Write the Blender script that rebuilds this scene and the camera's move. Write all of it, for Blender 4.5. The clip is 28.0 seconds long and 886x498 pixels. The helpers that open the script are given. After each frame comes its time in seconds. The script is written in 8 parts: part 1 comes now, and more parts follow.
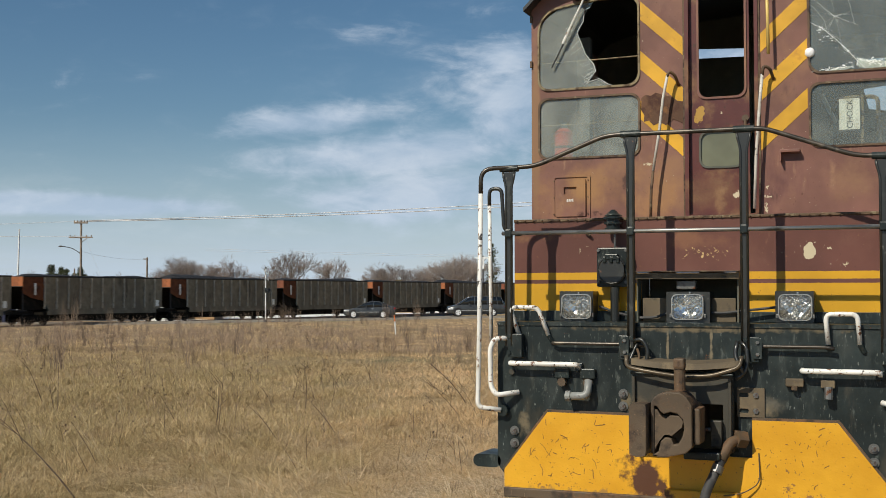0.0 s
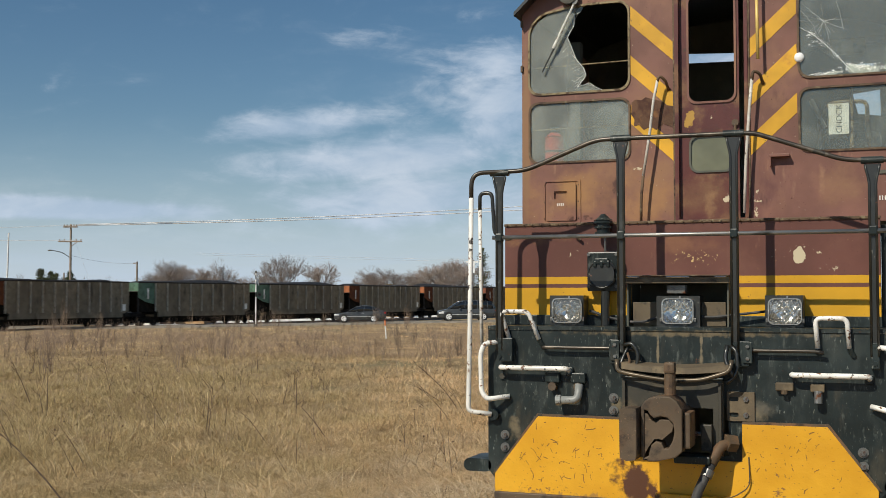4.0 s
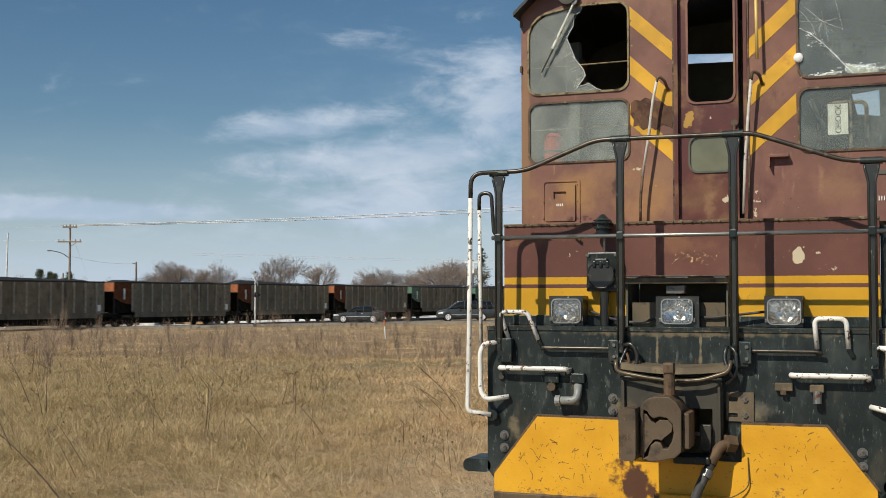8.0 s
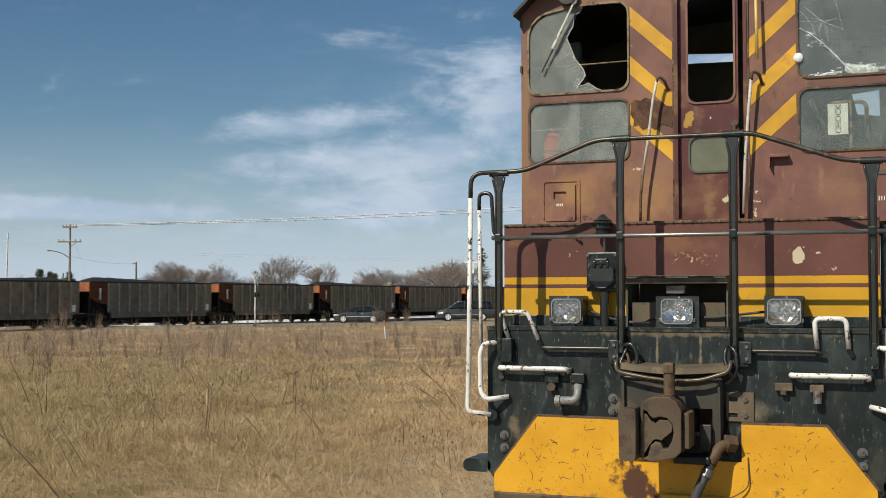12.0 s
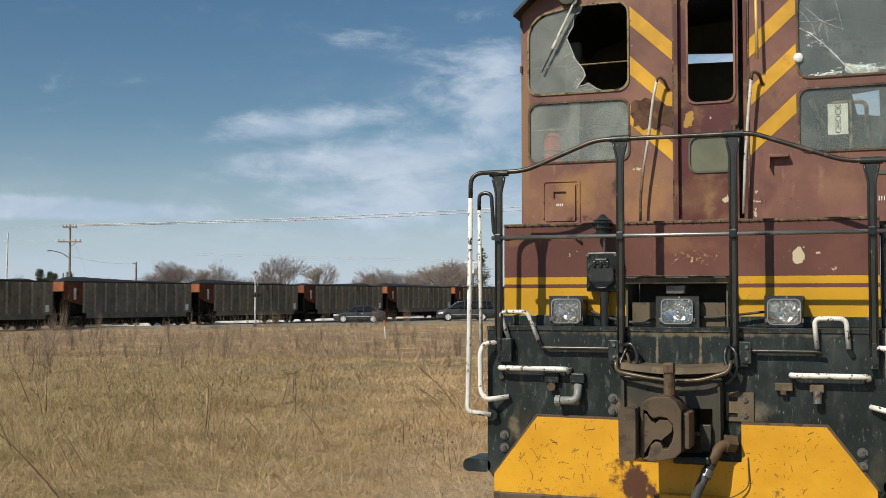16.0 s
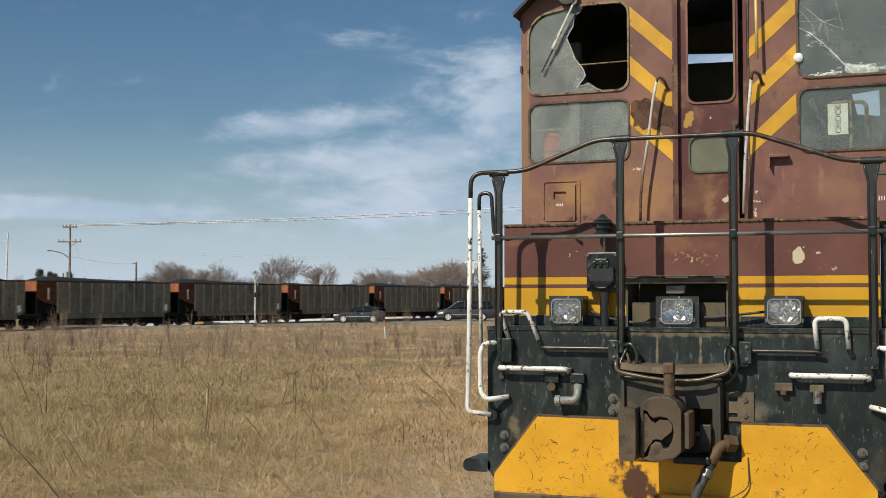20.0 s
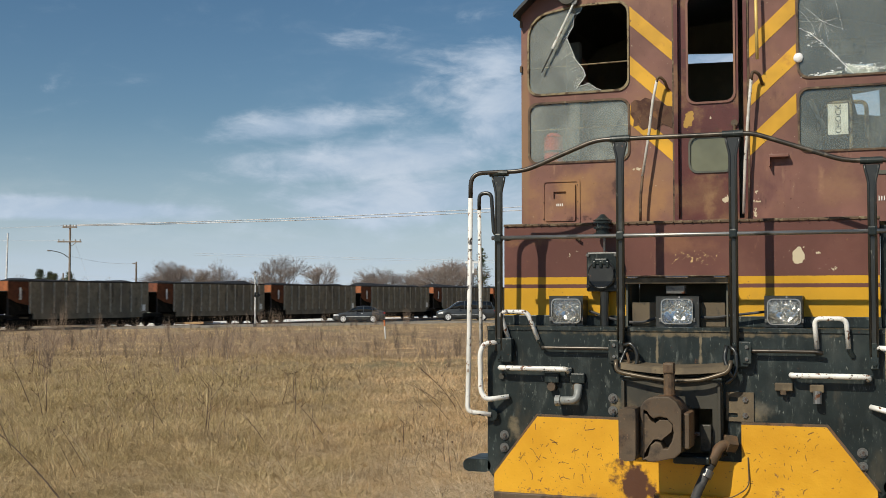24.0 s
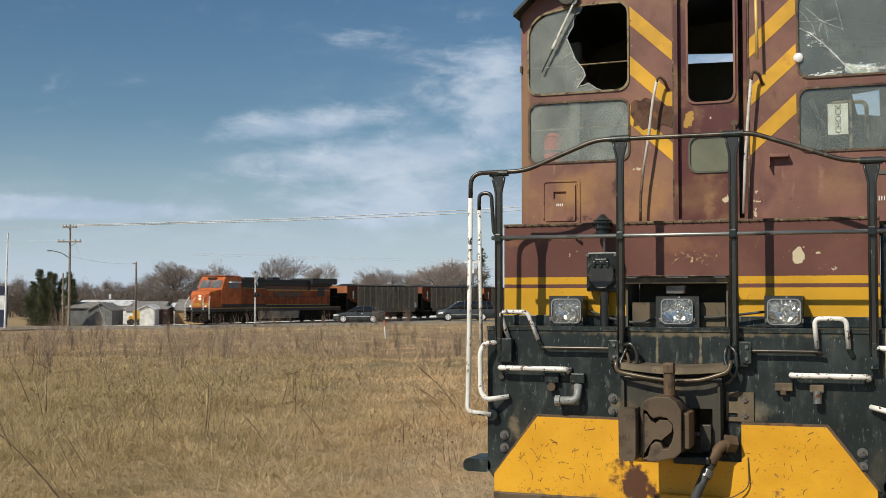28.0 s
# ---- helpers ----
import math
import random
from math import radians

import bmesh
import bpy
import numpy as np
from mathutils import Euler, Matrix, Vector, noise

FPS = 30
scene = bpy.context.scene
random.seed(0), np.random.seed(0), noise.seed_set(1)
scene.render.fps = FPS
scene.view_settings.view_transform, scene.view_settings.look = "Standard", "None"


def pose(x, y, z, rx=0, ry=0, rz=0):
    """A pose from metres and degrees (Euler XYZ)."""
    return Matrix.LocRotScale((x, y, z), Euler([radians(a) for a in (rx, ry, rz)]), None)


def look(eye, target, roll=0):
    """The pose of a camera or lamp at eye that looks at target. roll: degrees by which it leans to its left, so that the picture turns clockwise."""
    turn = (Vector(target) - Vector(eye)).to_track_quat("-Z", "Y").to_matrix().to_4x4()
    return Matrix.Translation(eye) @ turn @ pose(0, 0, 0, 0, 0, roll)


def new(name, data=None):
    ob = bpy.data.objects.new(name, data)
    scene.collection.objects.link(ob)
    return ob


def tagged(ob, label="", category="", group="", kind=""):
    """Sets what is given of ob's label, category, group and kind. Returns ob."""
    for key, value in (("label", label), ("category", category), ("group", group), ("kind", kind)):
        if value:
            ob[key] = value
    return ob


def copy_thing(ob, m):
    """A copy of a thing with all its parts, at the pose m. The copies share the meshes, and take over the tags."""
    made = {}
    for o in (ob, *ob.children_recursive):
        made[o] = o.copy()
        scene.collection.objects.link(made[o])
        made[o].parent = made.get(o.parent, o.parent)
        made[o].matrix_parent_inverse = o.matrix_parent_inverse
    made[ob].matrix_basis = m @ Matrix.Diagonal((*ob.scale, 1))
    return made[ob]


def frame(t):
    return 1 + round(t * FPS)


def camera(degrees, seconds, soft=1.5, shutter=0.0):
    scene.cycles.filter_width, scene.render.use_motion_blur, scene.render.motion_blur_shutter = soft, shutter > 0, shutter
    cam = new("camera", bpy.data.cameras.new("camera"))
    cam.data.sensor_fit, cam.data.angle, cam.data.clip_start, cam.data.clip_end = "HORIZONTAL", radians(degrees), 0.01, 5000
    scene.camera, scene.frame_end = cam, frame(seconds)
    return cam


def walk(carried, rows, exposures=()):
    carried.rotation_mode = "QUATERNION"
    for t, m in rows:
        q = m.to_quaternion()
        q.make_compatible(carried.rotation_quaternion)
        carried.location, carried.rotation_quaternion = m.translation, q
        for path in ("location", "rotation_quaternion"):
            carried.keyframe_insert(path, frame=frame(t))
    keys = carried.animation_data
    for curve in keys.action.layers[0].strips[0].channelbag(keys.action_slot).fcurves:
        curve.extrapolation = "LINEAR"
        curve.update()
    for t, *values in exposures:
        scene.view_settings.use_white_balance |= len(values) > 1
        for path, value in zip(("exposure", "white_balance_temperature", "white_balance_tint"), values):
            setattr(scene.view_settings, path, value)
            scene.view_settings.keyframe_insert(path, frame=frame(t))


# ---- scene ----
cam = camera(41.85, 28.0, soft=0.8, shutter=0.5)
EYE = 1.9
YAW, PITCH = 21.06, 2.402


def aim(t, left=0.0, down=0.0):
    return t, pose(0, 0, EYE, 90 + PITCH - down, 0, YAW + left)


walk(cam, [aim(0.0, .503, .224), aim(0.5, .391, .168), aim(1.0, .307, .140), aim(1.5, .224, .098), aim(2.0, .168, .084),
           aim(2.5, .126, .056), aim(3.0, .084, .045), aim(3.5, .056, .030), aim(5.5, 0, 0), aim(7, 0, 0), aim(14, 0, 0), aim(28.0, 0, 0)],
     exposures=[(0.0, 0.0), (28.0, 0.0)])

# ---- world and sun ----
SUN_EL, SUN_AZ = 42.5, 202.5
world = bpy.data.worlds.new("sky")
scene.world = world
world.use_nodes = True


class Nodes:
    """Short writing of node trees."""

    def __init__(self, tree):
        self.t = tree
        tree.nodes.clear()

    def n(self, kind, ins=None):
        nd = self.t.nodes.new(kind)
        for k, v in (ins or {}).items():
            self.put(nd.inputs[k], v)
        return nd

    def put(self, sock, v):
        if isinstance(v, bpy.types.NodeSocket):
            self.t.links.new(v, sock)
        elif isinstance(v, bpy.types.Node):
            self.t.links.new(v.outputs[0], sock)
        else:
            sock.default_value = v

    def math(self, op, a, b=0.0, c=0.0, clamp=False):
        nd = self.n("ShaderNodeMath")
        nd.operation, nd.use_clamp = op, clamp
        for i, v in enumerate((a, b, c)):
            self.put(nd.inputs[i], v)
        return nd.outputs[0]

    def mix(self, f, a, b):
        nd = self.n("ShaderNodeMix")
        nd.data_type = "RGBA"
        self.put(nd.inputs[0], f)
        self.put(nd.inputs[6], a)
        self.put(nd.inputs[7], b)
        return nd.outputs[2]

    def step(self, v, lo, hi, a=0.0, b=1.0):
        nd = self.n("ShaderNodeMapRange", {0: v, 1: lo, 2: hi, 3: a, 4: b})
        nd.interpolation_type = "SMOOTHSTEP"
        return nd.outputs[0]

    def noise(self, vec, scale, detail=4.0, rough=0.55, dist=0.0):
        nd = self.n("ShaderNodeTexNoise", {"Scale": scale, "Detail": detail, "Roughness": rough, "Distortion": dist})
        if vec is not None:
            self.put(nd.inputs["Vector"], vec)
        return nd.outputs[0]

    def scaled(self, vec, x, y, z, rot=(0, 0, 0)):
        nd = self.n("ShaderNodeMapping", {"Vector": vec, "Scale": (x, y, z), "Rotation": rot})
        return nd.outputs[0]


def c4(c):
    return (c[0], c[1], c[2], 1.0)


def build_sky():
    g = Nodes(world.node_tree)
    sky = g.n("ShaderNodeTexSky")
    sky.sky_type, sky.sun_disc = "NISHITA", False
    sky.sun_elevation, sky.sun_rotation = radians(SUN_EL), radians(SUN_AZ)
    sky.air_density, sky.dust_density, sky.ozone_density, sky.altitude = 1.0, 0.15, 2.0, 300
    way = g.n("ShaderNodeTexCoord").outputs["Generated"]
    # turn so that +y points the way the field lies
    turned = g.n("ShaderNodeVectorRotate", {"Vector": way, "Axis": (0, 0, 1), "Angle": radians(-YAW)}).outputs[0]
    xyz = g.n("ShaderNodeSeparateXYZ", {0: turned})
    x, y, z = xyz.outputs
    ya = g.math("MAXIMUM", g.math("ABSOLUTE", y), 0.15)
    u, v = g.math("DIVIDE", x, ya), g.math("DIVIDE", z, ya)
    uv = g.n("ShaderNodeCombineXYZ", {0: u, 1: v, 2: g.math("SIGN", y)}).outputs[0]

    def blob(cu, cv, ru, rv, slope=0.0):
        du = g.math("SUBTRACT", u, cu)
        dv = g.math("SUBTRACT", g.math("SUBTRACT", v, cv), g.math("MULTIPLY", du, slope))
        q = g.math("ADD", g.math("POWER", g.math("ABSOLUTE", g.math("DIVIDE", du, ru)), 2.0),
                   g.math("POWER", g.math("ABSOLUTE", g.math("DIVIDE", dv, rv)), 2.0))
        return g.math("POWER", 2.718, g.math("MULTIPLY", q, -1.0))

    streaks = g.noise(g.scaled(uv, 3.2, 11.0, 1.0, (0, 0, radians(-9))), 1.6, 8.0, 0.6, 0.7)
    ripple = g.noise(g.scaled(uv, 12.0, 26.0, 1.0, (0, 0, radians(-14))), 1.5, 6.0, 0.6, 0.5)
    puffs = g.noise(g.scaled(uv, 7.0, 13.0, 1.0), 1.3, 8.0, 0.62, 0.4)
    wob = g.math("MULTIPLY", g.math("SUBTRACT", g.noise(g.scaled(uv, 5.0, 9.0, 1.0), 1.0, 5.0), 0.5), 1.3)
    form = 0.0
    for cu, cv, ru, rv, slope, k in ((-0.129, 0.148, 0.078, 0.016, 0.07, 0.60), (-0.050, 0.120, 0.140, 0.028, 0.10, 0.62), (0.058, 0.160, 0.055, 0.045, 0.30, 0.62), (0.050, 0.205, 0.045, 0.020, 0.10, 0.62),
                                     (-0.320, 0.0765, 0.160, 0.011, -0.03, 0.85), (-0.030, 0.085, 0.19, 0.030, 0.05, 0.62), (-0.34, 0.18, 0.10, 0.02, -0.1, 0.16), (-0.36, 0.13, 0.12, 0.015, 0.06, 0.18), (-0.02, 0.238, 0.13, 0.008, 0.14, 0.16), (0.32, 0.19, 0.20, 0.07, 0.1, 0.75)):
        form = g.math("MAXIMUM", form, g.math("MULTIPLY", blob(cu, cv, ru, rv, slope), k))
    form = g.math("MULTIPLY", form, g.math("ADD", 1.0, wob))
    tex = g.math("ADD", g.math("MULTIPLY", streaks, 1.3), g.math("ADD", g.math("MULTIPLY", puffs, 0.9), g.math("MULTIPLY", ripple, 1.0)))
    tex = g.math("SUBTRACT", tex, 1.6)
    cloud = g.math("ADD", g.step(g.math("ADD", g.math("MULTIPLY", tex, 0.62), form), 0.18, 0.66), g.math("MULTIPLY", g.step(tex, 0.0, 0.6), 0.14))
    haze = g.math("MULTIPLY", g.step(z, -0.03, 0.16, 0.92, 0.0), g.step(g.noise(g.scaled(uv, 2.2, 15.0, 1.0, (0, 0, radians(-4))), 1.7, 6.0, 0.6, 0.5), 0.25, 0.62, 0.80, 1.04))
    cover = g.math("MINIMUM", g.math("ADD", g.math("MULTIPLY", cloud, 0.85), g.math("MULTIPLY", haze, g.math("SUBTRACT", 1.0, g.math("MULTIPLY", cloud, 0.85)))), 0.93)
    cover = g.math("MULTIPLY", cover, g.step(z, -0.02, 0.0))
    shade = g.mix(g.step(tex, -0.2, 0.5), c4((5.2, 6.6, 8.4)), c4((7.4, 8.4, 9.7)))
    blue = g.n("ShaderNodeHueSaturation", {"Hue": 0.495, "Saturation": 1.18, "Value": 0.84, "Color": sky.outputs[0]}).outputs[0]
    veil = g.mix(g.step(z, 0.0, 0.10), c4((6.5, 8.1, 10.2)), shade)
    col = g.mix(cover, blue, veil)
    bg = g.n("ShaderNodeBackground", {"Color": col, "Strength": 0.078})
    g.n("ShaderNodeOutputWorld", {0: bg})


build_sky()
sun = new("sun", bpy.data.lights.new("sun", "SUN"))
sun.data.energy, sun.data.angle, sun.data.color = 4.0, radians(0.53), (1.0, 0.925, 0.775)
_a, _e = radians(SUN_AZ), radians(SUN_EL)
sun.matrix_world = look((math.sin(_a) * math.cos(_e) * 50, math.cos(_a) * math.cos(_e) * 50, math.sin(_e) * 50), (0, 0, 0))


# ---- materials ----
def worn_spots(g, co, col, spots):
    """Worn patches: (colour, x, z, width, height, raggedness, low, high) on an upright face."""
    xyz = g.n("ShaderNodeSeparateXYZ", {0: co}).outputs
    for colour, cx, cz, rx, rz, scale, lo, hi in spots:
        dx = g.math("DIVIDE", g.math("SUBTRACT", xyz[0], cx), rx)
        dz = g.math("DIVIDE", g.math("SUBTRACT", xyz[2], cz), rz)
        q = g.math("ADD", g.math("MULTIPLY", dx, dx), g.math("MULTIPLY", dz, dz))
        v = g.math("ADD", g.math("MULTIPLY", g.noise(co, scale, 6.0, 0.6), 1.6), g.math("MULTIPLY", q, -0.5))
        col = g.mix(g.step(v, lo, hi), col, c4(colour))
    return col


def material(name, base, layers=(), rough=0.6, metal=0.0, bump=(), spec=0.5, vary=0.0, spots=()):
    """base colour; layers of (colour, scale, low, high, stretch); bump of (scale, strength); vary by object; spots of wear."""
    m = bpy.data.materials.new(name)
    m.use_nodes = True
    g = Nodes(m.node_tree)
    co = g.n("ShaderNodeTexCoord").outputs["Object"]
    col = c4(base)
    tone = g.noise(co, 2.3, 3.0)
    dark, light = tuple(c * 0.80 for c in base), tuple(min(1, c * 1.2) for c in base)
    col = g.mix(g.step(tone, 0.3, 0.7), c4(dark), c4(light))
    rsock = rough
    for lay in layers:
        colour, scale, lo, hi = lay[:4]
        st = lay[4] if len(lay) > 4 else (1, 1, 1)
        f = g.step(g.noise(g.scaled(co, *st), scale, 6.0, 0.62), lo, hi)
        col = g.mix(f, col, c4(colour))
        rsock = g.math("ADD", rsock, g.math("MULTIPLY", f, 0.12), clamp=True)
    col = worn_spots(g, co, col, spots)
    if vary:
        r = g.n("ShaderNodeObjectInfo").outputs["Random"]
        hsv = g.n("ShaderNodeHueSaturation", {"Value": g.math("ADD", 1.0 - vary, g.math("MULTIPLY", r, 2 * vary)), "Color": col})
        col = hsv.outputs[0]
    p = g.n("ShaderNodeBsdfPrincipled", {"Base Color": col, "Roughness": rsock, "Metallic": metal, "Specular IOR Level": spec})
    h = None
    for scale, amount in bump:
        one = g.math("MULTIPLY", g.noise(co, scale, 4.0), amount)
        h = one if h is None else g.math("ADD", h, one)
    if h is not None:
        b = g.n("ShaderNodeBump", {"Height": h, "Strength": 1.0, "Distance": 0.02})
        g.put(p.inputs["Normal"], b.outputs[0])
    g.n("ShaderNodeOutputMaterial", {0: p})
    return m


def paint_bands(name, base, band, edges, layers, rough=0.45, spots=()):
    """Paint with a second colour between pairs of heights."""
    m = bpy.data.materials.new(name)
    m.use_nodes = True
    g = Nodes(m.node_tree)
    co = g.n("ShaderNodeTexCoord").outputs["Object"]
    z = g.n("ShaderNodeSeparateXYZ", {0: co}).outputs[2]
    z = g.math("ADD", z, g.math("MULTIPLY", g.math("SUBTRACT", g.noise(co, 30.0), 0.5), 0.006))
    tone = g.step(g.noise(co, 1.7, 5.0), 0.3, 0.72)
    a = g.mix(tone, c4(tuple(c * 0.82 for c in base)), c4(tuple(c * 1.15 for c in base)))
    b = g.mix(tone, c4(tuple(c * 0.88 for c in band)), c4(tuple(min(1, c * 1.08) for c in band)))
    mask = 0.0
    for lo, hi in edges:
        inside = g.math("MULTIPLY", g.math("GREATER_THAN", z, lo), g.math("LESS_THAN", z, hi))
        mask = g.math("MAXIMUM", mask, inside)
    col = g.mix(mask, a, b)
    rs = rough
    for lay in layers:
        colour, scale, lo, hi = lay[:4]
        st = lay[4] if len(lay) > 4 else (1, 1, 1)
        f = g.step(g.noise(g.scaled(co, *st), scale, 6.0, 0.65), lo, hi)
        if scale < 12:
            f = g.math("MULTIPLY", f, g.math("SUBTRACT", 1.0, g.math("MULTIPLY", mask, 0.8)))
        col = g.mix(f, col, c4(colour))
        rs = g.math("ADD", rs, g.math("MULTIPLY", f, 0.1))
    col = worn_spots(g, co, col, spots)
    p = g.n("ShaderNodeBsdfPrincipled", {"Base Color": col, "Roughness": rs, "Specular IOR Level": 0.35})
    bp = g.n("ShaderNodeBump", {"Height": g.math("ADD", g.noise(co, 3.0, 2.0), g.math("MULTIPLY", g.noise(co, 90.0), 0.05)), "Strength": 0.4, "Distance": 0.012})
    g.put(p.inputs["Normal"], bp.outputs[0])
    g.n("ShaderNodeOutputMaterial", {0: p})
    return m


RUST, RUST_D = (0.16, 0.065, 0.03), (0.07, 0.03, 0.018)
MAROON, GOLD = (0.146, 0.061, 0.048), (0.66, 0.355, 0.022)
CREAM = (0.60, 0.52, 0.36)
M_nose = paint_bands("maroon_gold_paint", MAROON, GOLD, [(1.745, 1.980), (2.012, 2.072)],
                     [((0.185, 0.084, 0.060), 1.6, 0.54, 0.74), ((0.115, 0.042, 0.040), 2.6, 0.56, 0.78, (1, 1, 0.35)), (RUST_D, 9.0, 0.66, 0.76, (1, 1, 0.25)), ((0.24, 0.12, 0.06), 30.0, 0.67, 0.71), ((0.38, 0.24, 0.13), 75.0, 0.69, 0.71), ((0.085, 0.035, 0.028), 45.0, 0.67, 0.71), ((0.25, 0.125, 0.075), 11.0, 0.64, 0.78, (1, 1, 0.3))],
                     spots=[(CREAM, 0.898, 2.228, 0.050, 0.060, 11.0, 0.30, 0.34), ((0.225, 0.105, 0.062), 0.06, 2.33, 0.36, 0.13, 5.0, 0.55, 1.0), ((0.24, 0.12, 0.06), -1.25, 2.38, 0.5, 0.07, 6.0, 0.5, 0.95), (CREAM, 0.85, 2.25, 0.55, 0.18, 26.0, 0.985, 1.015),
                            ((0.62, 0.44, 0.20), 0.08, 2.22, 0.40, 0.14, 36.0, 0.90, 0.94), (CREAM, 1.12, 2.13, 0.25, 0.07, 30.0, 0.93, 0.96), (CREAM, -1.0, 2.25, 0.6, 0.2, 26.0, 1.03, 1.06)])
M_cab = material("faded_maroon_paint", (0.202, 0.097, 0.074), [((0.30, 0.160, 0.085), 1.2, 0.50, 0.74), ((0.135, 0.056, 0.052), 2.2, 0.54, 0.76, (1, 1, 0.45)), ((0.105, 0.05, 0.042), 7.0, 0.62, 0.76, (1, 1, 0.3)), (RUST_D, 24.0, 0.675, 0.71), (RUST_D, 60.0, 0.675, 0.70), ((0.34, 0.20, 0.125), 10.0, 0.62, 0.80, (1, 1, 0.3)), ((0.52, 0.43, 0.31), 42.0, 0.70, 0.715)], rough=0.46, spec=0.38, bump=((2.5, 0.30), (9.0, 0.05), (70.0, 0.02)),
                 spots=[((0.36, 0.195, 0.082), -1.05, 2.78, 0.55, 0.36, 3.0, 0.42, 1.05), ((0.29, 0.160, 0.092), 1.18, 2.80, 0.30, 0.30, 3.0, 0.45, 1.1), ((0.42, 0.25, 0.14), 1.05, 2.85, 0.05, 0.22, 5.0, 0.55, 1.1), ((0.36, 0.19, 0.085), -0.42, 2.72, 0.30, 0.38, 4.0, 0.45, 1.0), ((0.09, 0.045, 0.035), -0.66, 2.86, 0.06, 0.16, 9.0, 0.6, 0.9),
                        (CREAM, 0.53, 2.68, 0.06, 0.30, 26.0, 0.86, 0.89), ((0.09, 0.04, 0.03), -1.0, 2.6, 0.3, 0.06, 12.0, 0.75, 0.95), (CREAM, -0.48, 3.02, 0.09, 0.03, 20.0, 0.78, 0.82), ((0.27, 0.15, 0.08), -1.49, 3.4, 0.05, 0.9, 3.0, 0.3, 0.8)])
M_gold = material("gold_paint", GOLD, [((0.52, 0.24, 0.03), 4.0, 0.58, 0.75), (RUST, 35.0, 0.66, 0.70)], rough=0.45, bump=((60.0, 0.03),))
M_door = material("dark_red_door_paint", (0.105, 0.028, 0.024), [((0.20, 0.10, 0.045), 3.0, 0.50, 0.66), (RUST_D, 17.0, 0.60, 0.66)], rough=0.42, bump=((40.0, 0.05),),
                  spots=[((0.45, 0.26, 0.05), -0.03, 3.43, 0.06, 0.10, 9.0, 0.50, 0.56), ((0.215, 0.110, 0.055), 0.10, 2.74, 0.30, 0.26, 3.0, 0.30, 1.1), ((0.30, 0.17, 0.08), 0.14, 2.70, 0.10, 0.16, 6.0, 0.50, 1.1), (CREAM, 0.28, 2.74, 0.04, 0.05, 20.0, 0.62, 0.66), (CREAM, 0.16, 3.43, 0.05, 0.05, 30.0, 0.86, 0.89)])
M_black = material("chipped_black_paint", (0.016, 0.0225, 0.0225), [((0.029, 0.041, 0.041), 1.8, 0.46, 0.70), ((0.085, 0.074, 0.052), 2.2, 0.58, 0.80, (1, 1, 0.4)), ((0.06, 0.055, 0.043), 7.0, 0.58, 0.76, (1, 1, 0.2)), ((0.037, 0.046, 0.044), 5.0, 0.50, 0.70, (1, 1, 0.45)), ((0.080, 0.092, 0.084), 20.0, 0.56, 0.70, (1, 1, 0.30)), ((0.19, 0.205, 0.185), 60.0, 0.61, 0.69, (1, 1, 0.26)),
                   (RUST, 9.0, 0.69, 0.74), (RUST_D, 24.0, 0.66, 0.71)], rough=0.36, spec=0.35, bump=((2.5, 0.40), (60.0, 0.04)),
                   spots=[((0.16, 0.13, 0.085), 0.202, 1.42, 0.030, 0.10, 6.0, 0.5, 0.9), ((0.13, 0.105, 0.07), -0.02, 1.28, 0.50, 0.14, 6.0, 0.45, 1.0), ((0.13, 0.12, 0.095), 0.62, 1.06, 0.22, 0.13, 5.0, 0.5, 0.95), ((0.20, 0.165, 0.11), -0.132, 1.50, 0.017, 0.15, 9.0, 0.5, 0.8), ((0.20, 0.165, 0.11), 0.202, 1.50, 0.017, 0.15, 9.0, 0.5, 0.8), ((0.15, 0.12, 0.075), 0.1, 1.62, 1.5, 0.035, 14.0, 0.45, 0.9), ((0.19, 0.155, 0.10), 0.58, 1.02, 0.13, 0.10, 7.0, 0.45, 0.9), ((0.16, 0.13, 0.08), -0.45, 1.05, 0.07, 0.12, 8.0, 0.5, 0.9), ((0.17, 0.14, 0.09), -1.30, 0.80, 0.09, 0.16, 8.0, 0.5, 0.95)])
M_rail_black = material("black_rail_paint", (0.016, 0.0165, 0.0135), [((0.045, 0.05, 0.042), 6.0, 0.56, 0.72), ((0.13, 0.13, 0.11), 30.0, 0.65, 0.69, (1, 1, 0.5)), (RUST, 28.0, 0.66, 0.70)], rough=0.36, spec=0.9, bump=((40.0, 0.010),))
# the brown in this metal stands in for a highlight on dark bars
M_top_rail = material("dark_top_rail_highlight", (0.060, 0.050, 0.040), [((0.15, 0.125, 0.095), 5.0, 0.52, 0.70), ((0.025, 0.025, 0.022), 9.0, 0.54, 0.70)], rough=0.36, metal=0.5, spec=0.8, bump=((40.0, 0.010),))
# bright metal here stands in for the sun highlight along the mid rail
M_mid_rail = material("highlight_bright_rail", (0.30, 0.295, 0.28), [((0.07, 0.07, 0.062), 9.0, 0.56, 0.72, (0.25, 1, 1)), ((0.42, 0.41, 0.39), 14.0, 0.56, 0.70, (0.25, 1, 1))], rough=0.40, metal=0.8, bump=((50.0, 0.01),))
M_worn_bar = material("hand_worn_steel_bar", (0.105, 0.082, 0.055), [((0.19, 0.15, 0.10), 6.0, 0.48, 0.66), ((0.035, 0.03, 0.024), 12.0, 0.56, 0.68)], rough=0.34, metal=0.35, bump=((60.0, 0.03),))
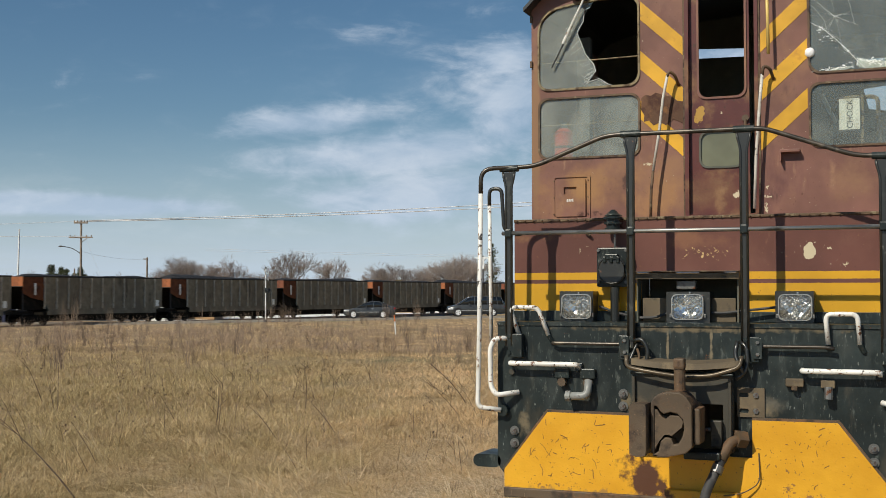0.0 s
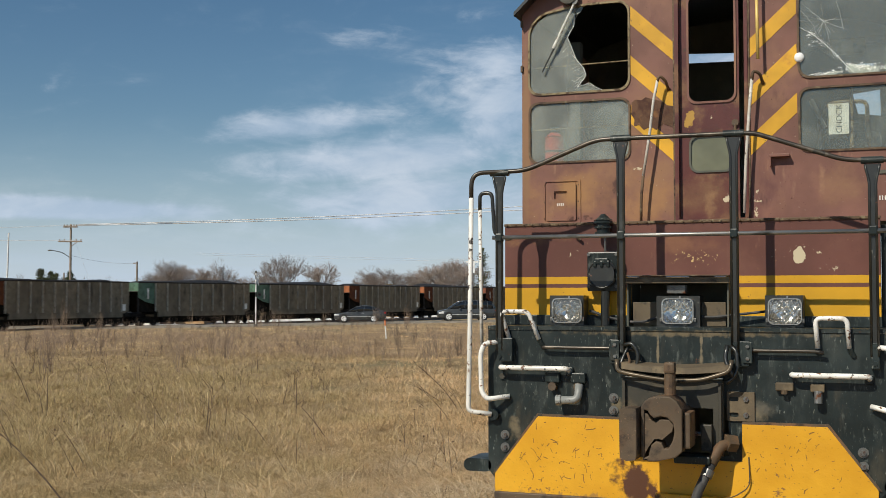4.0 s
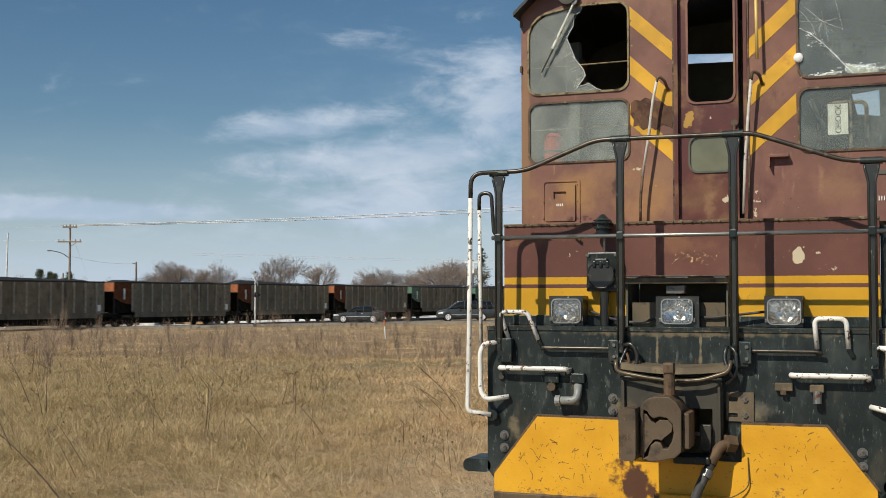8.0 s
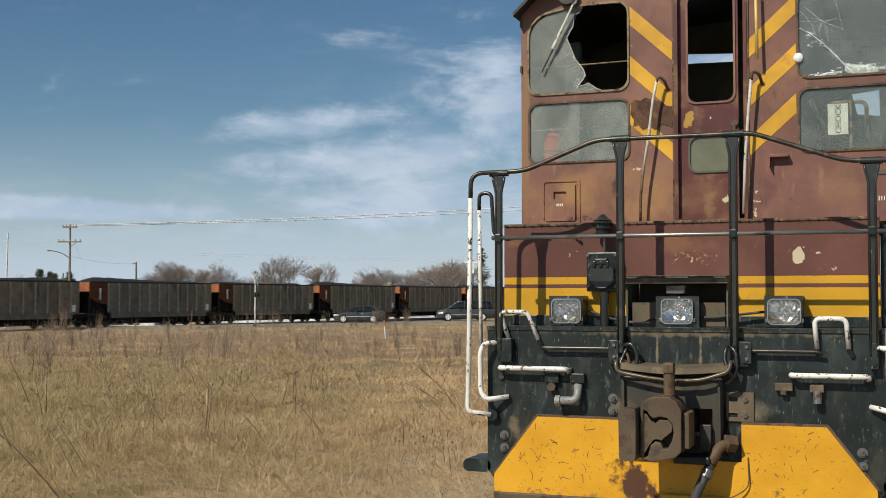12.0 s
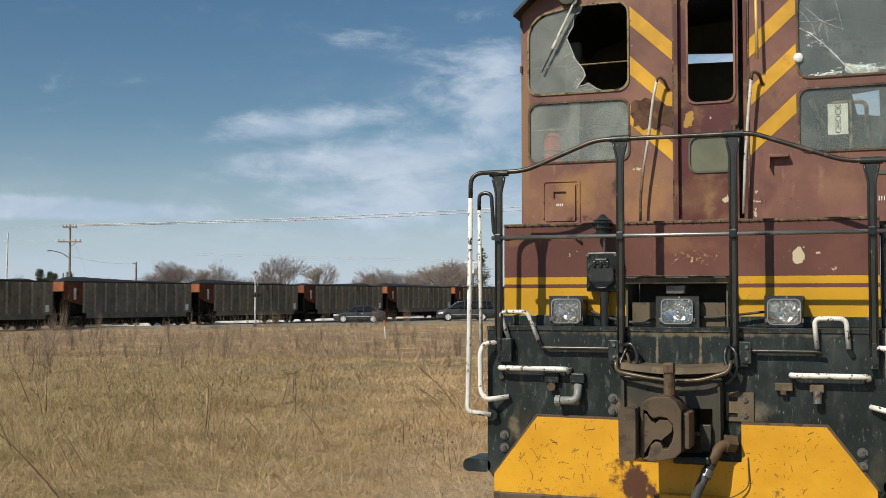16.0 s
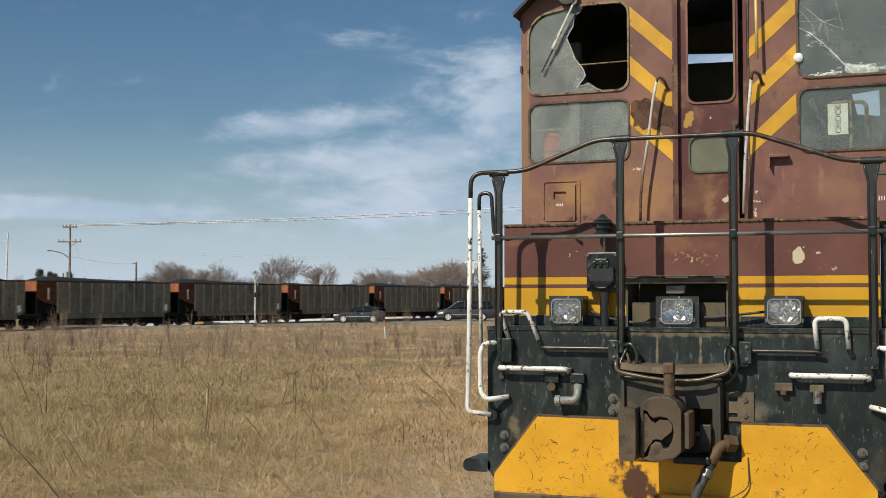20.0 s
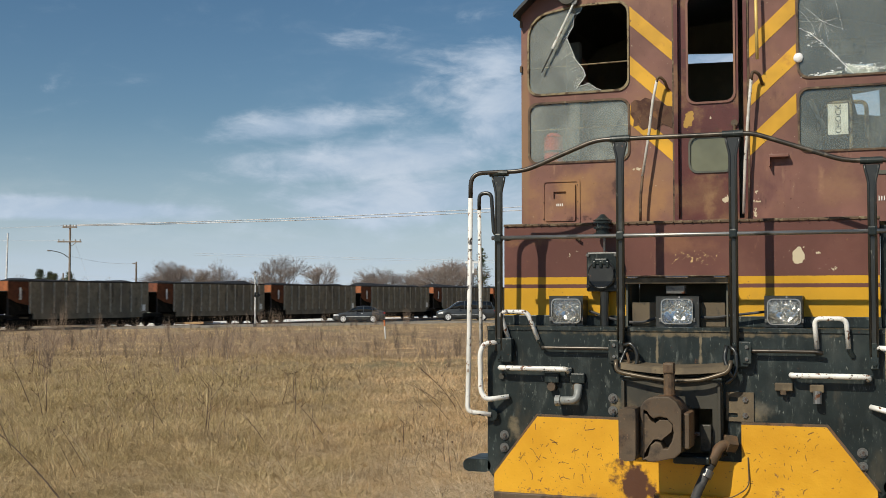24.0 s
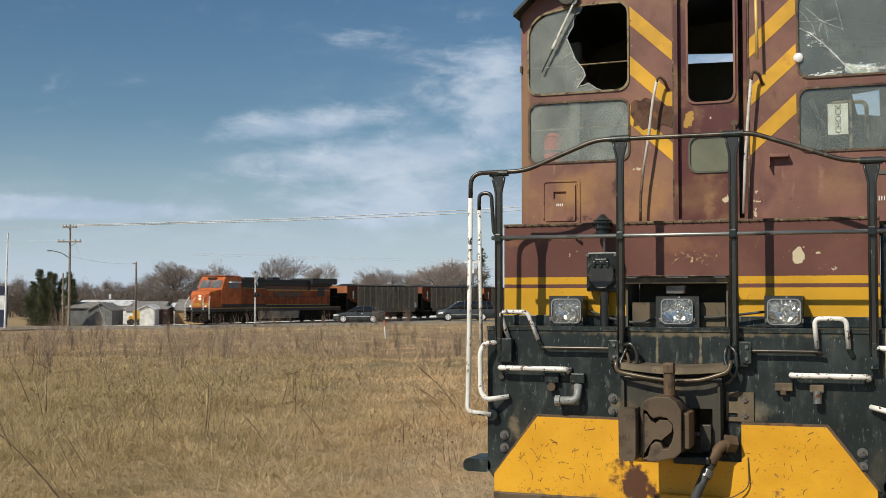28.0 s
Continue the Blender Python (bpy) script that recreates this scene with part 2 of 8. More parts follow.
M_dust_hood = material("dust_covered_sheet_steel", (0.115, 0.088, 0.055), [((0.20, 0.155, 0.095), 5.0, 0.48, 0.68), ((0.045, 0.042, 0.035), 8.0, 0.54, 0.70)], rough=0.75, bump=((50.0, 0.06),))
M_white = material("chipped_white_paint", (0.80, 0.79, 0.74), [(RUST, 26.0, 0.60, 0.62), ((0.05, 0.04, 0.035), 17.0, 0.625, 0.64), ((0.5, 0.45, 0.36), 7.0, 0.56, 0.72)], rough=0.35, bump=((60.0, 0.05),))
M_grab = material("worn_grey_white_grab_paint", (0.56, 0.53, 0.47), [((0.70, 0.68, 0.62), 10.0, 0.5, 0.62), ((0.12, 0.09, 0.07), 30.0, 0.60, 0.65), (RUST, 16.0, 0.64, 0.70)], rough=0.45, bump=((60.0, 0.05),))
M_iron = material("rusty_cast_iron", (0.100, 0.070, 0.043), [((0.215, 0.108, 0.045), 3.0, 0.48, 0.66), ((0.045, 0.034, 0.026), 6.0, 0.50, 0.66), ((0.24, 0.15, 0.09), 40.0, 0.62, 0.72)], rough=0.62, bump=((14.0, 0.14), (90.0, 0.10)))
M_steel = material("grey_steel", (0.20, 0.20, 0.19), [(RUST, 14.0, 0.56, 0.66), ((0.08, 0.08, 0.08), 6.0, 0.52, 0.7)], rough=0.42, metal=0.6, bump=((50.0, 0.08),))
M_grey_pipe = material("grey_pipe_paint", (0.22, 0.23, 0.22), [(RUST_D, 18.0, 0.58, 0.68)], rough=0.45, bump=((50.0, 0.08),))
M_rubber = material("worn_rubber", (0.045, 0.045, 0.045), [((0.12, 0.115, 0.11), 12.0, 0.5, 0.7)], rough=0.7, bump=((80.0, 0.1),))
M_dark = material("dark_interior_paint", (0.10, 0.105, 0.085), [((0.14, 0.13, 0.10), 4.0, 0.5, 0.7)], rough=0.8)
M_grey_in = material("grey_interior_paint", (0.11, 0.12, 0.115), [((0.05, 0.05, 0.045), 5.0, 0.5, 0.7)], rough=0.6)
M_seal = material("window_rubber_seal", (0.27, 0.215, 0.12), [((0.08, 0.05, 0.03), 14.0, 0.48, 0.60)], rough=0.7, bump=((60.0, 0.1),))
M_ledge = material("rusty_riveted_steel", (0.115, 0.070, 0.038), [((0.22, 0.17, 0.10), 20.0, 0.54, 0.62), ((0.045, 0.025, 0.018), 11.0, 0.52, 0.66)], rough=0.65, bump=((60.0, 0.2),))
M_red = material("red_extinguisher_paint", (0.62, 0.10, 0.07), [((0.4, 0.06, 0.04), 8.0, 0.5, 0.7)], rough=0.3)
M_chrome = material("chrome", (0.70, 0.70, 0.68), [((0.3, 0.28, 0.25), 20.0, 0.58, 0.7)], rough=0.18, metal=1.0)
M_card = material("white_card", (0.80, 0.79, 0.73), [((0.6, 0.55, 0.42), 9.0, 0.52, 0.7)], rough=0.8)
M_ink = material("black_ink", (0.03, 0.03, 0.03), rough=0.7)


def glass(name, tint, haze, haze_colour, rough=0.03, smear=3.0):
    """Dusty pane: clear and glossy, with a thin film of dirt."""
    m = bpy.data.materials.new(name)
    m.use_nodes = True
    g = Nodes(m.node_tree)
    co = g.n("ShaderNodeTexCoord").outputs["Object"]
    film = g.math("ADD", haze * 0.7, g.math("MULTIPLY", g.step(g.noise(co, smear, 5.0, 0.6, 0.6), 0.35, 0.75), haze * 0.6))
    clear = g.n("ShaderNodeBsdfTransparent", {0: c4(tint)})
    shine = g.n("ShaderNodeBsdfGlossy", {0: (1, 1, 1, 1), "Roughness": rough})
    fres = g.n("ShaderNodeFresnel", {0: 1.5})
    a = g.n("ShaderNodeMixShader", {0: fres, 1: clear, 2: shine})
    dirt = g.n("ShaderNodeBsdfDiffuse", {0: c4(haze_colour)})
    b = g.n("ShaderNodeMixShader", {0: film, 1: a, 2: dirt})
    g.n("ShaderNodeOutputMaterial", {0: b})
    return m


M_glass = glass("dusty_glass", (0.84, 0.89, 0.87), 0.32, (0.40, 0.42, 0.39))
M_crack = glass("cracked_glass", (0.80, 0.85, 0.83), 0.21, (0.42, 0.46, 0.45), rough=0.04, smear=2.0)
M_film = glass("thin_dust_glass", (0.86, 0.90, 0.88), 0.17, (0.40, 0.43, 0.40))
M_edge = material("crazed_glass_edge", (0.80, 0.83, 0.81), rough=0.22, spec=1.0)
M_lens = material("silvered_lamp_bowl", (0.86, 0.85, 0.82), rough=0.16, metal=1.0)
M_lamp_glass = glass("fluted_lamp_glass", (0.92, 0.93, 0.92), 0.09, (0.66, 0.66, 0.62), rough=0.08, smear=14.0)
M_carglass = material("car_window_glass", (0.012, 0.015, 0.018), rough=0.06, spec=0.8)


# ---- mesh helpers ----
def part(name, bm, mat, parent=None, label="", smooth=False):
    """Links a bmesh as one mesh object under a thing or a part."""
    me = bpy.data.meshes.new(name)
    bmesh.ops.recalc_face_normals(bm, faces=bm.faces)
    bm.to_mesh(me)
    bm.free()
    me.materials.append(mat)
    if smooth:
        me.shade_smooth()
    ob = new(name, me)
    ob.parent = parent
    if label:
        ob["label"] = label
    return ob


def again(ob, name, parent, x=0.0, y=0.0, z=0.0, rx=0, ry=0, rz=0):
    """One more piece on the same mesh."""
    o = new(name, ob.data)
    o.parent = parent
    o.matrix_basis = pose(x, y, z, rx, ry, rz)
    return o


def thing(name, label, category, m=None, group="", kind=""):
    e = new(name)
    if m is not None:
        e.matrix_basis = m
    return tagged(e, label, category, group, kind)


def box(bm, x0, x1, y0, y1, z0, z1, bevel=0.0):
    r = bmesh.ops.create_cube(bm, size=1.0)
    for v in r["verts"]:
        v.co = Vector(((x0 + x1) / 2 + v.co.x * (x1 - x0), (y0 + y1) / 2 + v.co.y * (y1 - y0), (z0 + z1) / 2 + v.co.z * (z1 - z0)))
    if bevel:
        ed = list({e for v in r["verts"] for e in v.link_edges})
        bmesh.ops.bevel(bm, geom=ed, offset=bevel, segments=2, affect="EDGES", profile=0.5)
    return bm


def B(x0, x1, y0, y1, z0, z1, bevel=0.0):
    return box(bmesh.new(), x0, x1, y0, y1, z0, z1, bevel)


def tube(bm, pts, r, seg=10, r2=None, caps=True):
    """A round bar along points; r2: radius at its end."""
    pts = [Vector(p) for p in pts]
    n = len(pts)
    rings = []
    prev = None
    for i, p in enumerate(pts):
        a, b = pts[max(i - 1, 0)], pts[min(i + 1, n - 1)]
        d = (b - a).normalized()
        if prev is None:
            ref = Vector((0, 0, 1)) if abs(d.z) < 0.9 else Vector((1, 0, 0))
            s = d.cross(ref).normalized()
        else:
            s = (prev - d * prev.dot(d)).normalized()
        prev = s
        t = d.cross(s)
        rad = r if r2 is None else r + (r2 - r) * i / max(n - 1, 1)
        rings.append([bm.verts.new(p + (s * math.cos(2 * math.pi * k / seg) + t * math.sin(2 * math.pi * k / seg)) * rad) for k in range(seg)])
    for i in range(n - 1):
        for k in range(seg):
            bm.faces.new((rings[i][k], rings[i][(k + 1) % seg], rings[i + 1][(k + 1) % seg], rings[i + 1][k]))
    if caps:
        bm.faces.new(rings[0][::-1])
        bm.faces.new(rings[-1])
    return bm


def T(pts, r, seg=10, r2=None):
    return tube(bmesh.new(), pts, r, seg, r2)


def bent(pts, rad=0.06, steps=5):
    """The points with their corners rounded off."""
    pts = [Vector(p) for p in pts]
    out = [pts[0]]
    for a, b, c in zip(pts, pts[1:], pts[2:]):
        d1, d2 = (a - b), (c - b)
        k = min(rad, d1.length * 0.49, d2.length * 0.49)
        p, q = b + d1.normalized() * k, b + d2.normalized() * k
        for i in range(steps + 1):
            t = i / steps
            out.append(p * (1 - t) ** 2 + b * 2 * t * (1 - t) + q * t * t)
    out.append(pts[-1])
    return out


def prism(bm, pts, y0, y1):
    """A plate with the outline pts in (x, z) between two depths."""
    a = [bm.verts.new((x, y0, z)) for x, z in pts]
    b = [bm.verts.new((x, y1, z)) for x, z in pts]
    bm.faces.new(a)
    bm.faces.new(b[::-1])
    n = len(pts)
    for i in range(n):
        bm.faces.new((a[i], b[i], b[(i + 1) % n], a[(i + 1) % n]))
    return bm


def P(pts, y0, y1):
    return prism(bmesh.new(), pts, y0, y1)


def rounded(x0, x1, z0, z1, r, seg=5):
    out = []
    for cx, cz, a0 in ((x1 - r, z1 - r, 0), (x0 + r, z1 - r, 90), (x0 + r, z0 + r, 180), (x1 - r, z0 + r, 270)):
        for i in range(seg + 1):
            a = radians(a0 + 90 * i / seg)
            out.append((cx + r * math.cos(a), cz + r * math.sin(a)))
    return out


def holed(outer, holes, y0, y1):
    """A plate with openings through it."""
    bm = bmesh.new()
    edges = []
    for loop in (outer, *holes):
        vs = [bm.verts.new((x, y0, z)) for x, z in loop]
        edges += [bm.edges.new((vs[i], vs[(i + 1) % len(vs)])) for i in range(len(vs))]
    bmesh.ops.triangle_fill(bm, use_beauty=True, use_dissolve=False, edges=edges, normal=(0, -1, 0))
    r = bmesh.ops.extrude_face_region(bm, geom=list(bm.faces))
    for v in r["geom"]:
        if isinstance(v, bmesh.types.BMVert):
            v.co.y = y1
    return bm


def ring(loop, w, y0, y1):
    """A frame of width w along the inside of a loop."""
    cx, cz = sum(p[0] for p in loop) / len(loop), sum(p[1] for p in loop) / len(loop)
    hx, hz = max(p[0] for p in loop) - cx, max(p[1] for p in loop) - cz
    inner = [(cx + (x - cx) * (1 - w / hx), cz + (z - cz) * (1 - w / hz)) for x, z in loop]
    return holed(loop, [inner], y0, y1)


def disc(bm, x, y, z, r, depth, axis="y", seg=20, r2=None):
    """A round piece, from the place along an axis."""
    d = {"x": Vector((1, 0, 0)), "y": Vector((0, 1, 0)), "z": Vector((0, 0, 1))}[axis]
    p = Vector((x, y, z))
    return tube(bm, [p, p + d * depth], r, seg, r2)


def D(x, y, z, r, depth, axis="y", seg=20, r2=None):
    return disc(bmesh.new(), x, y, z, r, depth, axis, seg, r2)


def smooth01(v, lo, hi):
    t = np.clip((v - lo) / (hi - lo), 0, 1)
    return t * t * (3 - 2 * t)


CY, SY = math.cos(radians(YAW)), math.sin(radians(YAW))


def out(side, ahead, z=0.0):
    """A place given by metres to the right and metres out across the field."""
    return Vector((side * CY - ahead * SY, side * SY + ahead * CY, z))


def height(x, y):
    """The lie of the land."""
    x, y = np.asarray(x, float), np.asarray(y, float)
    side, ahead = x * CY + y * SY, -x * SY + y * CY
    fall = np.interp(side, [-75, -28, -7.4, 2, 40], [0.74, 0.72, 0.40, 0.26, 0.1])
    h = -smooth01(ahead, 40, 92) * fall
    far = smooth01(ahead, 107, 117)
    h = h * (1 - far) + far * -0.92
    wide = np.hypot(x, y)
    lump = 0.05 * np.sin(x * 0.9 + 1.3 * np.sin(y * 0.5)) * np.sin(y * 0.8 + 0.7) + 0.03 * np.sin(x * 2.1 + y * 1.4)
    # old furrows across the near half of the field
    row = ahead * 0.95 + 0.9 * np.sin(side * 0.33 + 0.5) + 0.5 * np.sin(side * 0.9)
    lump = lump + 0.055 * np.sin(row) * (0.6 + 0.4 * np.sin(side * 0.5 + ahead * 0.21)) * smooth01(ahead, 12, 20) * (1 - smooth01(ahead, 42, 60))
    flat = smooth01(ahead, 86, 94)
    return h + lump * (1 - flat) * smooth01(wide, 3, 9)


def on(side, ahead, dz=0.0):
    p = out(side, ahead)
    p.z = float(height(p.x, p.y)) + dz
    return p


# ---- ground ----
def ground_material():
    m = bpy.data.materials.new("dry_grass_ground")
    m.use_nodes = True
    g = Nodes(m.node_tree)
    co = g.n("ShaderNodeTexCoord").outputs["Object"]
    a = g.noise(co, 0.35, 6.0, 0.6)
    b = g.noise(co, 3.5, 8.0, 0.7)
    c = g.noise(co, 28.0, 6.0, 0.7)
    col = g.mix(g.step(a, 0.35, 0.65), c4((0.30, 0.208, 0.112)), c4((0.44, 0.315, 0.172)))
    col = g.mix(g.step(b, 0.35, 0.72), col, c4((0.60, 0.445, 0.255)))
    col = g.mix(g.step(c, 0.52, 0.75), col, c4((0.17, 0.115, 0.062)))
    col = g.mix(g.step(g.noise(co, 0.12, 3.0), 0.52, 0.7), col, c4((0.30, 0.255, 0.145)))
    p = g.n("ShaderNodeBsdfPrincipled", {"Base Color": col, "Roughness": 0.95, "Specular IOR Level": 0.1})
    h = g.math("ADD", g.noise(co, 7.0, 6.0, 0.7), g.math("MULTIPLY", c, 0.6))
    bp = g.n("ShaderNodeBump", {"Height": h, "Strength": 1.0, "Distance": 0.08})
    g.put(p.inputs["Normal"], bp.outputs[0])
    g.n("ShaderNodeOutputMaterial", {0: p})
    return m


M_ground = ground_material()
M_asphalt = material("worn_asphalt", (0.25, 0.215, 0.165), [((0.33, 0.295, 0.235), 1.5, 0.5, 0.7), ((0.13, 0.125, 0.115), 0.7, 0.55, 0.7)], rough=0.9, bump=((60.0, 0.4),))
M_ballast = material("grey_ballast", (0.20, 0.19, 0.175), [((0.32, 0.30, 0.28), 6.0, 0.5, 0.65), ((0.08, 0.075, 0.07), 9.0, 0.55, 0.7)], rough=0.95, bump=((12.0, 1.0),))


def mesh_of(name, verts, faces, mat, label="", category="", kind="", smooth=False):
    me = bpy.data.meshes.new(name)
    me.from_pydata([tuple(v) for v in verts], [], [tuple(f) for f in faces])
    me.materials.append(mat)
    if smooth:
        me.shade_smooth()
    return tagged(new(name, me), label, category, "", kind)


def make_ground():
    radii = np.concatenate([[0.0], np.geomspace(1.0, 3500.0, 170)])
    n = 300
    ang = np.linspace(0, 2 * math.pi, n, endpoint=False)
    xs = np.concatenate([[0.0], (radii[1:, None] * np.cos(ang)).ravel()])
    ys = np.concatenate([[0.0], (radii[1:, None] * np.sin(ang)).ravel()])
    zs = height(xs, ys)
    faces = [(0, 1 + k, 1 + (k + 1) % n) for k in range(n)]
    for i in range(len(radii) - 2):
        a, b = 1 + i * n, 1 + (i + 1) * n
        faces += [(a + k, b + k, b + (k + 1) % n, a + (k + 1) % n) for k in range(n)]
    mesh_of("ground", np.column_stack([xs, ys, zs]), faces, M_ground, "rough field of dry tan winter grass", "ground", "structure", True)


make_ground()

# the crossing road, across the far side of the field
ROAD = [(-75, 96.0), (-28.2, 99.0), (-7, 101.5), (2, 103.0), (30, 108), (80, 118)]


def road_z(side):
    return float(np.interp(side, [-75, -28, -7.4, 2, 40], [-0.62, -0.60, -0.27, -0.13, 0.05]))


def make_road():
    vs, fs = [], []
    pts = []
    for (a, b), (c, d) in zip(ROAD, ROAD[1:]):
        for i in range(12):
            t = i / 12
            pts.append((a + (c - a) * t, b + (d - b) * t))
    pts.append(ROAD[-1])
    half = 3.6
    for s, a in pts:
        z = road_z(s)
        prof = [(-half - 1.2, -0.5), (-half - 0.3, -0.06), (-half, -0.04), (0, 0.0), (half, -0.04), (half + 0.3, -0.06), (half + 1.5, -0.6)]
        for off, dz in prof:
            p = out(s, a + off)
            vs.append((p.x, p.y, z + dz))
    w = 7
    for i in range(len(pts) - 1):
        for k in range(w - 1):
            fs.append((i * w + k, i * w + k + 1, (i + 1) * w + k + 1, (i + 1) * w + k))
    mesh_of("road", vs, fs, M_asphalt, "worn grey asphalt country road across the tracks", "road", "structure")


make_road()

# ---- the far track ----
U = Vector((0.1588, 0.9873, 0)).normalized()
SIDE = Vector((U.y, -U.x, 0))
HEAD = -math.degrees(math.atan2(U.x, U.y))
MARK = Vector((-63.03, 75.37, 0))
CAR = 16.15
RAIL_Z = -0.66


def track(s, across=0.0, z=RAIL_Z):
    """A place on the far track, s in car lengths."""
    p = MARK + U * CAR * (s - 6.65) - SIDE * 1.55 + SIDE * across
    p.z = z
    return p


def track_pose(s):
    p = track(s)
    return pose(p.x, p.y, p.z, 0, 0, HEAD)


M_railhead = material("rail_steel", (0.16, 0.09, 0.06), [((0.3, 0.3, 0.3), 5.0, 0.5, 0.7)], rough=0.5, metal=0.4)
M_tie = material("tarred_timber", (0.06, 0.045, 0.035), [((0.12, 0.10, 0.08), 8.0, 0.5, 0.7, (1, 4, 1))], rough=0.9, bump=((30.0, 0.4),), vary=0.25)


def ribbon(name, profile, s0, s1, mat, label, category, kind="structure"):
    vs, fs = [], []
    n = 40
    for i in range(n + 1):
        s = s0 + (s1 - s0) * i / n
        for a, z in profile:
            p = track(s, a, RAIL_Z + z)
            vs.append(tuple(p))
    w = len(profile)
    for i in range(n):
        for k in range(w - 1):
            fs.append((i * w + k, i * w + k + 1, (i + 1) * w + k + 1, (i + 1) * w + k))
    return mesh_of(name, vs, fs, mat, label, category, kind)


M_gravel = material("pale_crushed_stone", (0.84, 0.82, 0.78), [((0.70, 0.68, 0.63), 0.6, 0.5, 0.7)], rough=0.95, bump=((20.0, 0.3),))
ribbon("gravel_lane", [(-17.0, -0.25), (-8.5, -0.22), (-3.6, -0.20), (-3.3, -0.5)], 7.7, 26, M_gravel, "pale crushed stone lane beyond the track", "gravel")
ribbon("track_bed", [(-3.2, -0.62), (-1.9, -0.22), (1.9, -0.22), (3.2, -0.62)], -4, 40, M_ballast, "grey stone ballast bed under the main track", "track bed")
for a in (-0.7525, 0.7525):
    ribbon("rail", [(a - 0.07, -0.17), (a - 0.036, -0.14), (a - 0.036, 0.0), (a + 0.036, 0.0), (a + 0.036, -0.14), (a + 0.07, -0.17)], -4, 40, M_railhead, "steel running rail on the main track", "rail")

# ---- the old locomotive ----
LX, LY = -1.56, 9.03
loco = thing("locomotive", "old maroon locomotive with gold stripes, black pilot and broken cab windows", "locomotive", pose(LX, LY, 0))


def lp(name, bm, mat, label="", parent=None, smooth=False):
    return part(name, bm, mat, parent or loco, label, smooth)


def pilot():
    outer = [(-1.525, 0.50), (-1.46, 0.42), (1.46, 0.42), (1.525, 0.50), (1.525, 1.635), (-1.525, 1.635)]
    pocket = [(-0.30, 0.70), (0.40, 0.70), (0.40, 1.07), (-0.30, 1.07)]
    plate = lp("pilot_plate", holed(outer, [pocket], 0.0, 0.035), M_black, "scraped black steel pilot plate")
    lp("pocket_back", B(-0.42, 0.50, 0.45, 0.47, 0.6, 1.4), M_dark)
    for x0, x1 in ((-0.42, -0.40), (0.48, 0.50)):
        lp("pocket_side", B(x0, x1, 0.036, 0.45, 0.68, 1.32), M_black)
    lp("pocket_roof", B(-0.42, 0.50, 0.036, 0.45, 1.32, 1.34), M_black)
    for x in (-1.5, 1.5):
        foot = rounded(min(x, x * 1.16) if x < 0 else x, x if x < 0 else x * 1.16, 0.475, 0.58, 0.05)
        lp("step_end", P(foot, 0.0, 0.35), M_black)
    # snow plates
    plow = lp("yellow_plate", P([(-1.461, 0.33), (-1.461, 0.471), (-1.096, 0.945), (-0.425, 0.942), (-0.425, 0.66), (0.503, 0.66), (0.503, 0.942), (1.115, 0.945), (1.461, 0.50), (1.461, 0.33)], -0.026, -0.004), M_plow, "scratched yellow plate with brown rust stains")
    for poly in ([(-1.485, 0.465), (-1.461, 0.471), (-1.096, 0.945), (-1.105, 0.965)], [(-1.105, 0.965), (-1.096, 0.945), (-0.425, 0.942), (-0.425, 0.962)],
                 [(0.503, 0.962), (0.503, 0.942), (1.115, 0.945), (1.125, 0.965)], [(1.125, 0.965), (1.115, 0.945), (1.461, 0.50), (1.485, 0.495)]):
        lp("plate_rim", P(poly, -0.016, -0.003), M_iron, "rusty edge trim", plow)
    lp("plate_lip", B(-1.461, 1.461, -0.05, 0.0, 0.25, 0.33, 0.01), M_iron, "rusty bent lower lip", plow)
    lp("plate_lip_step", B(-0.15, 0.40, -0.10, -0.028, 0.33, 0.40, 0.01), M_plow, "", plow)
    bolt = D(0, 0, 0, 0.022, -0.03, seg=6)
    disc(bolt, 0, 0, 0, 0.038, -0.008, seg=16)
    first = None
    for x, z in ((-1.38, 0.783), (-1.38, 0.683), (1.36, 0.768), (1.36, 0.666), (-0.482, 1.109), (-0.483, 1.011), (0.532, 1.130), (0.531, 1.012)):
        if first is None:
            first = lp("bolt", bolt, M_steel, "", plate)
            first.matrix_basis = pose(x, 0, z)
        else:
            again(first, "bolt", plate, x, 0, z)
    # slotted pads beside the pocket
    lp("pad", holed([(0.392, 0.965), (0.595, 0.965), (0.595, 1.185), (0.392, 1.185)], [rounded(0.408, 0.478, 1.113, 1.147, 0.015), rounded(0.408, 0.478, 0.995, 1.029, 0.015)], -0.018, -0.001), M_dust_hood, "dusty slotted pad", plate)
    lp("deck", B(-1.525, 1.525, -0.01, 1.2, 1.637, 1.667), M_black, "black walkway deck")
    lp("anticlimber", T(bent([(-0.418, -0.17, 1.42), (-0.416, -0.19, 1.334), (-0.328, -0.19, 1.315), (-0.20, -0.20, 1.295), (-0.069, -0.20, 1.278), (0.042, -0.20, 1.268), (0.228, -0.20, 1.281), (0.353, -0.19, 1.318), (0.436, -0.19, 1.350), (0.45, -0.17, 1.43)], 0.05), 0.0165, 10), M_worn_bar, "bent bar worn to brown steel", smooth=True)
    top = bmesh.new()
    n = 14
    rows = [[top.verts.new((-0.40 + 0.84 * i / n, y - 0.05 * math.sin(math.pi * i / n) * (y < -0.05), z - 0.03 * math.sin(math.pi * i / n))) for i in range(n + 1)] for y, z in ((-0.005, 1.415), (-0.14, 1.395), (-0.15, 1.35), (-0.005, 1.33))]
    for a, b in zip(rows, rows[1:]):
        for i in range(n):
            top.faces.new((a[i], a[i + 1], b[i + 1], b[i]))
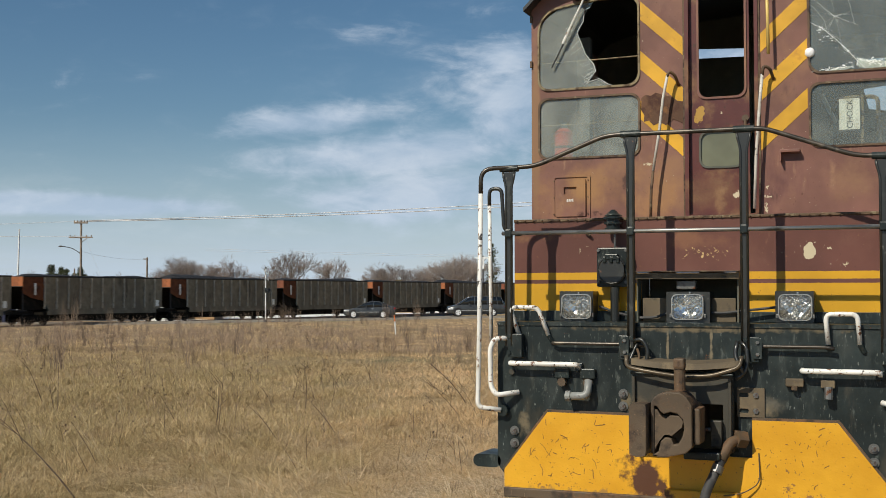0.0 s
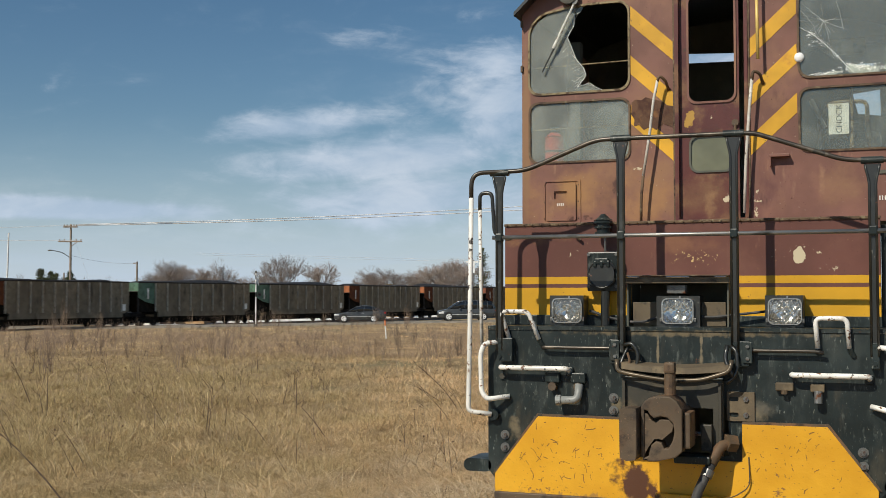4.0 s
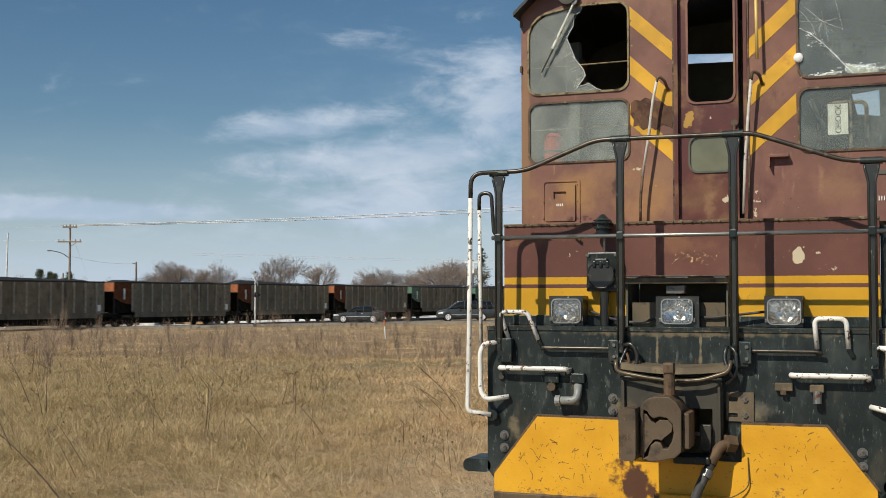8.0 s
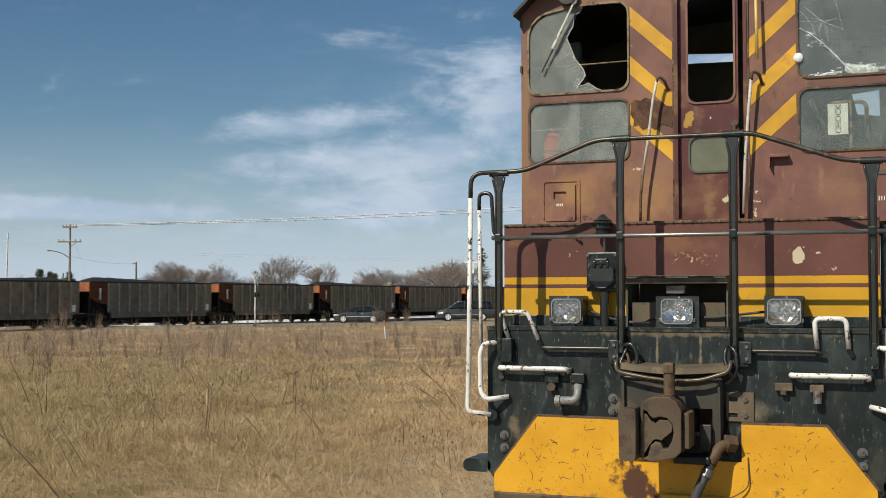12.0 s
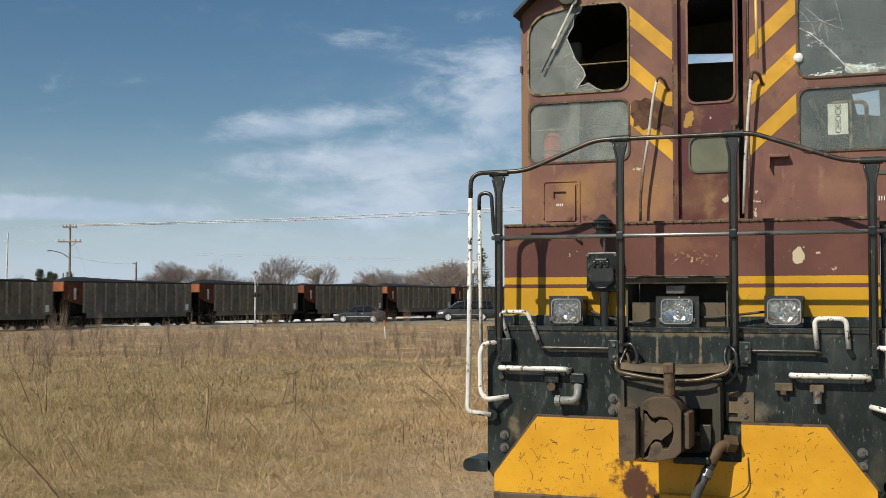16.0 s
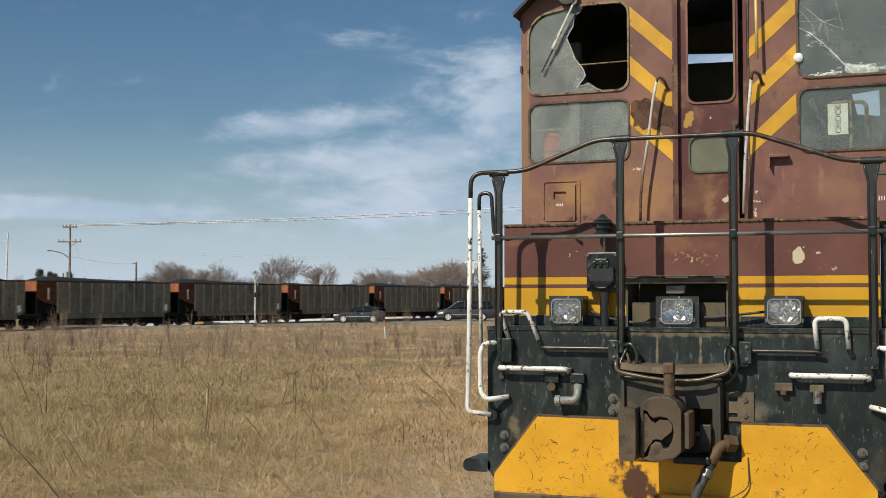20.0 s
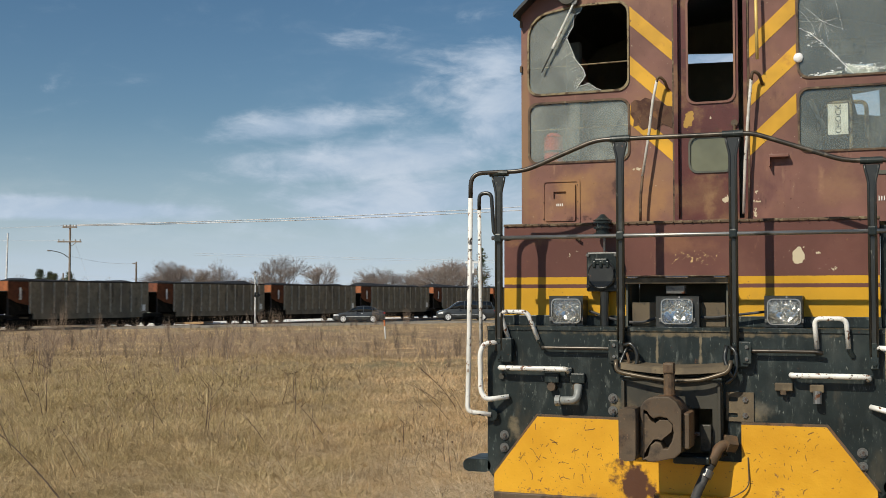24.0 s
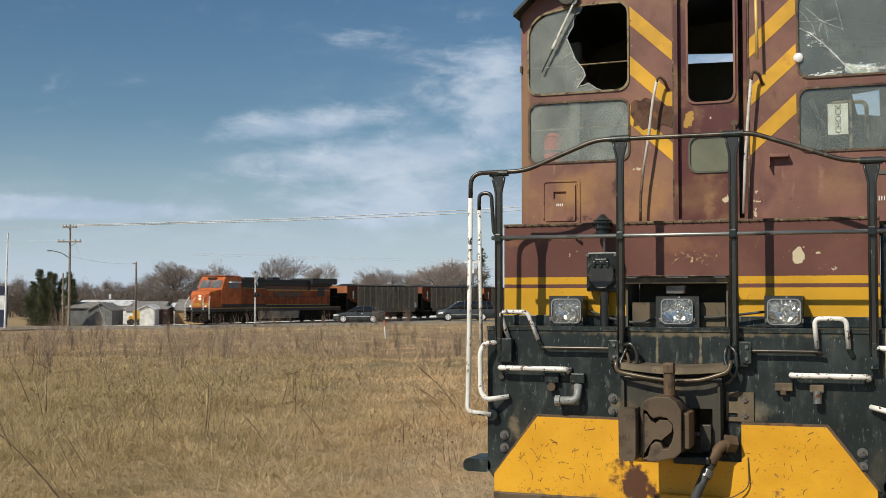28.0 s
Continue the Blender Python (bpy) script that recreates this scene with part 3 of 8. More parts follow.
    lp("buffer_top", top, M_dust_hood, "dust-brown curved buffer plate")
    face = lp("buffer_face", holed([(-0.395, 0.70), (0.372, 0.70), (0.372, 1.262), (0.36, 1.275), (-0.38, 1.275), (-0.395, 1.262)], [[(-0.30, 0.715), (0.300, 0.715), (0.300, 1.060), (-0.30, 1.060)]], -0.10, -0.012), M_dusty, "dusty dark buffer face with an opening for the coupler")
    lp("face_lip", B(-0.40, 0.378, -0.125, -0.012, 1.276, 1.292, 0.004), M_black, "", face)
    for x in (-0.385, 0.343):
        lp("face_flange", B(x, x + 0.022, -0.135, -0.101, 0.70, 1.262, 0.004), M_dusty, "", face)
    lp("keeper_plate", B(0.215, 0.297, -0.16, -0.103, 0.745, 0.945, 0.008), M_dusty, "dusty keeper plate", face)
    lp("keeper_pin", T([(0.16, -0.13, 0.872), (0.214, -0.13, 0.872)], 0.016, 8), M_steel, "", face)


def plow_material():
    m = bpy.data.materials.new("scratched_yellow_paint")
    m.use_nodes = True
    g = Nodes(m.node_tree)
    co = g.n("ShaderNodeTexCoord").outputs["Object"]
    col = g.mix(g.step(g.noise(co, 2.0, 4.0), 0.3, 0.7), c4((0.68, 0.335, 0.016)), c4((0.80, 0.42, 0.025)))
    col = g.mix(g.step(g.noise(co, 45.0, 3.0), 0.66, 0.70), col, c4((0.3, 0.14, 0.03)))
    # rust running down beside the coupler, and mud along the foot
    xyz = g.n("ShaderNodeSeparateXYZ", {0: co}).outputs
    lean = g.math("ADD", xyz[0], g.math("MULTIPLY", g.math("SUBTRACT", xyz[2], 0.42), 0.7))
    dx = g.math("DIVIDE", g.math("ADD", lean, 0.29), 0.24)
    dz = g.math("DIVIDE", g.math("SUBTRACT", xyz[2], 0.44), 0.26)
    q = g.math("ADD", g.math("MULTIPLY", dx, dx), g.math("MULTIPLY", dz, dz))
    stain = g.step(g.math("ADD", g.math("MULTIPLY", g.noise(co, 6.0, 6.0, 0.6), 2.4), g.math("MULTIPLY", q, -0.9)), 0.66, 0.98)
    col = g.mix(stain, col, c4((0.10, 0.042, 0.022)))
    mud = g.step(g.math("ADD", g.noise(co, 12.0, 5.0, 0.7), g.math("MULTIPLY", g.math("SUBTRACT", 0.40, xyz[2]), 3.0)), 0.66, 0.8)
    col = g.mix(g.math("MULTIPLY", mud, 0.7), col, c4((0.30, 0.17, 0.07)))
    col = worn_spots(g, co, col, [((0.30, 0.15, 0.045), 0.78, 0.50, 0.15, 0.22, 26.0, 0.84, 0.96), ((0.34, 0.17, 0.05), 0.95, 0.38, 0.35, 0.07, 22.0, 0.80, 0.95), ((0.26, 0.13, 0.04), -1.0, 0.38, 0.40, 0.06, 24.0, 0.80, 0.95)])
    p = g.n("ShaderNodeBsdfPrincipled", {"Base Color": col, "Roughness": 0.42})
    b = g.n("ShaderNodeBump", {"Height": g.math("ADD", g.noise(co, 3.0), g.math("MULTIPLY", g.noise(co, 70.0), 0.1)), "Strength": 0.6, "Distance": 0.015})
    g.put(p.inputs["Normal"], b.outputs[0])
    g.n("ShaderNodeOutputMaterial", {0: p})
    return m


M_dusty = material("dusty_dark_steel", (0.050, 0.046, 0.035), [((0.14, 0.105, 0.062), 4.0, 0.50, 0.70), ((0.024, 0.026, 0.023), 8.0, 0.52, 0.68)], rough=0.55, bump=((20.0, 0.1),))
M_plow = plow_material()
pilot()


def cast(bm, offset=0.02, seg=2):
    bmesh.ops.bevel(bm, geom=bm.edges[:], offset=offset, segments=seg, affect="EDGES", profile=0.6)
    return bm


def coupler():
    y = -0.55
    outline = [(-0.157, 1.10), (-0.131, 1.139), (-0.101, 1.162), (-0.034, 1.18), (0.055, 1.178), (0.105, 1.143), (0.14, 1.085), (0.14, 0.784), (0.092, 0.738), (-0.052, 0.704), (-0.104, 0.704), (-0.14, 0.718), (-0.159, 0.742)]
    mouth = [(-0.132, 1.076), (-0.11, 1.071), (-0.09, 1.04), (-0.063, 1.018), (-0.015, 1.033), (0.036, 1.024), (0.077, 0.982), (0.084, 0.917), (0.07, 0.855), (0.04, 0.804), (0.011, 0.802), (-0.009, 0.842), (-0.048, 0.852), (-0.084, 0.823), (-0.104, 0.745), (-0.134, 0.727)]
    head = holed(outline, [mouth], y + 0.0, y + 0.13)
    rim = [e for e in head.edges if len(e.link_faces) == 2 and e.calc_face_angle() > 0.9 and abs(e.verts[0].co.y - y) < 0.001 and abs(e.verts[1].co.y - y) < 0.001]
    bmesh.ops.bevel(head, geom=rim, offset=0.009, segments=2, affect="EDGES", profile=0.6)
    hd = lp("coupler", head, M_iron, "rusty cast-iron coupler with open jaw")
    back = prism(bmesh.new(), [(x * 0.97, 0.93 + (z - 0.93) * 0.97) for x, z in outline], y + 0.131, y + 0.33)
    lp("coupler_back", cast(back, 0.02), M_iron, "", hd)
    lp("side_lug", cast(B(0.142, 0.19, y + 0.05, y + 0.30, 0.80, 1.06), 0.012), M_iron, "", hd)
    lp("shank", cast(B(-0.10, 0.14, y + 0.335, 0.3, 0.80, 1.08), 0.02), M_iron, "", hd)
    kn = prism(bmesh.new(), [(-0.302, 1.053), (-0.292, 1.087), (-0.236, 1.097), (-0.18, 1.091), (-0.172, 1.058), (-0.173, 0.755), (-0.186, 0.719), (-0.246, 0.71), (-0.299, 0.727)], y - 0.09, y + 0.10)
    up = [e for e in kn.edges if abs(e.verts[0].co.z - e.verts[1].co.z) > 0.2]
    bmesh.ops.bevel(kn, geom=up, offset=0.055, segments=5, affect="EDGES", profile=0.5, clamp_overlap=True)
    lp("knuckle", kn, M_iron, "rounded coupler knuckle", hd, smooth=False)
    tongue = prism(bmesh.new(), [(-0.160, 1.06), (-0.11, 1.046), (-0.08, 0.99), (-0.049, 0.977), (-0.019, 1.009), (0.047, 1.008), (0.077, 0.969), (0.068, 0.922), (0.035, 0.899), (-0.009, 0.856), (-0.039, 0.874), (-0.067, 0.87), (-0.103, 0.811), (-0.137, 0.743), (-0.160, 0.745)], y + 0.015, y + 0.10)
    lp("knuckle_tongue", cast(tongue, 0.006, 2), M_iron, "", hd)
    lp("lock_pin", T([(0.03, y + 0.15, 1.18), (0.03, y + 0.15, 1.38)], 0.042, 12), M_iron, "", hd)
    lp("pin_head", cast(B(-0.01, 0.07, y + 0.10, y + 0.20, 1.34, 1.42), 0.015), M_iron, "", hd)
    lp("carrier_foot", B(0.03, 0.30, -0.28, -0.12, 0.66, 0.72, 0.012), M_black)
    # air hose
    elbow = lp("hose_valve", T(bent([(0.46, -0.05, 0.79), (0.36, -0.14, 0.80), (0.30, -0.22, 0.66)], 0.08), 0.040, 14), M_iron, "rusty angle valve", smooth=True)
    lp("valve_nut", T([(0.45, -0.06, 0.80), (0.39, -0.11, 0.81)], 0.07, 6), M_iron, "", elbow)
    lp("hose_clamp", T([(0.285, -0.24, 0.62), (0.265, -0.26, 0.57)], 0.045, 16), M_steel, "bright steel clamp", elbow)
    lp("air_hose", T(bent([(0.30, -0.225, 0.66), (0.20, -0.30, 0.44), (0.16, -0.36, 0.26), (0.02, -0.42, 0.16), (-0.1, -0.44, 0.2)], 0.12), 0.036, 14), M_rubber, "grey rubber air hose", smooth=True)
    lp("wire_loop", T(bent([(0.55, -0.03, 0.70), (0.56, -0.05, 0.48), (0.44, -0.08, 0.40), (0.30, -0.12, 0.38)], 0.06), 0.005, 6), M_iron)


coupler()


def scratches():
    """Short dark gouges in the yellow paint."""
    rnd = random.Random(12)
    bm = bmesh.new()
    for k in range(80):
        x = rnd.choice((rnd.gauss(-0.85, 0.28), rnd.gauss(0.9, 0.26), rnd.gauss(-1.0, 0.25)))
        z = rnd.choice((rnd.uniform(0.36, 0.90), rnd.gauss(0.66, 0.10)))
        if not (-1.42 < x < 1.40) or -0.42 < x < 0.5 or z > 0.92 or abs(x) > 1.05 + (0.93 - z) * 0.70:
            continue
        a = radians(rnd.choice((rnd.gauss(70, 25), rnd.gauss(110, 25), rnd.gauss(5, 15))))
        n, step = rnd.randint(2, 4), rnd.uniform(0.006, 0.024)
        w = rnd.uniform(0.0015, 0.004)
        p = Vector((x, 0, z))
        for i in range(n):
            a += rnd.gauss(0, 0.25)
            q = p + Vector((math.cos(a), 0, math.sin(a))) * step
            if q.z > 0.93 or q.z < 0.34:
                break
            s = Vector((-math.sin(a), 0, math.cos(a))) * w
            vs = [bm.verts.new((c.x, -0.0275, c.z)) for c in (p - s, q - s * 0.6, q + s * 0.6, p + s)]
            bm.faces.new(vs)
            p = q
    o = lp("scratch", bm, M_gouge, "short dark scratches")
    o["kind"] = "stuff"


M_gouge = material("bare_gouged_steel", (0.20, 0.105, 0.03), rough=0.7)
scratches()


def handrails():
    yr = -0.055
    rail = bent([(-1.629, -0.12, 2.693), (-1.627, -0.12, 2.915), (-1.40, yr, 2.925), (-1.19, yr, 2.925), (-0.60, yr, 3.150), (0.50, yr, 3.145), (0.62, yr, 3.140), (1.27, yr, 2.905), (1.62, yr, 2.90), (1.66, yr - 0.03, 2.7)], 0.10)
    lp("top_rail", T(rail, 0.0185, 12), M_top_rail, "dark tubular top rail browned for its highlight", smooth=True)
    posts = [(-1.405, 2.915), (-0.402, 3.150), (0.465, 3.145), (1.452, 2.90)]
    for x, top in posts:
        low = 1.47
        h = 0.023
        outline = [(-h, low), (h, low), (h, top - 0.17), (h + 0.006, top - 0.13), (0.044, top - 0.07), (0.050, top - 0.03), (-0.050, top - 0.03), (-0.044, top - 0.07), (-h - 0.006, top - 0.13), (-h, top - 0.17)]
        bm = prism(bmesh.new(), [(x + a, b) for a, b in outline], yr - 0.016, yr + 0.012)
        post = lp("rail_post", bm, M_rail_black, "black pressed-steel rail post")
        for sx in (-1, 1):
            lp("post_flange", T([(x + sx * a, yr - 0.012, b) for a, b in outline[1:6]], 0.0105, 10), M_rail_black, "", post, smooth=True)
        lp("rail_clamp", T([(x - 0.078, yr, top), (x + 0.078, yr, top)], 0.027, 14), M_black, "", post)
        lp("rail_socket", B(x - 0.03, x + 0.03, yr - 0.045, yr + 0.02, 2.35, 2.42, 0.012), M_black, "", post)
        b = lp("post_bracket", B(x - 0.01 if x < -1 else x - 0.03 - 0.07 * (x < 0) + 0.06 * (0 < x < 1), x + 0.11 if x < -1 else x + 0.03 - 0.06 * (x < 0) + 0.07 * (0 < x < 1), yr - 0.02, 0.0, 1.38, 1.57, 0.006), M_black, "", post)
        for z in (1.42, 1.55):
            lp("bolt", D(x, yr - 0.03, z, 0.019, 0.02, seg=6), M_black, "", post)
    lp("mid_rail", T([(-1.46, yr - 0.02, 2.385), (1.70, yr - 0.02, 2.382)], 0.0165, 12), M_mid_rail, "tubular steel mid rail brightened for its sun highlight", smooth=True)
    lp("corner_rail", T(bent([(-1.629, -0.12, 2.712), (-1.643, -0.12, 1.6), (-1.657, -0.12, 0.974), (-1.48, -0.05, 0.95)], 0.045), 0.0195, 10), M_white, "white corner grab rail with chipped paint", smooth=True)
    lp("rail_flange", D(-1.47, -0.05, 0.945, 0.045, 0.045, seg=12), M_black)
    lp("inner_rail", T(bent([(-1.743, 0.42, 2.654), (-1.734, 0.42, 2.0), (-1.727, 0.42, 1.472)], 0.05), 0.017, 8), M_white, "white inner grab rail", smooth=True)
    lp("inner_hook", T(bent([(-1.743, 0.42, 2.654), (-1.743, 0.42, 2.801), (-1.632, 0.42, 2.801), (-1.610, 0.42, 2.44), (-1.45, 0.47, 2.39)], 0.05), 0.017, 8), M_rail_black, "", smooth=True)
    lp("low_grab", T(bent([(-1.42, yr, 1.535), (-1.52, yr - 0.05, 1.53), (-1.552, yr - 0.06, 1.45), (-1.545, yr - 0.06, 1.14), (-1.50, yr - 0.06, 1.075), (-1.335, yr + 0.03, 1.098)], 0.045), 0.0205, 10), M_white, "white side grab iron", smooth=True)
    lp("low_grab", T(bent([(1.47, yr, 1.535), (1.56, yr - 0.05, 1.53), (1.60, yr - 0.06, 1.45), (1.595, yr - 0.06, 1.14), (1.56, yr - 0.06, 1.08), (1.42, yr + 0.03, 1.105)], 0.045), 0.0205, 10), M_white, "white side grab iron", smooth=True)
    # hoop grabs on the deck corners
    for pts in ([(-1.335, -0.03, 1.565), (-1.40, -0.06, 1.785), (-1.165, -0.06, 1.785), (-1.085, -0.03, 1.56)], [(1.055, -0.03, 1.52), (1.04, -0.06, 1.745), (1.262, -0.06, 1.745), (1.275, -0.03, 1.525)]):
        lp("hoop_grab", T(bent(pts, 0.05), 0.0185, 10), M_white, "white hoop grab on the deck edge", smooth=True)
        lp("hoop_foot", T([pts[0], (pts[0][0], 0.0, pts[0][2] - 0.03)], 0.02, 8), M_black)
        lp("hoop_foot", T([pts[-1], (pts[-1][0] + 0.03, 0.0, pts[-1][2] - 0.06)], 0.02, 8), M_black)
    for x0, x1, z in ((-1.396, -0.835, 1.333), (0.872, 1.410, 1.325)):
        bar = lp("white_bar", T(bent([(x0, 0.0, z), (x0, -0.085, z), (x1, -0.085, z), (x1, 0.0, z - 0.03)], 0.03), 0.021, 10), M_white, "white step bar across the pilot", smooth=True)
        lp("bar_foot", B(x1 - 0.03, x1 + 0.03, -0.03, 0.0, z - 0.06, z + 0.01, 0.006), M_black, "", bar)
    for x0, x1 in ((-1.05, -0.36), (0.54, 1.04)):
        lp("lift_rod", T(bent([(x0, -0.03, 1.497), (x0 + 0.02, -0.055, 1.5), (x1, -0.055, 1.5), (x1 + 0.06, -0.055, 1.49)], 0.02), 0.0145, 10), M_top_rail, "dark uncoupling rod browned for its highlight", smooth=True)
    # chains and cut levers at the middle
    lp("hanging_hose", T(bent([(-0.377, -0.08, 1.526), (-0.315, -0.10, 1.548), (-0.267, -0.10, 1.471), (-0.272, -0.10, 1.384), (-0.316, -0.11, 1.317)], 0.05), 0.017, 8), M_rail_black, "black hanging hose end", smooth=True)
    lp("hanging_hose", T(bent([(-0.345, -0.07, 1.53), (-0.388, -0.09, 1.43), (-0.405, -0.12, 1.37), (-0.361, -0.13, 1.335)], 0.05), 0.013, 8), M_rail_black, "black hanging hose end", smooth=True)
    lp("chain_link", T(bent([(-0.35, -0.10, 1.47), (-0.325, -0.12, 1.40), (-0.355, -0.12, 1.345)], 0.03), 0.010, 6), M_iron)
    lp("hanging_hose", T(bent([(0.408, -0.08, 1.538), (0.39, -0.10, 1.44), (0.42, -0.12, 1.37), (0.455, -0.12, 1.30)], 0.05), 0.017, 8), M_rail_black, "black hanging hose end", smooth=True)
    lp("hanging_hose", T(bent([(0.43, -0.08, 1.53), (0.475, -0.10, 1.50), (0.486, -0.11, 1.378), (0.463, -0.12, 1.301), (0.40, -0.13, 1.255)], 0.05), 0.015, 8), M_rail_black, "black hanging hose end", smooth=True)
    # bolted clevis plates that hold the rods
    for x in (-0.452, 0.555):
        pl = lp("rod_plate", B(x - 0.034, x + 0.034, -0.088, -0.076, 1.405, 1.565, 0.004), M_black, "bolted rod plate")
        for z in (1.44, 1.53):
            lp("bolt", D(x, -0.100, z, 0.014, 0.012, seg=6), M_steel, "", pl)


handrails()


def fittings():
    """Pipe ends and sockets on the pilot."""
    for x, z in ((-0.97, 1.24), (-0.76, 1.24)):
        b = lp("pipe_bracket", B(x - 0.06, x + 0.06, -0.05, 0.0, z - 0.02, z + 0.06, 0.008), M_black)
        lp("pipe_cap", D(x, -0.06, z - 0.05, 0.035, 0.05, seg=8), M_iron, "", b)
    lp("pipe_end", T(bent([(-0.75, -0.05, 1.21), (-0.75, -0.09, 1.09), (-0.92, -0.09, 1.085)], 0.05), 0.032, 12), M_grey_pipe, "grey painted pipe elbow", smooth=True)
    lp("pipe_collar", T([(-0.885, -0.09, 1.086), (-0.925, -0.09, 1.085)], 0.042, 12), M_grey_pipe)
    for x0, x1, z0, z1 in ((0.75, 0.88, 1.205, 1.265), (1.0, 1.10, 1.20, 1.26)):
        lp("pipe_bracket", B(x0, x1, -0.05, 0.0, z0, z1, 0.008), M_dust_hood)
    lp("pipe_end", T([(1.055, -0.05, 1.21), (1.055, -0.06, 1.12)], 0.03, 10), M_steel)
    lp("pipe_cap", T([(0.815, -0.04, 1.21), (0.815, -0.04, 1.18)], 0.025, 8), M_iron)
    for x, z in ((-1.40, 1.26), (-1.08, 0.94)):
        lp("bolt", D(x, 0.0, z, 0.026, -0.02, seg=6), M_dusty)


fittings()


def headlight(x, z, boxed):
    """Rectangular sealed beam: silvered bowl, bulb, fluted glass and a bright rim in a black holder."""
    w0, w1, h0, h1 = (0.172, 0.172, 0.135, 0.120) if boxed else (0.150, 0.135, 0.118, 0.125)
    loop = [(x - w0, z - h0), (x + w1, z - h0), (x + w1, z + h1), (x - w0, z + h1)]
    hole = rounded(x - 0.128, x + 0.128, z - 0.103, z + 0.103, 0.045)
    holder = lp("headlight", holed(loop, [hole], 0.285, 0.445), M_rail_black, "square sealed-beam headlight in black housing")
    lp("holder_back", B(x - w0, x + w1, 0.446, 0.449, z - h0, z + h1), M_rail_black, "", holder)
    bez = holed(rounded(x - 0.127, x + 0.127, z - 0.102, z + 0.102, 0.044), [rounded(x - 0.118, x + 0.118, z - 0.093, z + 0.093, 0.038)], 0.252, 0.30)
    lp("bezel", bez, M_chrome, "bright metal bezel", holder)
    nx, nz = 28, 20
    rnd = random.Random(int(x * 100))

    def sheet(front, deep, ripple):
        bm = bmesh.new()
        rows = []
        for j in range(nz + 1):
            v = j / nz * 2 - 1
            rows.append([])
            for i in range(nx + 1):
                u = i / nx * 2 - 1
                dome = 1 - (u * u + v * v) / 2
                y = front + deep * dome + ripple * (math.sin(u * 15 + 0.6) * math.cos(v * 11) + rnd.gauss(0, 0.35))
                rows[-1].append(bm.verts.new((x + 0.116 * u, y, z + 0.091 * v)))
        for a, b in zip(rows, rows[1:]):
            for i in range(nx):
                bm.faces.new((a[i], a[i + 1], b[i + 1], b[i]))
        return bm
    lp("reflector_bowl", sheet(0.275, 0.075, 0.0030), M_lens, "silver reflector bowl", holder, smooth=True)
    bulb = bmesh.new()
    bmesh.ops.create_uvsphere(bulb, u_segments=12, v_segments=8, radius=0.024, matrix=Matrix.Translation((x, 0.312, z - 0.01)))
    lp("bulb", bulb, M_chrome, "", holder, smooth=True)
    o = lp("lens", sheet(0.268, -0.016, 0.0005), M_lamp_glass, "fluted glass lens", holder, smooth=True)
    o.visible_shadow = False
    for a in (-1, 1):
        lp("spring_clip", B(x + a * 0.135 - 0.009, x + a * 0.135 + 0.009, 0.262, 0.284, z - 0.085, z - 0.055, 0.003), M_steel, "", holder)
        lp("spring_clip", B(x + a * 0.06 - 0.016, x + a * 0.06 + 0.016, 0.262, 0.284, z - 0.122, z - 0.106, 0.003), M_rail_black, "", holder)
    lp("aim_screw", D(x + 0.02, 0.255, z + 0.112, 0.008, 0.03, seg=8), M_chrome, "", holder)


for hx, hb in ((-0.930, False), (-0.022, True), (0.800, False)):
    headlight(hx, 1.790, hb)


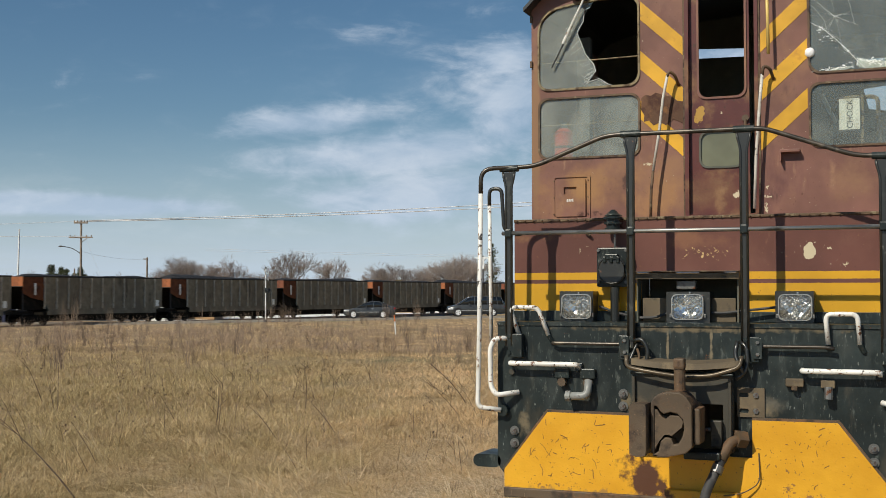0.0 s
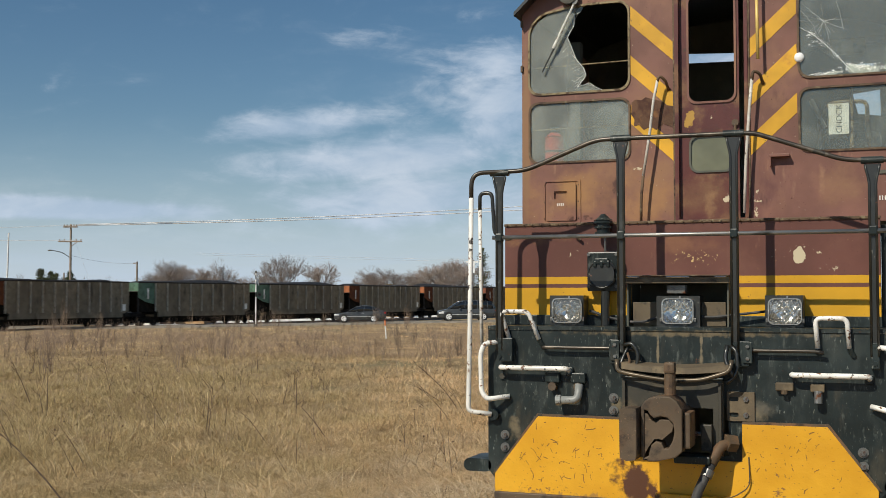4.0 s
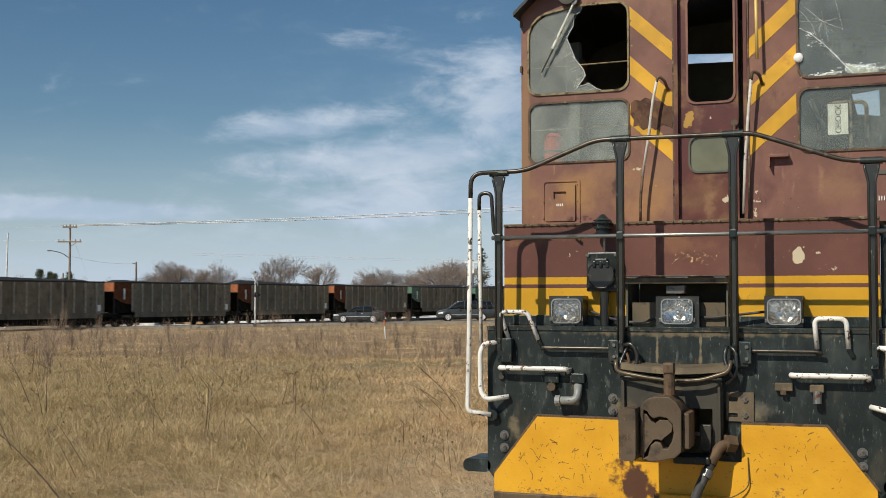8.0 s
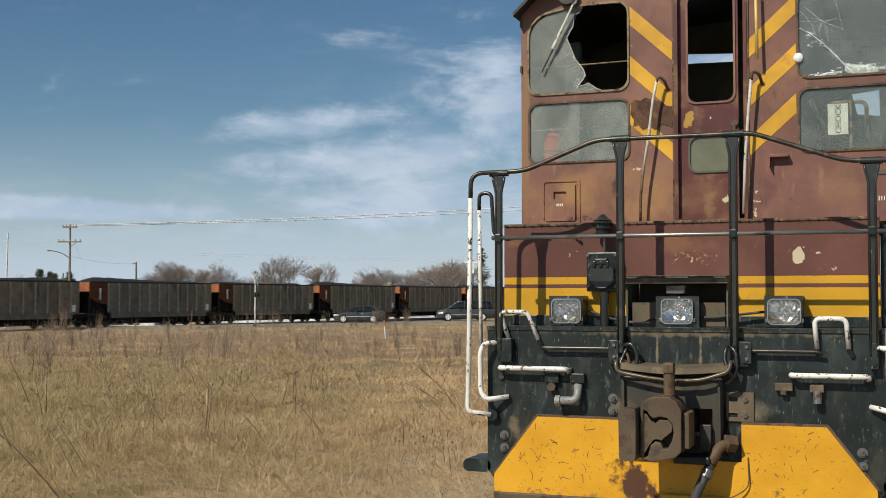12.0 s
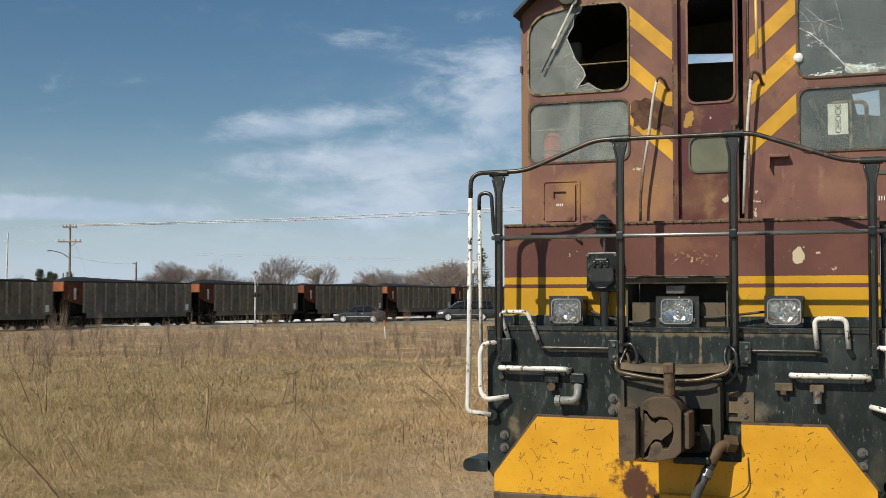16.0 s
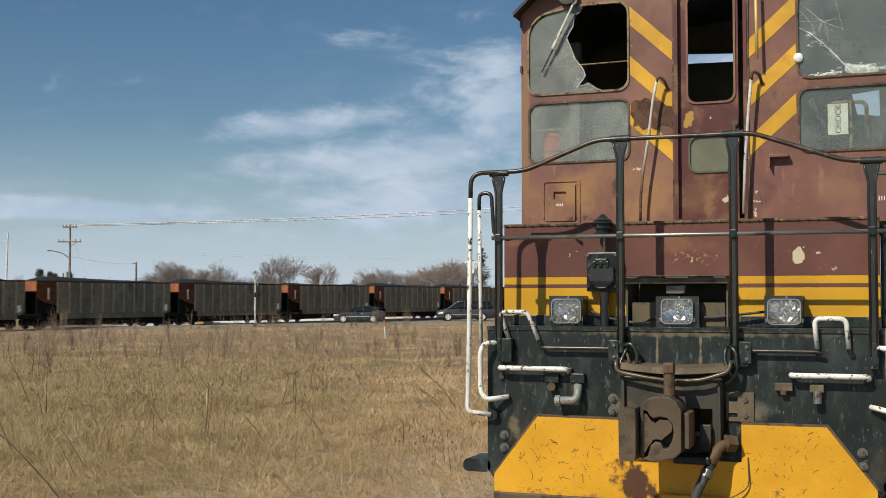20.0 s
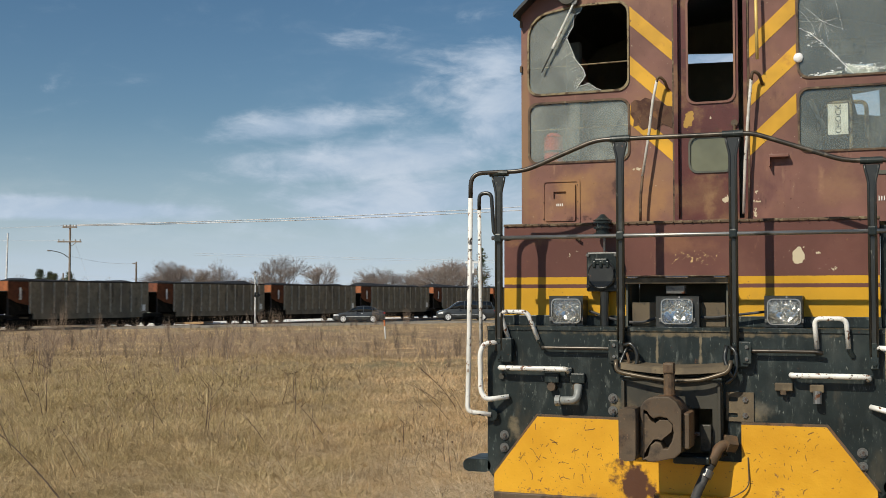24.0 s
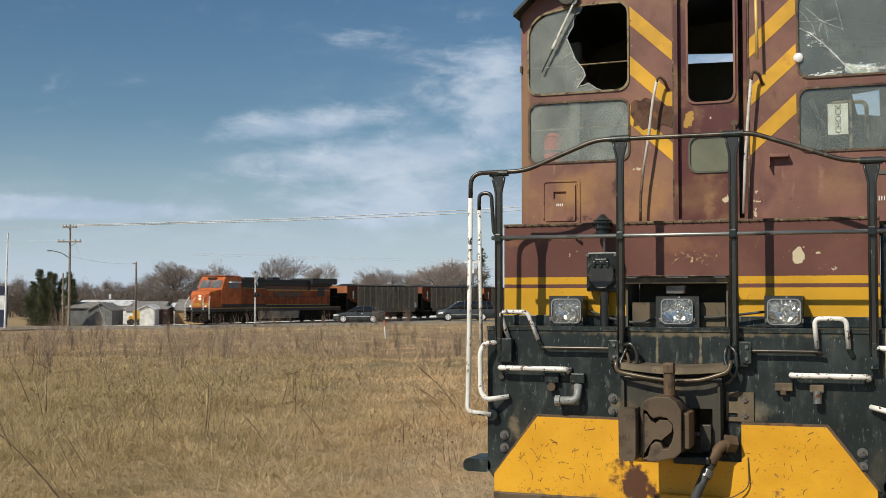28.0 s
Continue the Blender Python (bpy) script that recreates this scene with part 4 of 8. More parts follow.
def nose():
    open_box = [(-0.43, 1.668), (0.355, 1.668), (0.355, 2.02), (-0.43, 2.02)]
    body = lp("nose_front", holed([(-1.525, 1.668), (1.495, 1.668), (1.495, 2.50), (-1.525, 2.50)], [[(a, b + 0.002) for a, b in [(-0.43, 1.672), (0.355, 1.672), (0.355, 2.02), (-0.43, 2.02)]]], 0.45, 0.462), M_nose, "maroon nose with gold bands and flaking paint")
    for x0, x1 in ((-1.525, -1.513), (1.483, 1.495)):
        lp("nose_side", B(x0, x1, 0.463, 0.958, 1.668, 2.50), M_nose)
    lp("nose_top", B(-1.525, 1.495, 0.45, 0.958, 2.502, 2.516), M_cab)
    lp("ledge", B(-1.53, 1.50, 0.440, 0.47, 2.504, 2.528, 0.004), M_ledge, "rusty riveted ledge")
    # lamp recess
    lp("recess_back", B(-0.43, 0.355, 0.80, 0.81, 1.668, 2.03), M_dark)
    for x0, x1 in ((-0.444, -0.431), (0.356, 0.369)):
        lp("recess_side", B(x0, x1, 0.33, 0.80, 1.668, 2.02), M_dark)
    hood = lp("recess_hood", B(-0.455, 0.38, 0.27, 0.46, 2.012, 2.062, 0.004), M_dust_hood, "dusty brown metal hood over the middle lamp")
    lp("hood_flap", B(-0.452, 0.377, 0.262, 0.45, 2.066, 2.078, 0.003), M_ledge, "rusty hinged flap", hood)
    for xa, xb in ((-0.42, -0.33), (-0.11, 0.07), (0.27, 0.36)):
        lp("hinge", T([(xa, 0.262, 2.062), (xb, 0.262, 2.062)], 0.0085, 8), M_chrome, "bright hinge knuckle", hood)
    lp("recess_panel", B(-0.40, -0.17, 0.36, 0.38, 1.668, 1.86, 0.004), M_dust_hood)
    lp("recess_panel", B(0.12, 0.34, 0.38, 0.40, 1.668, 1.86, 0.004), M_dust_hood)
    lp("lamp_bracket", B(-0.12, 0.03, 0.33, 0.42, 1.93, 2.0, 0.006), M_steel)
    for pts in ([(-0.77, 0.40, 1.79), (-0.62, 0.36, 1.74), (-0.46, 0.36, 1.70)], [(-0.42, 0.34, 1.70), (-0.30, 0.33, 1.70), (-0.16, 0.33, 1.75)], [(0.10, 0.36, 1.745), (0.25, 0.36, 1.74), (0.40, 0.35, 1.76), (0.66, 0.36, 1.79)]):
        lp("cable", T(bent(pts, 0.05), 0.012, 6), M_rubber, "grey lamp cable")
    lp("toe_board", B(-1.53, -0.445, 0.425, 0.449, 1.668, 1.752, 0.004), M_black, "black toe board")
    lp("toe_board", B(0.37, 1.50, 0.425, 0.449, 1.668, 1.752, 0.004), M_black, "black toe board")
    lp("side_box", B(1.50, 1.86, 0.52, 0.95, 1.668, 2.46, 0.01), M_black, "dark box beside the nose")
    # receptacle on its stem, with a lantern cap
    rec = lp("receptacle", B(-0.775, -0.515, 0.33, 0.43, 1.95, 2.275, 0.012), M_black, "black round cable receptacle on a stem")
    lp("receptacle_lid", D(-0.645, 0.30, 2.09, 0.105, 0.04, seg=28), M_rail_black, "", rec)
    lp("receptacle_hinge", B(-0.70, -0.59, 0.29, 0.33, 2.17, 2.22, 0.008), M_black, "", rec)
    lp("receptacle_rim", T([(-0.645 + 0.112 * math.cos(a), 0.31, 2.09 + 0.112 * math.sin(a)) for a in np.linspace(0.35, 6.0, 26)], 0.011, 6), M_rail_black, "", rec)
    for dx in (-0.055, 0.0, 0.055):
        lp("receptacle_lug", B(-0.645 + dx - 0.014, -0.645 + dx + 0.014, 0.285, 0.31, 2.145, 2.20, 0.008), M_black, "", rec)
    for dx, dz in ((-0.115, -0.12), (0.115, -0.12), (-0.115, 0.14), (0.115, 0.14)):
        lp("bolt", D(-0.645 + dx, 0.318, 2.11 + dz, 0.014, 0.014, seg=6), M_steel, "", rec)
    lp("stem", T([(-0.63, 0.36, 1.668), (-0.63, 0.36, 1.95)], 0.038, 12), M_rail_black, "", rec)
    lan = lp("lantern", T([(-0.645, 0.37, 2.418), (-0.645, 0.37, 2.535)], 0.056, 16), M_black, "grey-black finned lantern fitting")
    for z, r in ((2.420, 0.070), (2.468, 0.074), (2.512, 0.078)):
        lp("lantern_ring", T([(-0.645, 0.37, z), (-0.645, 0.37, z + 0.016)], r, 18), M_black, "", lan)
    lp("lantern_cap", T([(-0.645, 0.37, 2.536), (-0.645, 0.37, 2.556), (-0.645, 0.37, 2.588)], 0.080, 18, 0.016), M_black, "", lan)
    lp("lantern_stem", T([(-0.63, 0.37, 2.275), (-0.63, 0.37, 2.43)], 0.010, 8), M_steel, "", lan)
    # shallow rectangular panel, right of the nose
    lp("grab_hook", T([(-0.9, 0.42, 2.42), (-0.85, 0.42, 2.38)], 0.012, 6), M_iron)


nose()

# ---- cab ----
CF = 0.96
XL, XR = -1.525, 1.80


def arc(cx, cz, r, a0, a1, n=6):
    return [(cx + r * math.cos(radians(a0 + (a1 - a0) * i / n)), cz + r * math.sin(radians(a0 + (a1 - a0) * i / n))) for i in range(n + 1)]


WIN_UL = arc(-0.637, 3.812, 0.10, -90, 0) + arc(-0.637, 4.412, 0.10, 0, 90) + [(-0.90, 4.513), (-1.10, 4.497)] + arc(-1.245, 4.250, 0.22, 105, 180, 8) + arc(-1.365, 3.812, 0.10, 180, 270)
WIN_LL = rounded(-1.462, -0.535, 3.095, 3.652, 0.085)
WIN_UR = rounded(0.868, 1.74, 3.712, 4.46, 0.10)
WIN_LR = rounded(0.870, 1.74, 3.098, 3.642, 0.085)


def cab():
    y0, y1 = CF, CF + 0.05
    outer = [(XL, 2.518), (XR, 2.518), (XR, 4.478), (1.63, 4.625), (1.2, 4.748), (0.15, 4.828), (-0.95, 4.748), (-1.365, 4.625), (XL, 4.475)]
    hole = [(-0.128, 2.56), (0.445, 2.56), (0.445, 4.60), (-0.128, 4.60)]
    front = lp("cab_front", holed(outer, [WIN_UL, WIN_LL, WIN_UR, WIN_LR, hole], y0, y1), M_cab, "faded maroon cab front with bare patches")
    for x0, x1 in ((XL, XL + 0.04), (XR - 0.04, XR)):
        bm = bmesh.new()
        # side wall in (y, z) with a window
        w = holed([(y1, 2.518), (3.3, 2.518), (3.3, 4.472), (y1, 4.472)], [rounded(1.5, 2.7, 3.3, 4.2, 0.08)] if x0 > 0 else [], x0, x1)
        for v in w.verts:
            v.co = Vector((v.co.y, v.co.x, v.co.z))
        lp("cab_side", w, M_cab)
    rear = holed([(XL, 2.518), (XR, 2.518), (XR, 4.478), (1.63, 4.625), (1.2, 4.748), (0.15, 4.828), (-0.95, 4.748), (-1.365, 4.625), (XL, 4.475)],
                 [[(1.285, 3.745), (1.50, 3.715), (1.495, 3.985), (1.235, 3.955)], [(-0.53, 4.384), (0.088, 4.369), (0.088, 4.462), (-0.53, 4.496)], rounded(1.18, 1.44, 4.20, 4.26, 0.01)], 3.3, 3.34)
    lp("cab_rear", rear, M_dark)
    lp("cab_floor", B(XL, XR, y1, 3.3, 2.52, 2.55), M_dark)
    roof = bmesh.new()
    prof = [(-1.56, 4.425), (-1.37, 4.605), (-0.95, 4.73), (0.15, 4.81), (1.2, 4.73), (1.64, 4.605), (1.84, 4.425)]
    prism(roof, prof + [(x, z + 0.035) for x, z in prof[::-1]], CF - 0.14, 3.45)
    lp("cab_roof", roof, M_rail_black, "black cab roof")
    lp("number_lamp", D(-1.08, CF - 0.07, 4.60, 0.09, 0.07, seg=18), M_dusty, "round grey fitting above the window")
    # seals and panes
    for nm, loop in (("window", WIN_UL), ("window", WIN_LL), ("window", WIN_UR), ("window", WIN_LR)):
        lp("window_seal", ring(loop, 0.017, y0 - 0.012, y0 + 0.02), M_seal if loop is WIN_UL else M_ledge, "cracked tan rubber window seal", front)
    # broken pane: what is left of it
    shard = [(-0.95, 4.50), (-1.10, 4.49), (-1.27, 4.45), (-1.37, 4.39), (-1.43, 4.32), (-1.452, 4.25), (-1.455, 3.85), (-1.445, 3.78), (-1.41, 3.735), (-1.37, 3.722), (-0.78, 3.728), (-0.83, 3.75), (-0.90, 3.80), (-1.01, 3.77),
             (-0.95, 3.84), (-0.93, 3.87), (-0.95, 3.93), (-1.02, 4.02), (-1.07, 4.15), (-1.10, 4.22), (-1.075, 4.265), (-1.04, 4.32), (-1.035, 4.42), (-0.98, 4.44)]
    o = lp("broken_pane", P(shard, y0 + 0.004, y0 + 0.010), M_glass, "dusty pane with a jagged hole", front)
    o.visible_shadow = False
    # crazed strips along the break
    rnd = random.Random(4)
    bm = bmesh.new()
    for i in range(10, len(shard) - 1):
        a, b = Vector((shard[i][0], 0, shard[i][1])), Vector((shard[i + 1][0], 0, shard[i + 1][1]))
        tube(bm, [a + Vector((0, y0, 0)), b + Vector((0, y0, 0))], 0.0028, 4)
        for k in range(3):
            p = a.lerp(b, rnd.random())
            q = p + Vector((-rnd.uniform(0.03, 0.12), 0, rnd.uniform(-0.08, 0.08)))
            tube(bm, [p + Vector((0, y0, 0)), q + Vector((0, y0, 0))], 0.0007, 4)
    lp("crazing", bm, M_edge, "white fracture lines", front)
    for loop, mt, nm in ((WIN_LL, M_glass, "pane"), (WIN_LR, M_film, "pane"), (WIN_UR, M_crack, "cracked_pane")):
        o = lp(nm, P([(x, z) for x, z in loop], y0 + 0.004, y0 + 0.010), mt, "dusty glass pane" if nm == "pane" else "pane starred with cracks", front)
        o.visible_shadow = False
    # star of cracks and the long break below it
    bm = bmesh.new()
    for k in range(22):
        a = rnd.uniform(0, 6.28)
        p = Vector((1.079, y0 + 0.001, 4.183))
        pts = [p]
        for i in range(rnd.randint(2, 4)):
            a += rnd.uniform(-0.10, 0.10)
            p = p + Vector((math.cos(a), 0, math.sin(a))) * rnd.uniform(0.02, 0.075)
            pts.append(p)
        tube(bm, pts, 0.0004, 4)
    lines = (([(0.886, 4.143), (0.979, 4.093), (1.045, 4.030), (1.133, 3.944), (1.200, 3.862), (1.259, 3.794), (1.323, 3.722)], 0.0020),
             ([(0.880, 4.30), (0.94, 4.24), (1.00, 4.15), (1.02, 4.08)], 0.0007), ([(1.12, 4.44), (1.17, 4.38), (1.205, 4.25), (1.235, 4.10)], 0.0006),
             ([(1.02, 4.05), (1.10, 4.00), (1.20, 3.87)], 0.0007))
    for pts, r in lines:
        fine = []
        for (a, b), (c, d) in zip(pts, pts[1:]):
            for i in range(4):
                fine.append((a + (c - a) * i / 4 + rnd.gauss(0, 0.0012), y0, b + (d - b) * i / 4 + rnd.gauss(0, 0.0012)))
        fine.append((pts[-1][0], y0, pts[-1][1]))
        tube(bm, fine, r, 5)
    # crushed flakes along the breaks, tilted between sun and camera to stand for glint
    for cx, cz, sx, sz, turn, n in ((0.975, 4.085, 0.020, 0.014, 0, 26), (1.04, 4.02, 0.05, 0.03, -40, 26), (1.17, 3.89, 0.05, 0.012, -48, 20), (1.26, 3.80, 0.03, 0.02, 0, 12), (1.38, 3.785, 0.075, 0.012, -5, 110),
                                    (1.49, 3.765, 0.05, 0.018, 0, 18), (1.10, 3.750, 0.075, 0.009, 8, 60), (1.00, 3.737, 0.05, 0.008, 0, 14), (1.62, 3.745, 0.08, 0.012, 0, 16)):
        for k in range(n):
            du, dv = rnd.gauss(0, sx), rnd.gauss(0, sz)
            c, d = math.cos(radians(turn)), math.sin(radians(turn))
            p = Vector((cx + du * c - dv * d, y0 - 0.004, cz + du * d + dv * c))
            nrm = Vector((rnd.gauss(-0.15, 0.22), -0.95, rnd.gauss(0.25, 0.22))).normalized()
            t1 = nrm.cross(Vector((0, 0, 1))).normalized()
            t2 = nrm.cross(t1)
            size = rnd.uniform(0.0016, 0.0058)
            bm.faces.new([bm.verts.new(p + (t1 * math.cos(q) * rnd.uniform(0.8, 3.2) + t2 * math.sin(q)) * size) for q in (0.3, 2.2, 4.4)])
    lp("crazing", bm, M_edge, "white star cracks with flakes set for sun glints", front)["kind"] = "stuff"
    # gold safety stripes
    def stripe(pts):
        lp("stripe", P(pts, y0 - 0.003, y0 + 0.001), M_gold, "gold slanted stripe", front)
    for k in range(3):
        z = 4.455 - 0.438 * k
        stripe([(-0.532, z), (-0.532, z - 0.165), (-0.137, z - 0.53), (-0.137, z - 0.372)])
    for k in range(3):
        z = 4.43 - 0.415 * k
        stripe([(0.862, z), (0.862, z - 0.165), (0.468, z - 0.52), (0.468, z - 0.36)])
    lp("rust_patch", P([(-0.525, 3.60), (-0.49, 3.625), (-0.44, 3.615), (-0.40, 3.64), (-0.33, 3.615), (-0.27, 3.60), (-0.22, 3.56), (-0.165, 3.55), (-0.165, 3.36), (-0.20, 3.38), (-0.25, 3.40), (-0.31, 3.35), (-0.36, 3.38), (-0.42, 3.355), (-0.46, 3.40), (-0.505, 3.39), (-0.50, 3.45), (-0.53, 3.50)], y0 - 0.005, y0 - 0.003), M_patch, "bare rusted patch with flaking rim", front)
    # domed fitting whose white paint stands in for a sun glint
    dome = bmesh.new()
    bmesh.ops.create_uvsphere(dome, u_segments=18, v_segments=10, radius=1.0, matrix=Matrix.Translation((0.882, y0 - 0.004, 3.893)) @ Matrix.Diagonal((0.040, 0.022, 0.042, 1)))
    lp("reflector", dome, M_glint, "round fitting painted white for a sun glint", front, smooth=True)
    # door, set back in its frame
    frame_ = lp("door_frame", holed([(-0.148, 2.545), (0.465, 2.545), (0.465, 4.62), (-0.148, 4.62)], [[(-0.115, 2.57), (0.435, 2.57), (0.435, 4.58), (-0.115, 4.58)]], y0 - 0.02, y0 + 0.03), M_door, "dark red door frame with worn edges")
    for xg in (-0.163, 0.467):
        lp("door_edge", B(xg, xg + 0.014, y0 - 0.012, y0 - 0.001, 2.56, 4.60), M_ledge, "rusty edge strip", front)
    door = lp("door", holed([(-0.126, 2.552), (0.388, 2.552), (0.388, 4.598), (-0.126, 4.598)], [rounded(-0.045, 0.362, 3.565, 4.52, 0.075), rounded(-0.025, 0.335, 2.975, 3.28, 0.075)], y0 + 0.032, y0 + 0.06), M_door, "dark red cab door with open window")
    lp("door_seal", ring(rounded(-0.05, 0.367, 3.56, 4.525, 0.078), 0.018, y0 + 0.02, y0 + 0.034), M_cab, "", door)
    lp("door_seal", ring(rounded(-0.035, 0.345, 2.965, 3.29, 0.08), 0.016, y0 + 0.02, y0 + 0.034), M_dark, "", door)
    o = lp("lower_pane", P(rounded(-0.025, 0.335, 2.975, 3.28, 0.075), y0 + 0.036, y0 + 0.042), M_olive, "clouded olive pane", door)
    lp("door_handle", T(bent([(0.36, y0 - 0.02, 3.36), (0.36, y0 - 0.03, 3.30), (0.40, y0 - 0.03, 3.30)], 0.02), 0.012, 8), M_iron, "", door)
    lp("door_latch", D(0.355, y0 + 0.01, 3.38, 0.03, 0.03, seg=10), M_iron, "", door)
    # grab rails beside the door
    for pts, mt in (([(-0.278, y0 - 0.11, 3.76), (-0.314, y0 - 0.11, 3.584), (-0.35, y0 - 0.11, 3.293), (-0.406, y0 - 0.11, 2.944)], M_white), ([(-0.406, y0 - 0.11, 2.944), (-0.425, y0 - 0.11, 2.75), (-0.43, y0 - 0.10, 2.53)], M_ledge),
                    ([(-0.280, y0 - 0.11, 3.75), (-0.265, y0 - 0.11, 3.80), (-0.22, y0 - 0.08, 3.77), (-0.20, y0, 3.69)], M_iron)):
        lp("grab_rail", T(bent(pts, 0.05), 0.0125, 8), M_grab if mt is M_white else mt, "white door-side grab rail" if mt is M_white else "", smooth=True)
    for pts, mt in (([(0.510, y0 - 0.11, 3.72), (0.488, y0 - 0.11, 3.487), (0.455, y0 - 0.11, 3.05), (0.438, y0 - 0.11, 2.60)], M_white), ([(0.510, y0 - 0.11, 3.71), (0.52, y0 - 0.11, 3.79), (0.57, y0 - 0.08, 3.77), (0.59, y0, 3.69)], M_iron),
                    ([(0.553, y0 - 0.11, 4.50), (0.561, y0 - 0.11, 3.886)], M_cream)):
        lp("grab_rail", T(bent(pts, 0.05), 0.0135, 8), M_grab if mt is M_white else mt, "white door-side grab rail" if mt is M_white else "", smooth=True)
    # hatch with recessed pull
    hatch = lp("hatch", holed(rounded(-1.302, -1.026, 2.580, 2.912, 0.012), [[(-1.223, 2.778), (-1.109, 2.778), (-1.109, 2.843), (-1.223, 2.843)]], y0 - 0.020, y0 - 0.001), M_cab, "square hatch with recessed pull")
    lp("hatch_rim", ring(rounded(-1.330, -0.985, 2.552, 2.950, 0.02), 0.020, y0 - 0.010, y0 - 0.001), M_cab, "", hatch)
    lp("hatch_lip", B(-1.332, -0.990, y0 - 0.030, y0 - 0.001, 2.543, 2.553, 0.003), M_cab, "", hatch)
    for x, z in ((-1.316, 2.90), (-1.316, 2.75), (-1.316, 2.60), (-1.005, 2.90), (-1.005, 2.75), (-1.005, 2.60)):
        lp("hatch_rivet", D(x, y0 - 0.015, z, 0.006, 0.006, seg=6), M_ledge, "", hatch)
    for k in range(4):
        lp("number_bar", B(-1.196 + 0.017 * k, -1.186 + 0.017 * k, y0 - 0.022, y0 - 0.020, 2.712, 2.736), M_card, "", hatch)
    # small hooded fitting and dark rail clip, right of the door
    lp("bracket", B(0.64, 0.80, y0 - 0.07, y0, 3.065, 3.09, 0.004), M_cab, "small maroon bracket")
    lp("bracket", B(0.64, 0.65, y0 - 0.07, y0, 2.99, 3.065), M_cab)
    lp("slot", B(1.475, 1.60, y0 - 0.01, y0, 2.90, 2.93), M_dark)
    for k in range(3):
        lp("number_bar", B(1.49 + 0.02 * k, 1.498 + 0.02 * k, y0 - 0.004, y0 - 0.001, 2.685, 2.722), M_card)
    # wiper
    w = lp("wiper_arm", T([(-1.005, y0 - 0.05, 4.55), (-1.221, y0 - 0.04, 4.126)], 0.009, 8, 0.015), M_white, "bright wiper arm hanging askew")
    lp("wiper_blade", T([(-1.20, y0 - 0.03, 4.16), (-1.327, y0 - 0.03, 3.919)], 0.009, 6, 0.006), M_rubber, "", w)
    lp("wiper_pivot", D(-1.02, y0 - 0.06, 4.53, 0.03, 0.06, seg=10), M_steel, "", w)
    # hinges and bolts on the edge
    for z in (3.97, 4.38):
        lp("hinge", B(XL - 0.010, XL + 0.012, y0 - 0.02, y0, z - 0.035, z + 0.025, 0.005), M_iron, "", front)
    # window bar
    for z0, z1 in ((4.07, 4.08), (3.405, 3.415)):
        lp("window_bar", T([(-1.44, y0 + 0.03, z0 - 0.1 if z0 > 4 else z0), (-0.55, y0 + 0.03, z1 - 0.1 if z0 > 4 else z1)], 0.006, 6), M_seal, "", front)


M_glint = material("white_glint_paint", (0.98, 0.98, 0.97), rough=0.45, spec=1.0)
M_patch = material("bare_rust", (0.115, 0.055, 0.028), [((0.07, 0.03, 0.02), 8.0, 0.48, 0.66), ((0.20, 0.10, 0.045), 14.0, 0.56, 0.68)], rough=0.75, bump=((30.0, 0.2),))
M_olive = material("clouded_olive_glass", (0.17, 0.175, 0.115), rough=0.25, spec=0.6)
M_cream = material("cream_paint", (0.72, 0.52, 0.16), [(RUST, 25.0, 0.66, 0.7)], rough=0.4)
cab()


def rivets():
    rv = bmesh.new()
    bmesh.ops.create_uvsphere(rv, u_segments=6, v_segments=4, radius=0.008)
    first = None
    spots = [(x, 0.433, 2.515) for x in np.arange(-1.5, 1.48, 0.075)]
    for x, y, z in spots:
        if first is None:
            first = lp("rivet", rv, M_ledge)
            first.matrix_basis = pose(x, y, z)
        else:
            again(first, "rivet", loco, float(x), float(y), float(z))


rivets()


def running_gear():
    """Frame, long hood and trucks behind the cab."""
    lp("frame", B(-1.45, 1.45, 0.5, 15.5, 1.25, 1.63), M_black)
    lp("walkway", B(-1.525, 1.525, 1.21, 15.6, 1.637, 1.667), M_black)
    lp("long_hood", B(-0.95, 0.95, 3.46, 15.2, 1.67, 4.2, 0.06), M_cab, "maroon engine hood")
    lp("fuel_tank", B(-1.3, 1.3, 6.2, 10.2, 0.45, 1.24, 0.1), M_black)
    for y in (3.6, 12.6):
        tr = lp("truck", B(-1.15, 1.15, y - 1.9, y + 1.9, 0.55, 0.95, 0.05), M_black)
        for dy in (-1.35, 1.35):
            for sx in (-0.78, 0.70):
                lp("wheel", D(sx, y + dy, 0.62, 0.5, 0.08, "x", 24), M_iron, "", tr)
    for a in (-0.7525, 0.7525):
        tagged(mesh_of("rail", [(LX + a + dx, yy, z) for yy in (9.6, 27) for dx, z in ((-0.07, -0.02), (-0.036, 0.02), (-0.036, 0.12), (0.036, 0.12), (0.036, 0.02), (0.07, -0.02))],
                       [(i, i + 1, i + 7, i + 6) for i in range(5)], M_railhead), "rusty rail under the old locomotive", "rail", "", "structure")


running_gear()


# ---- inside the cab ----
def in_cab(x, y, z):
    return pose(LX + x, LY + y, z)


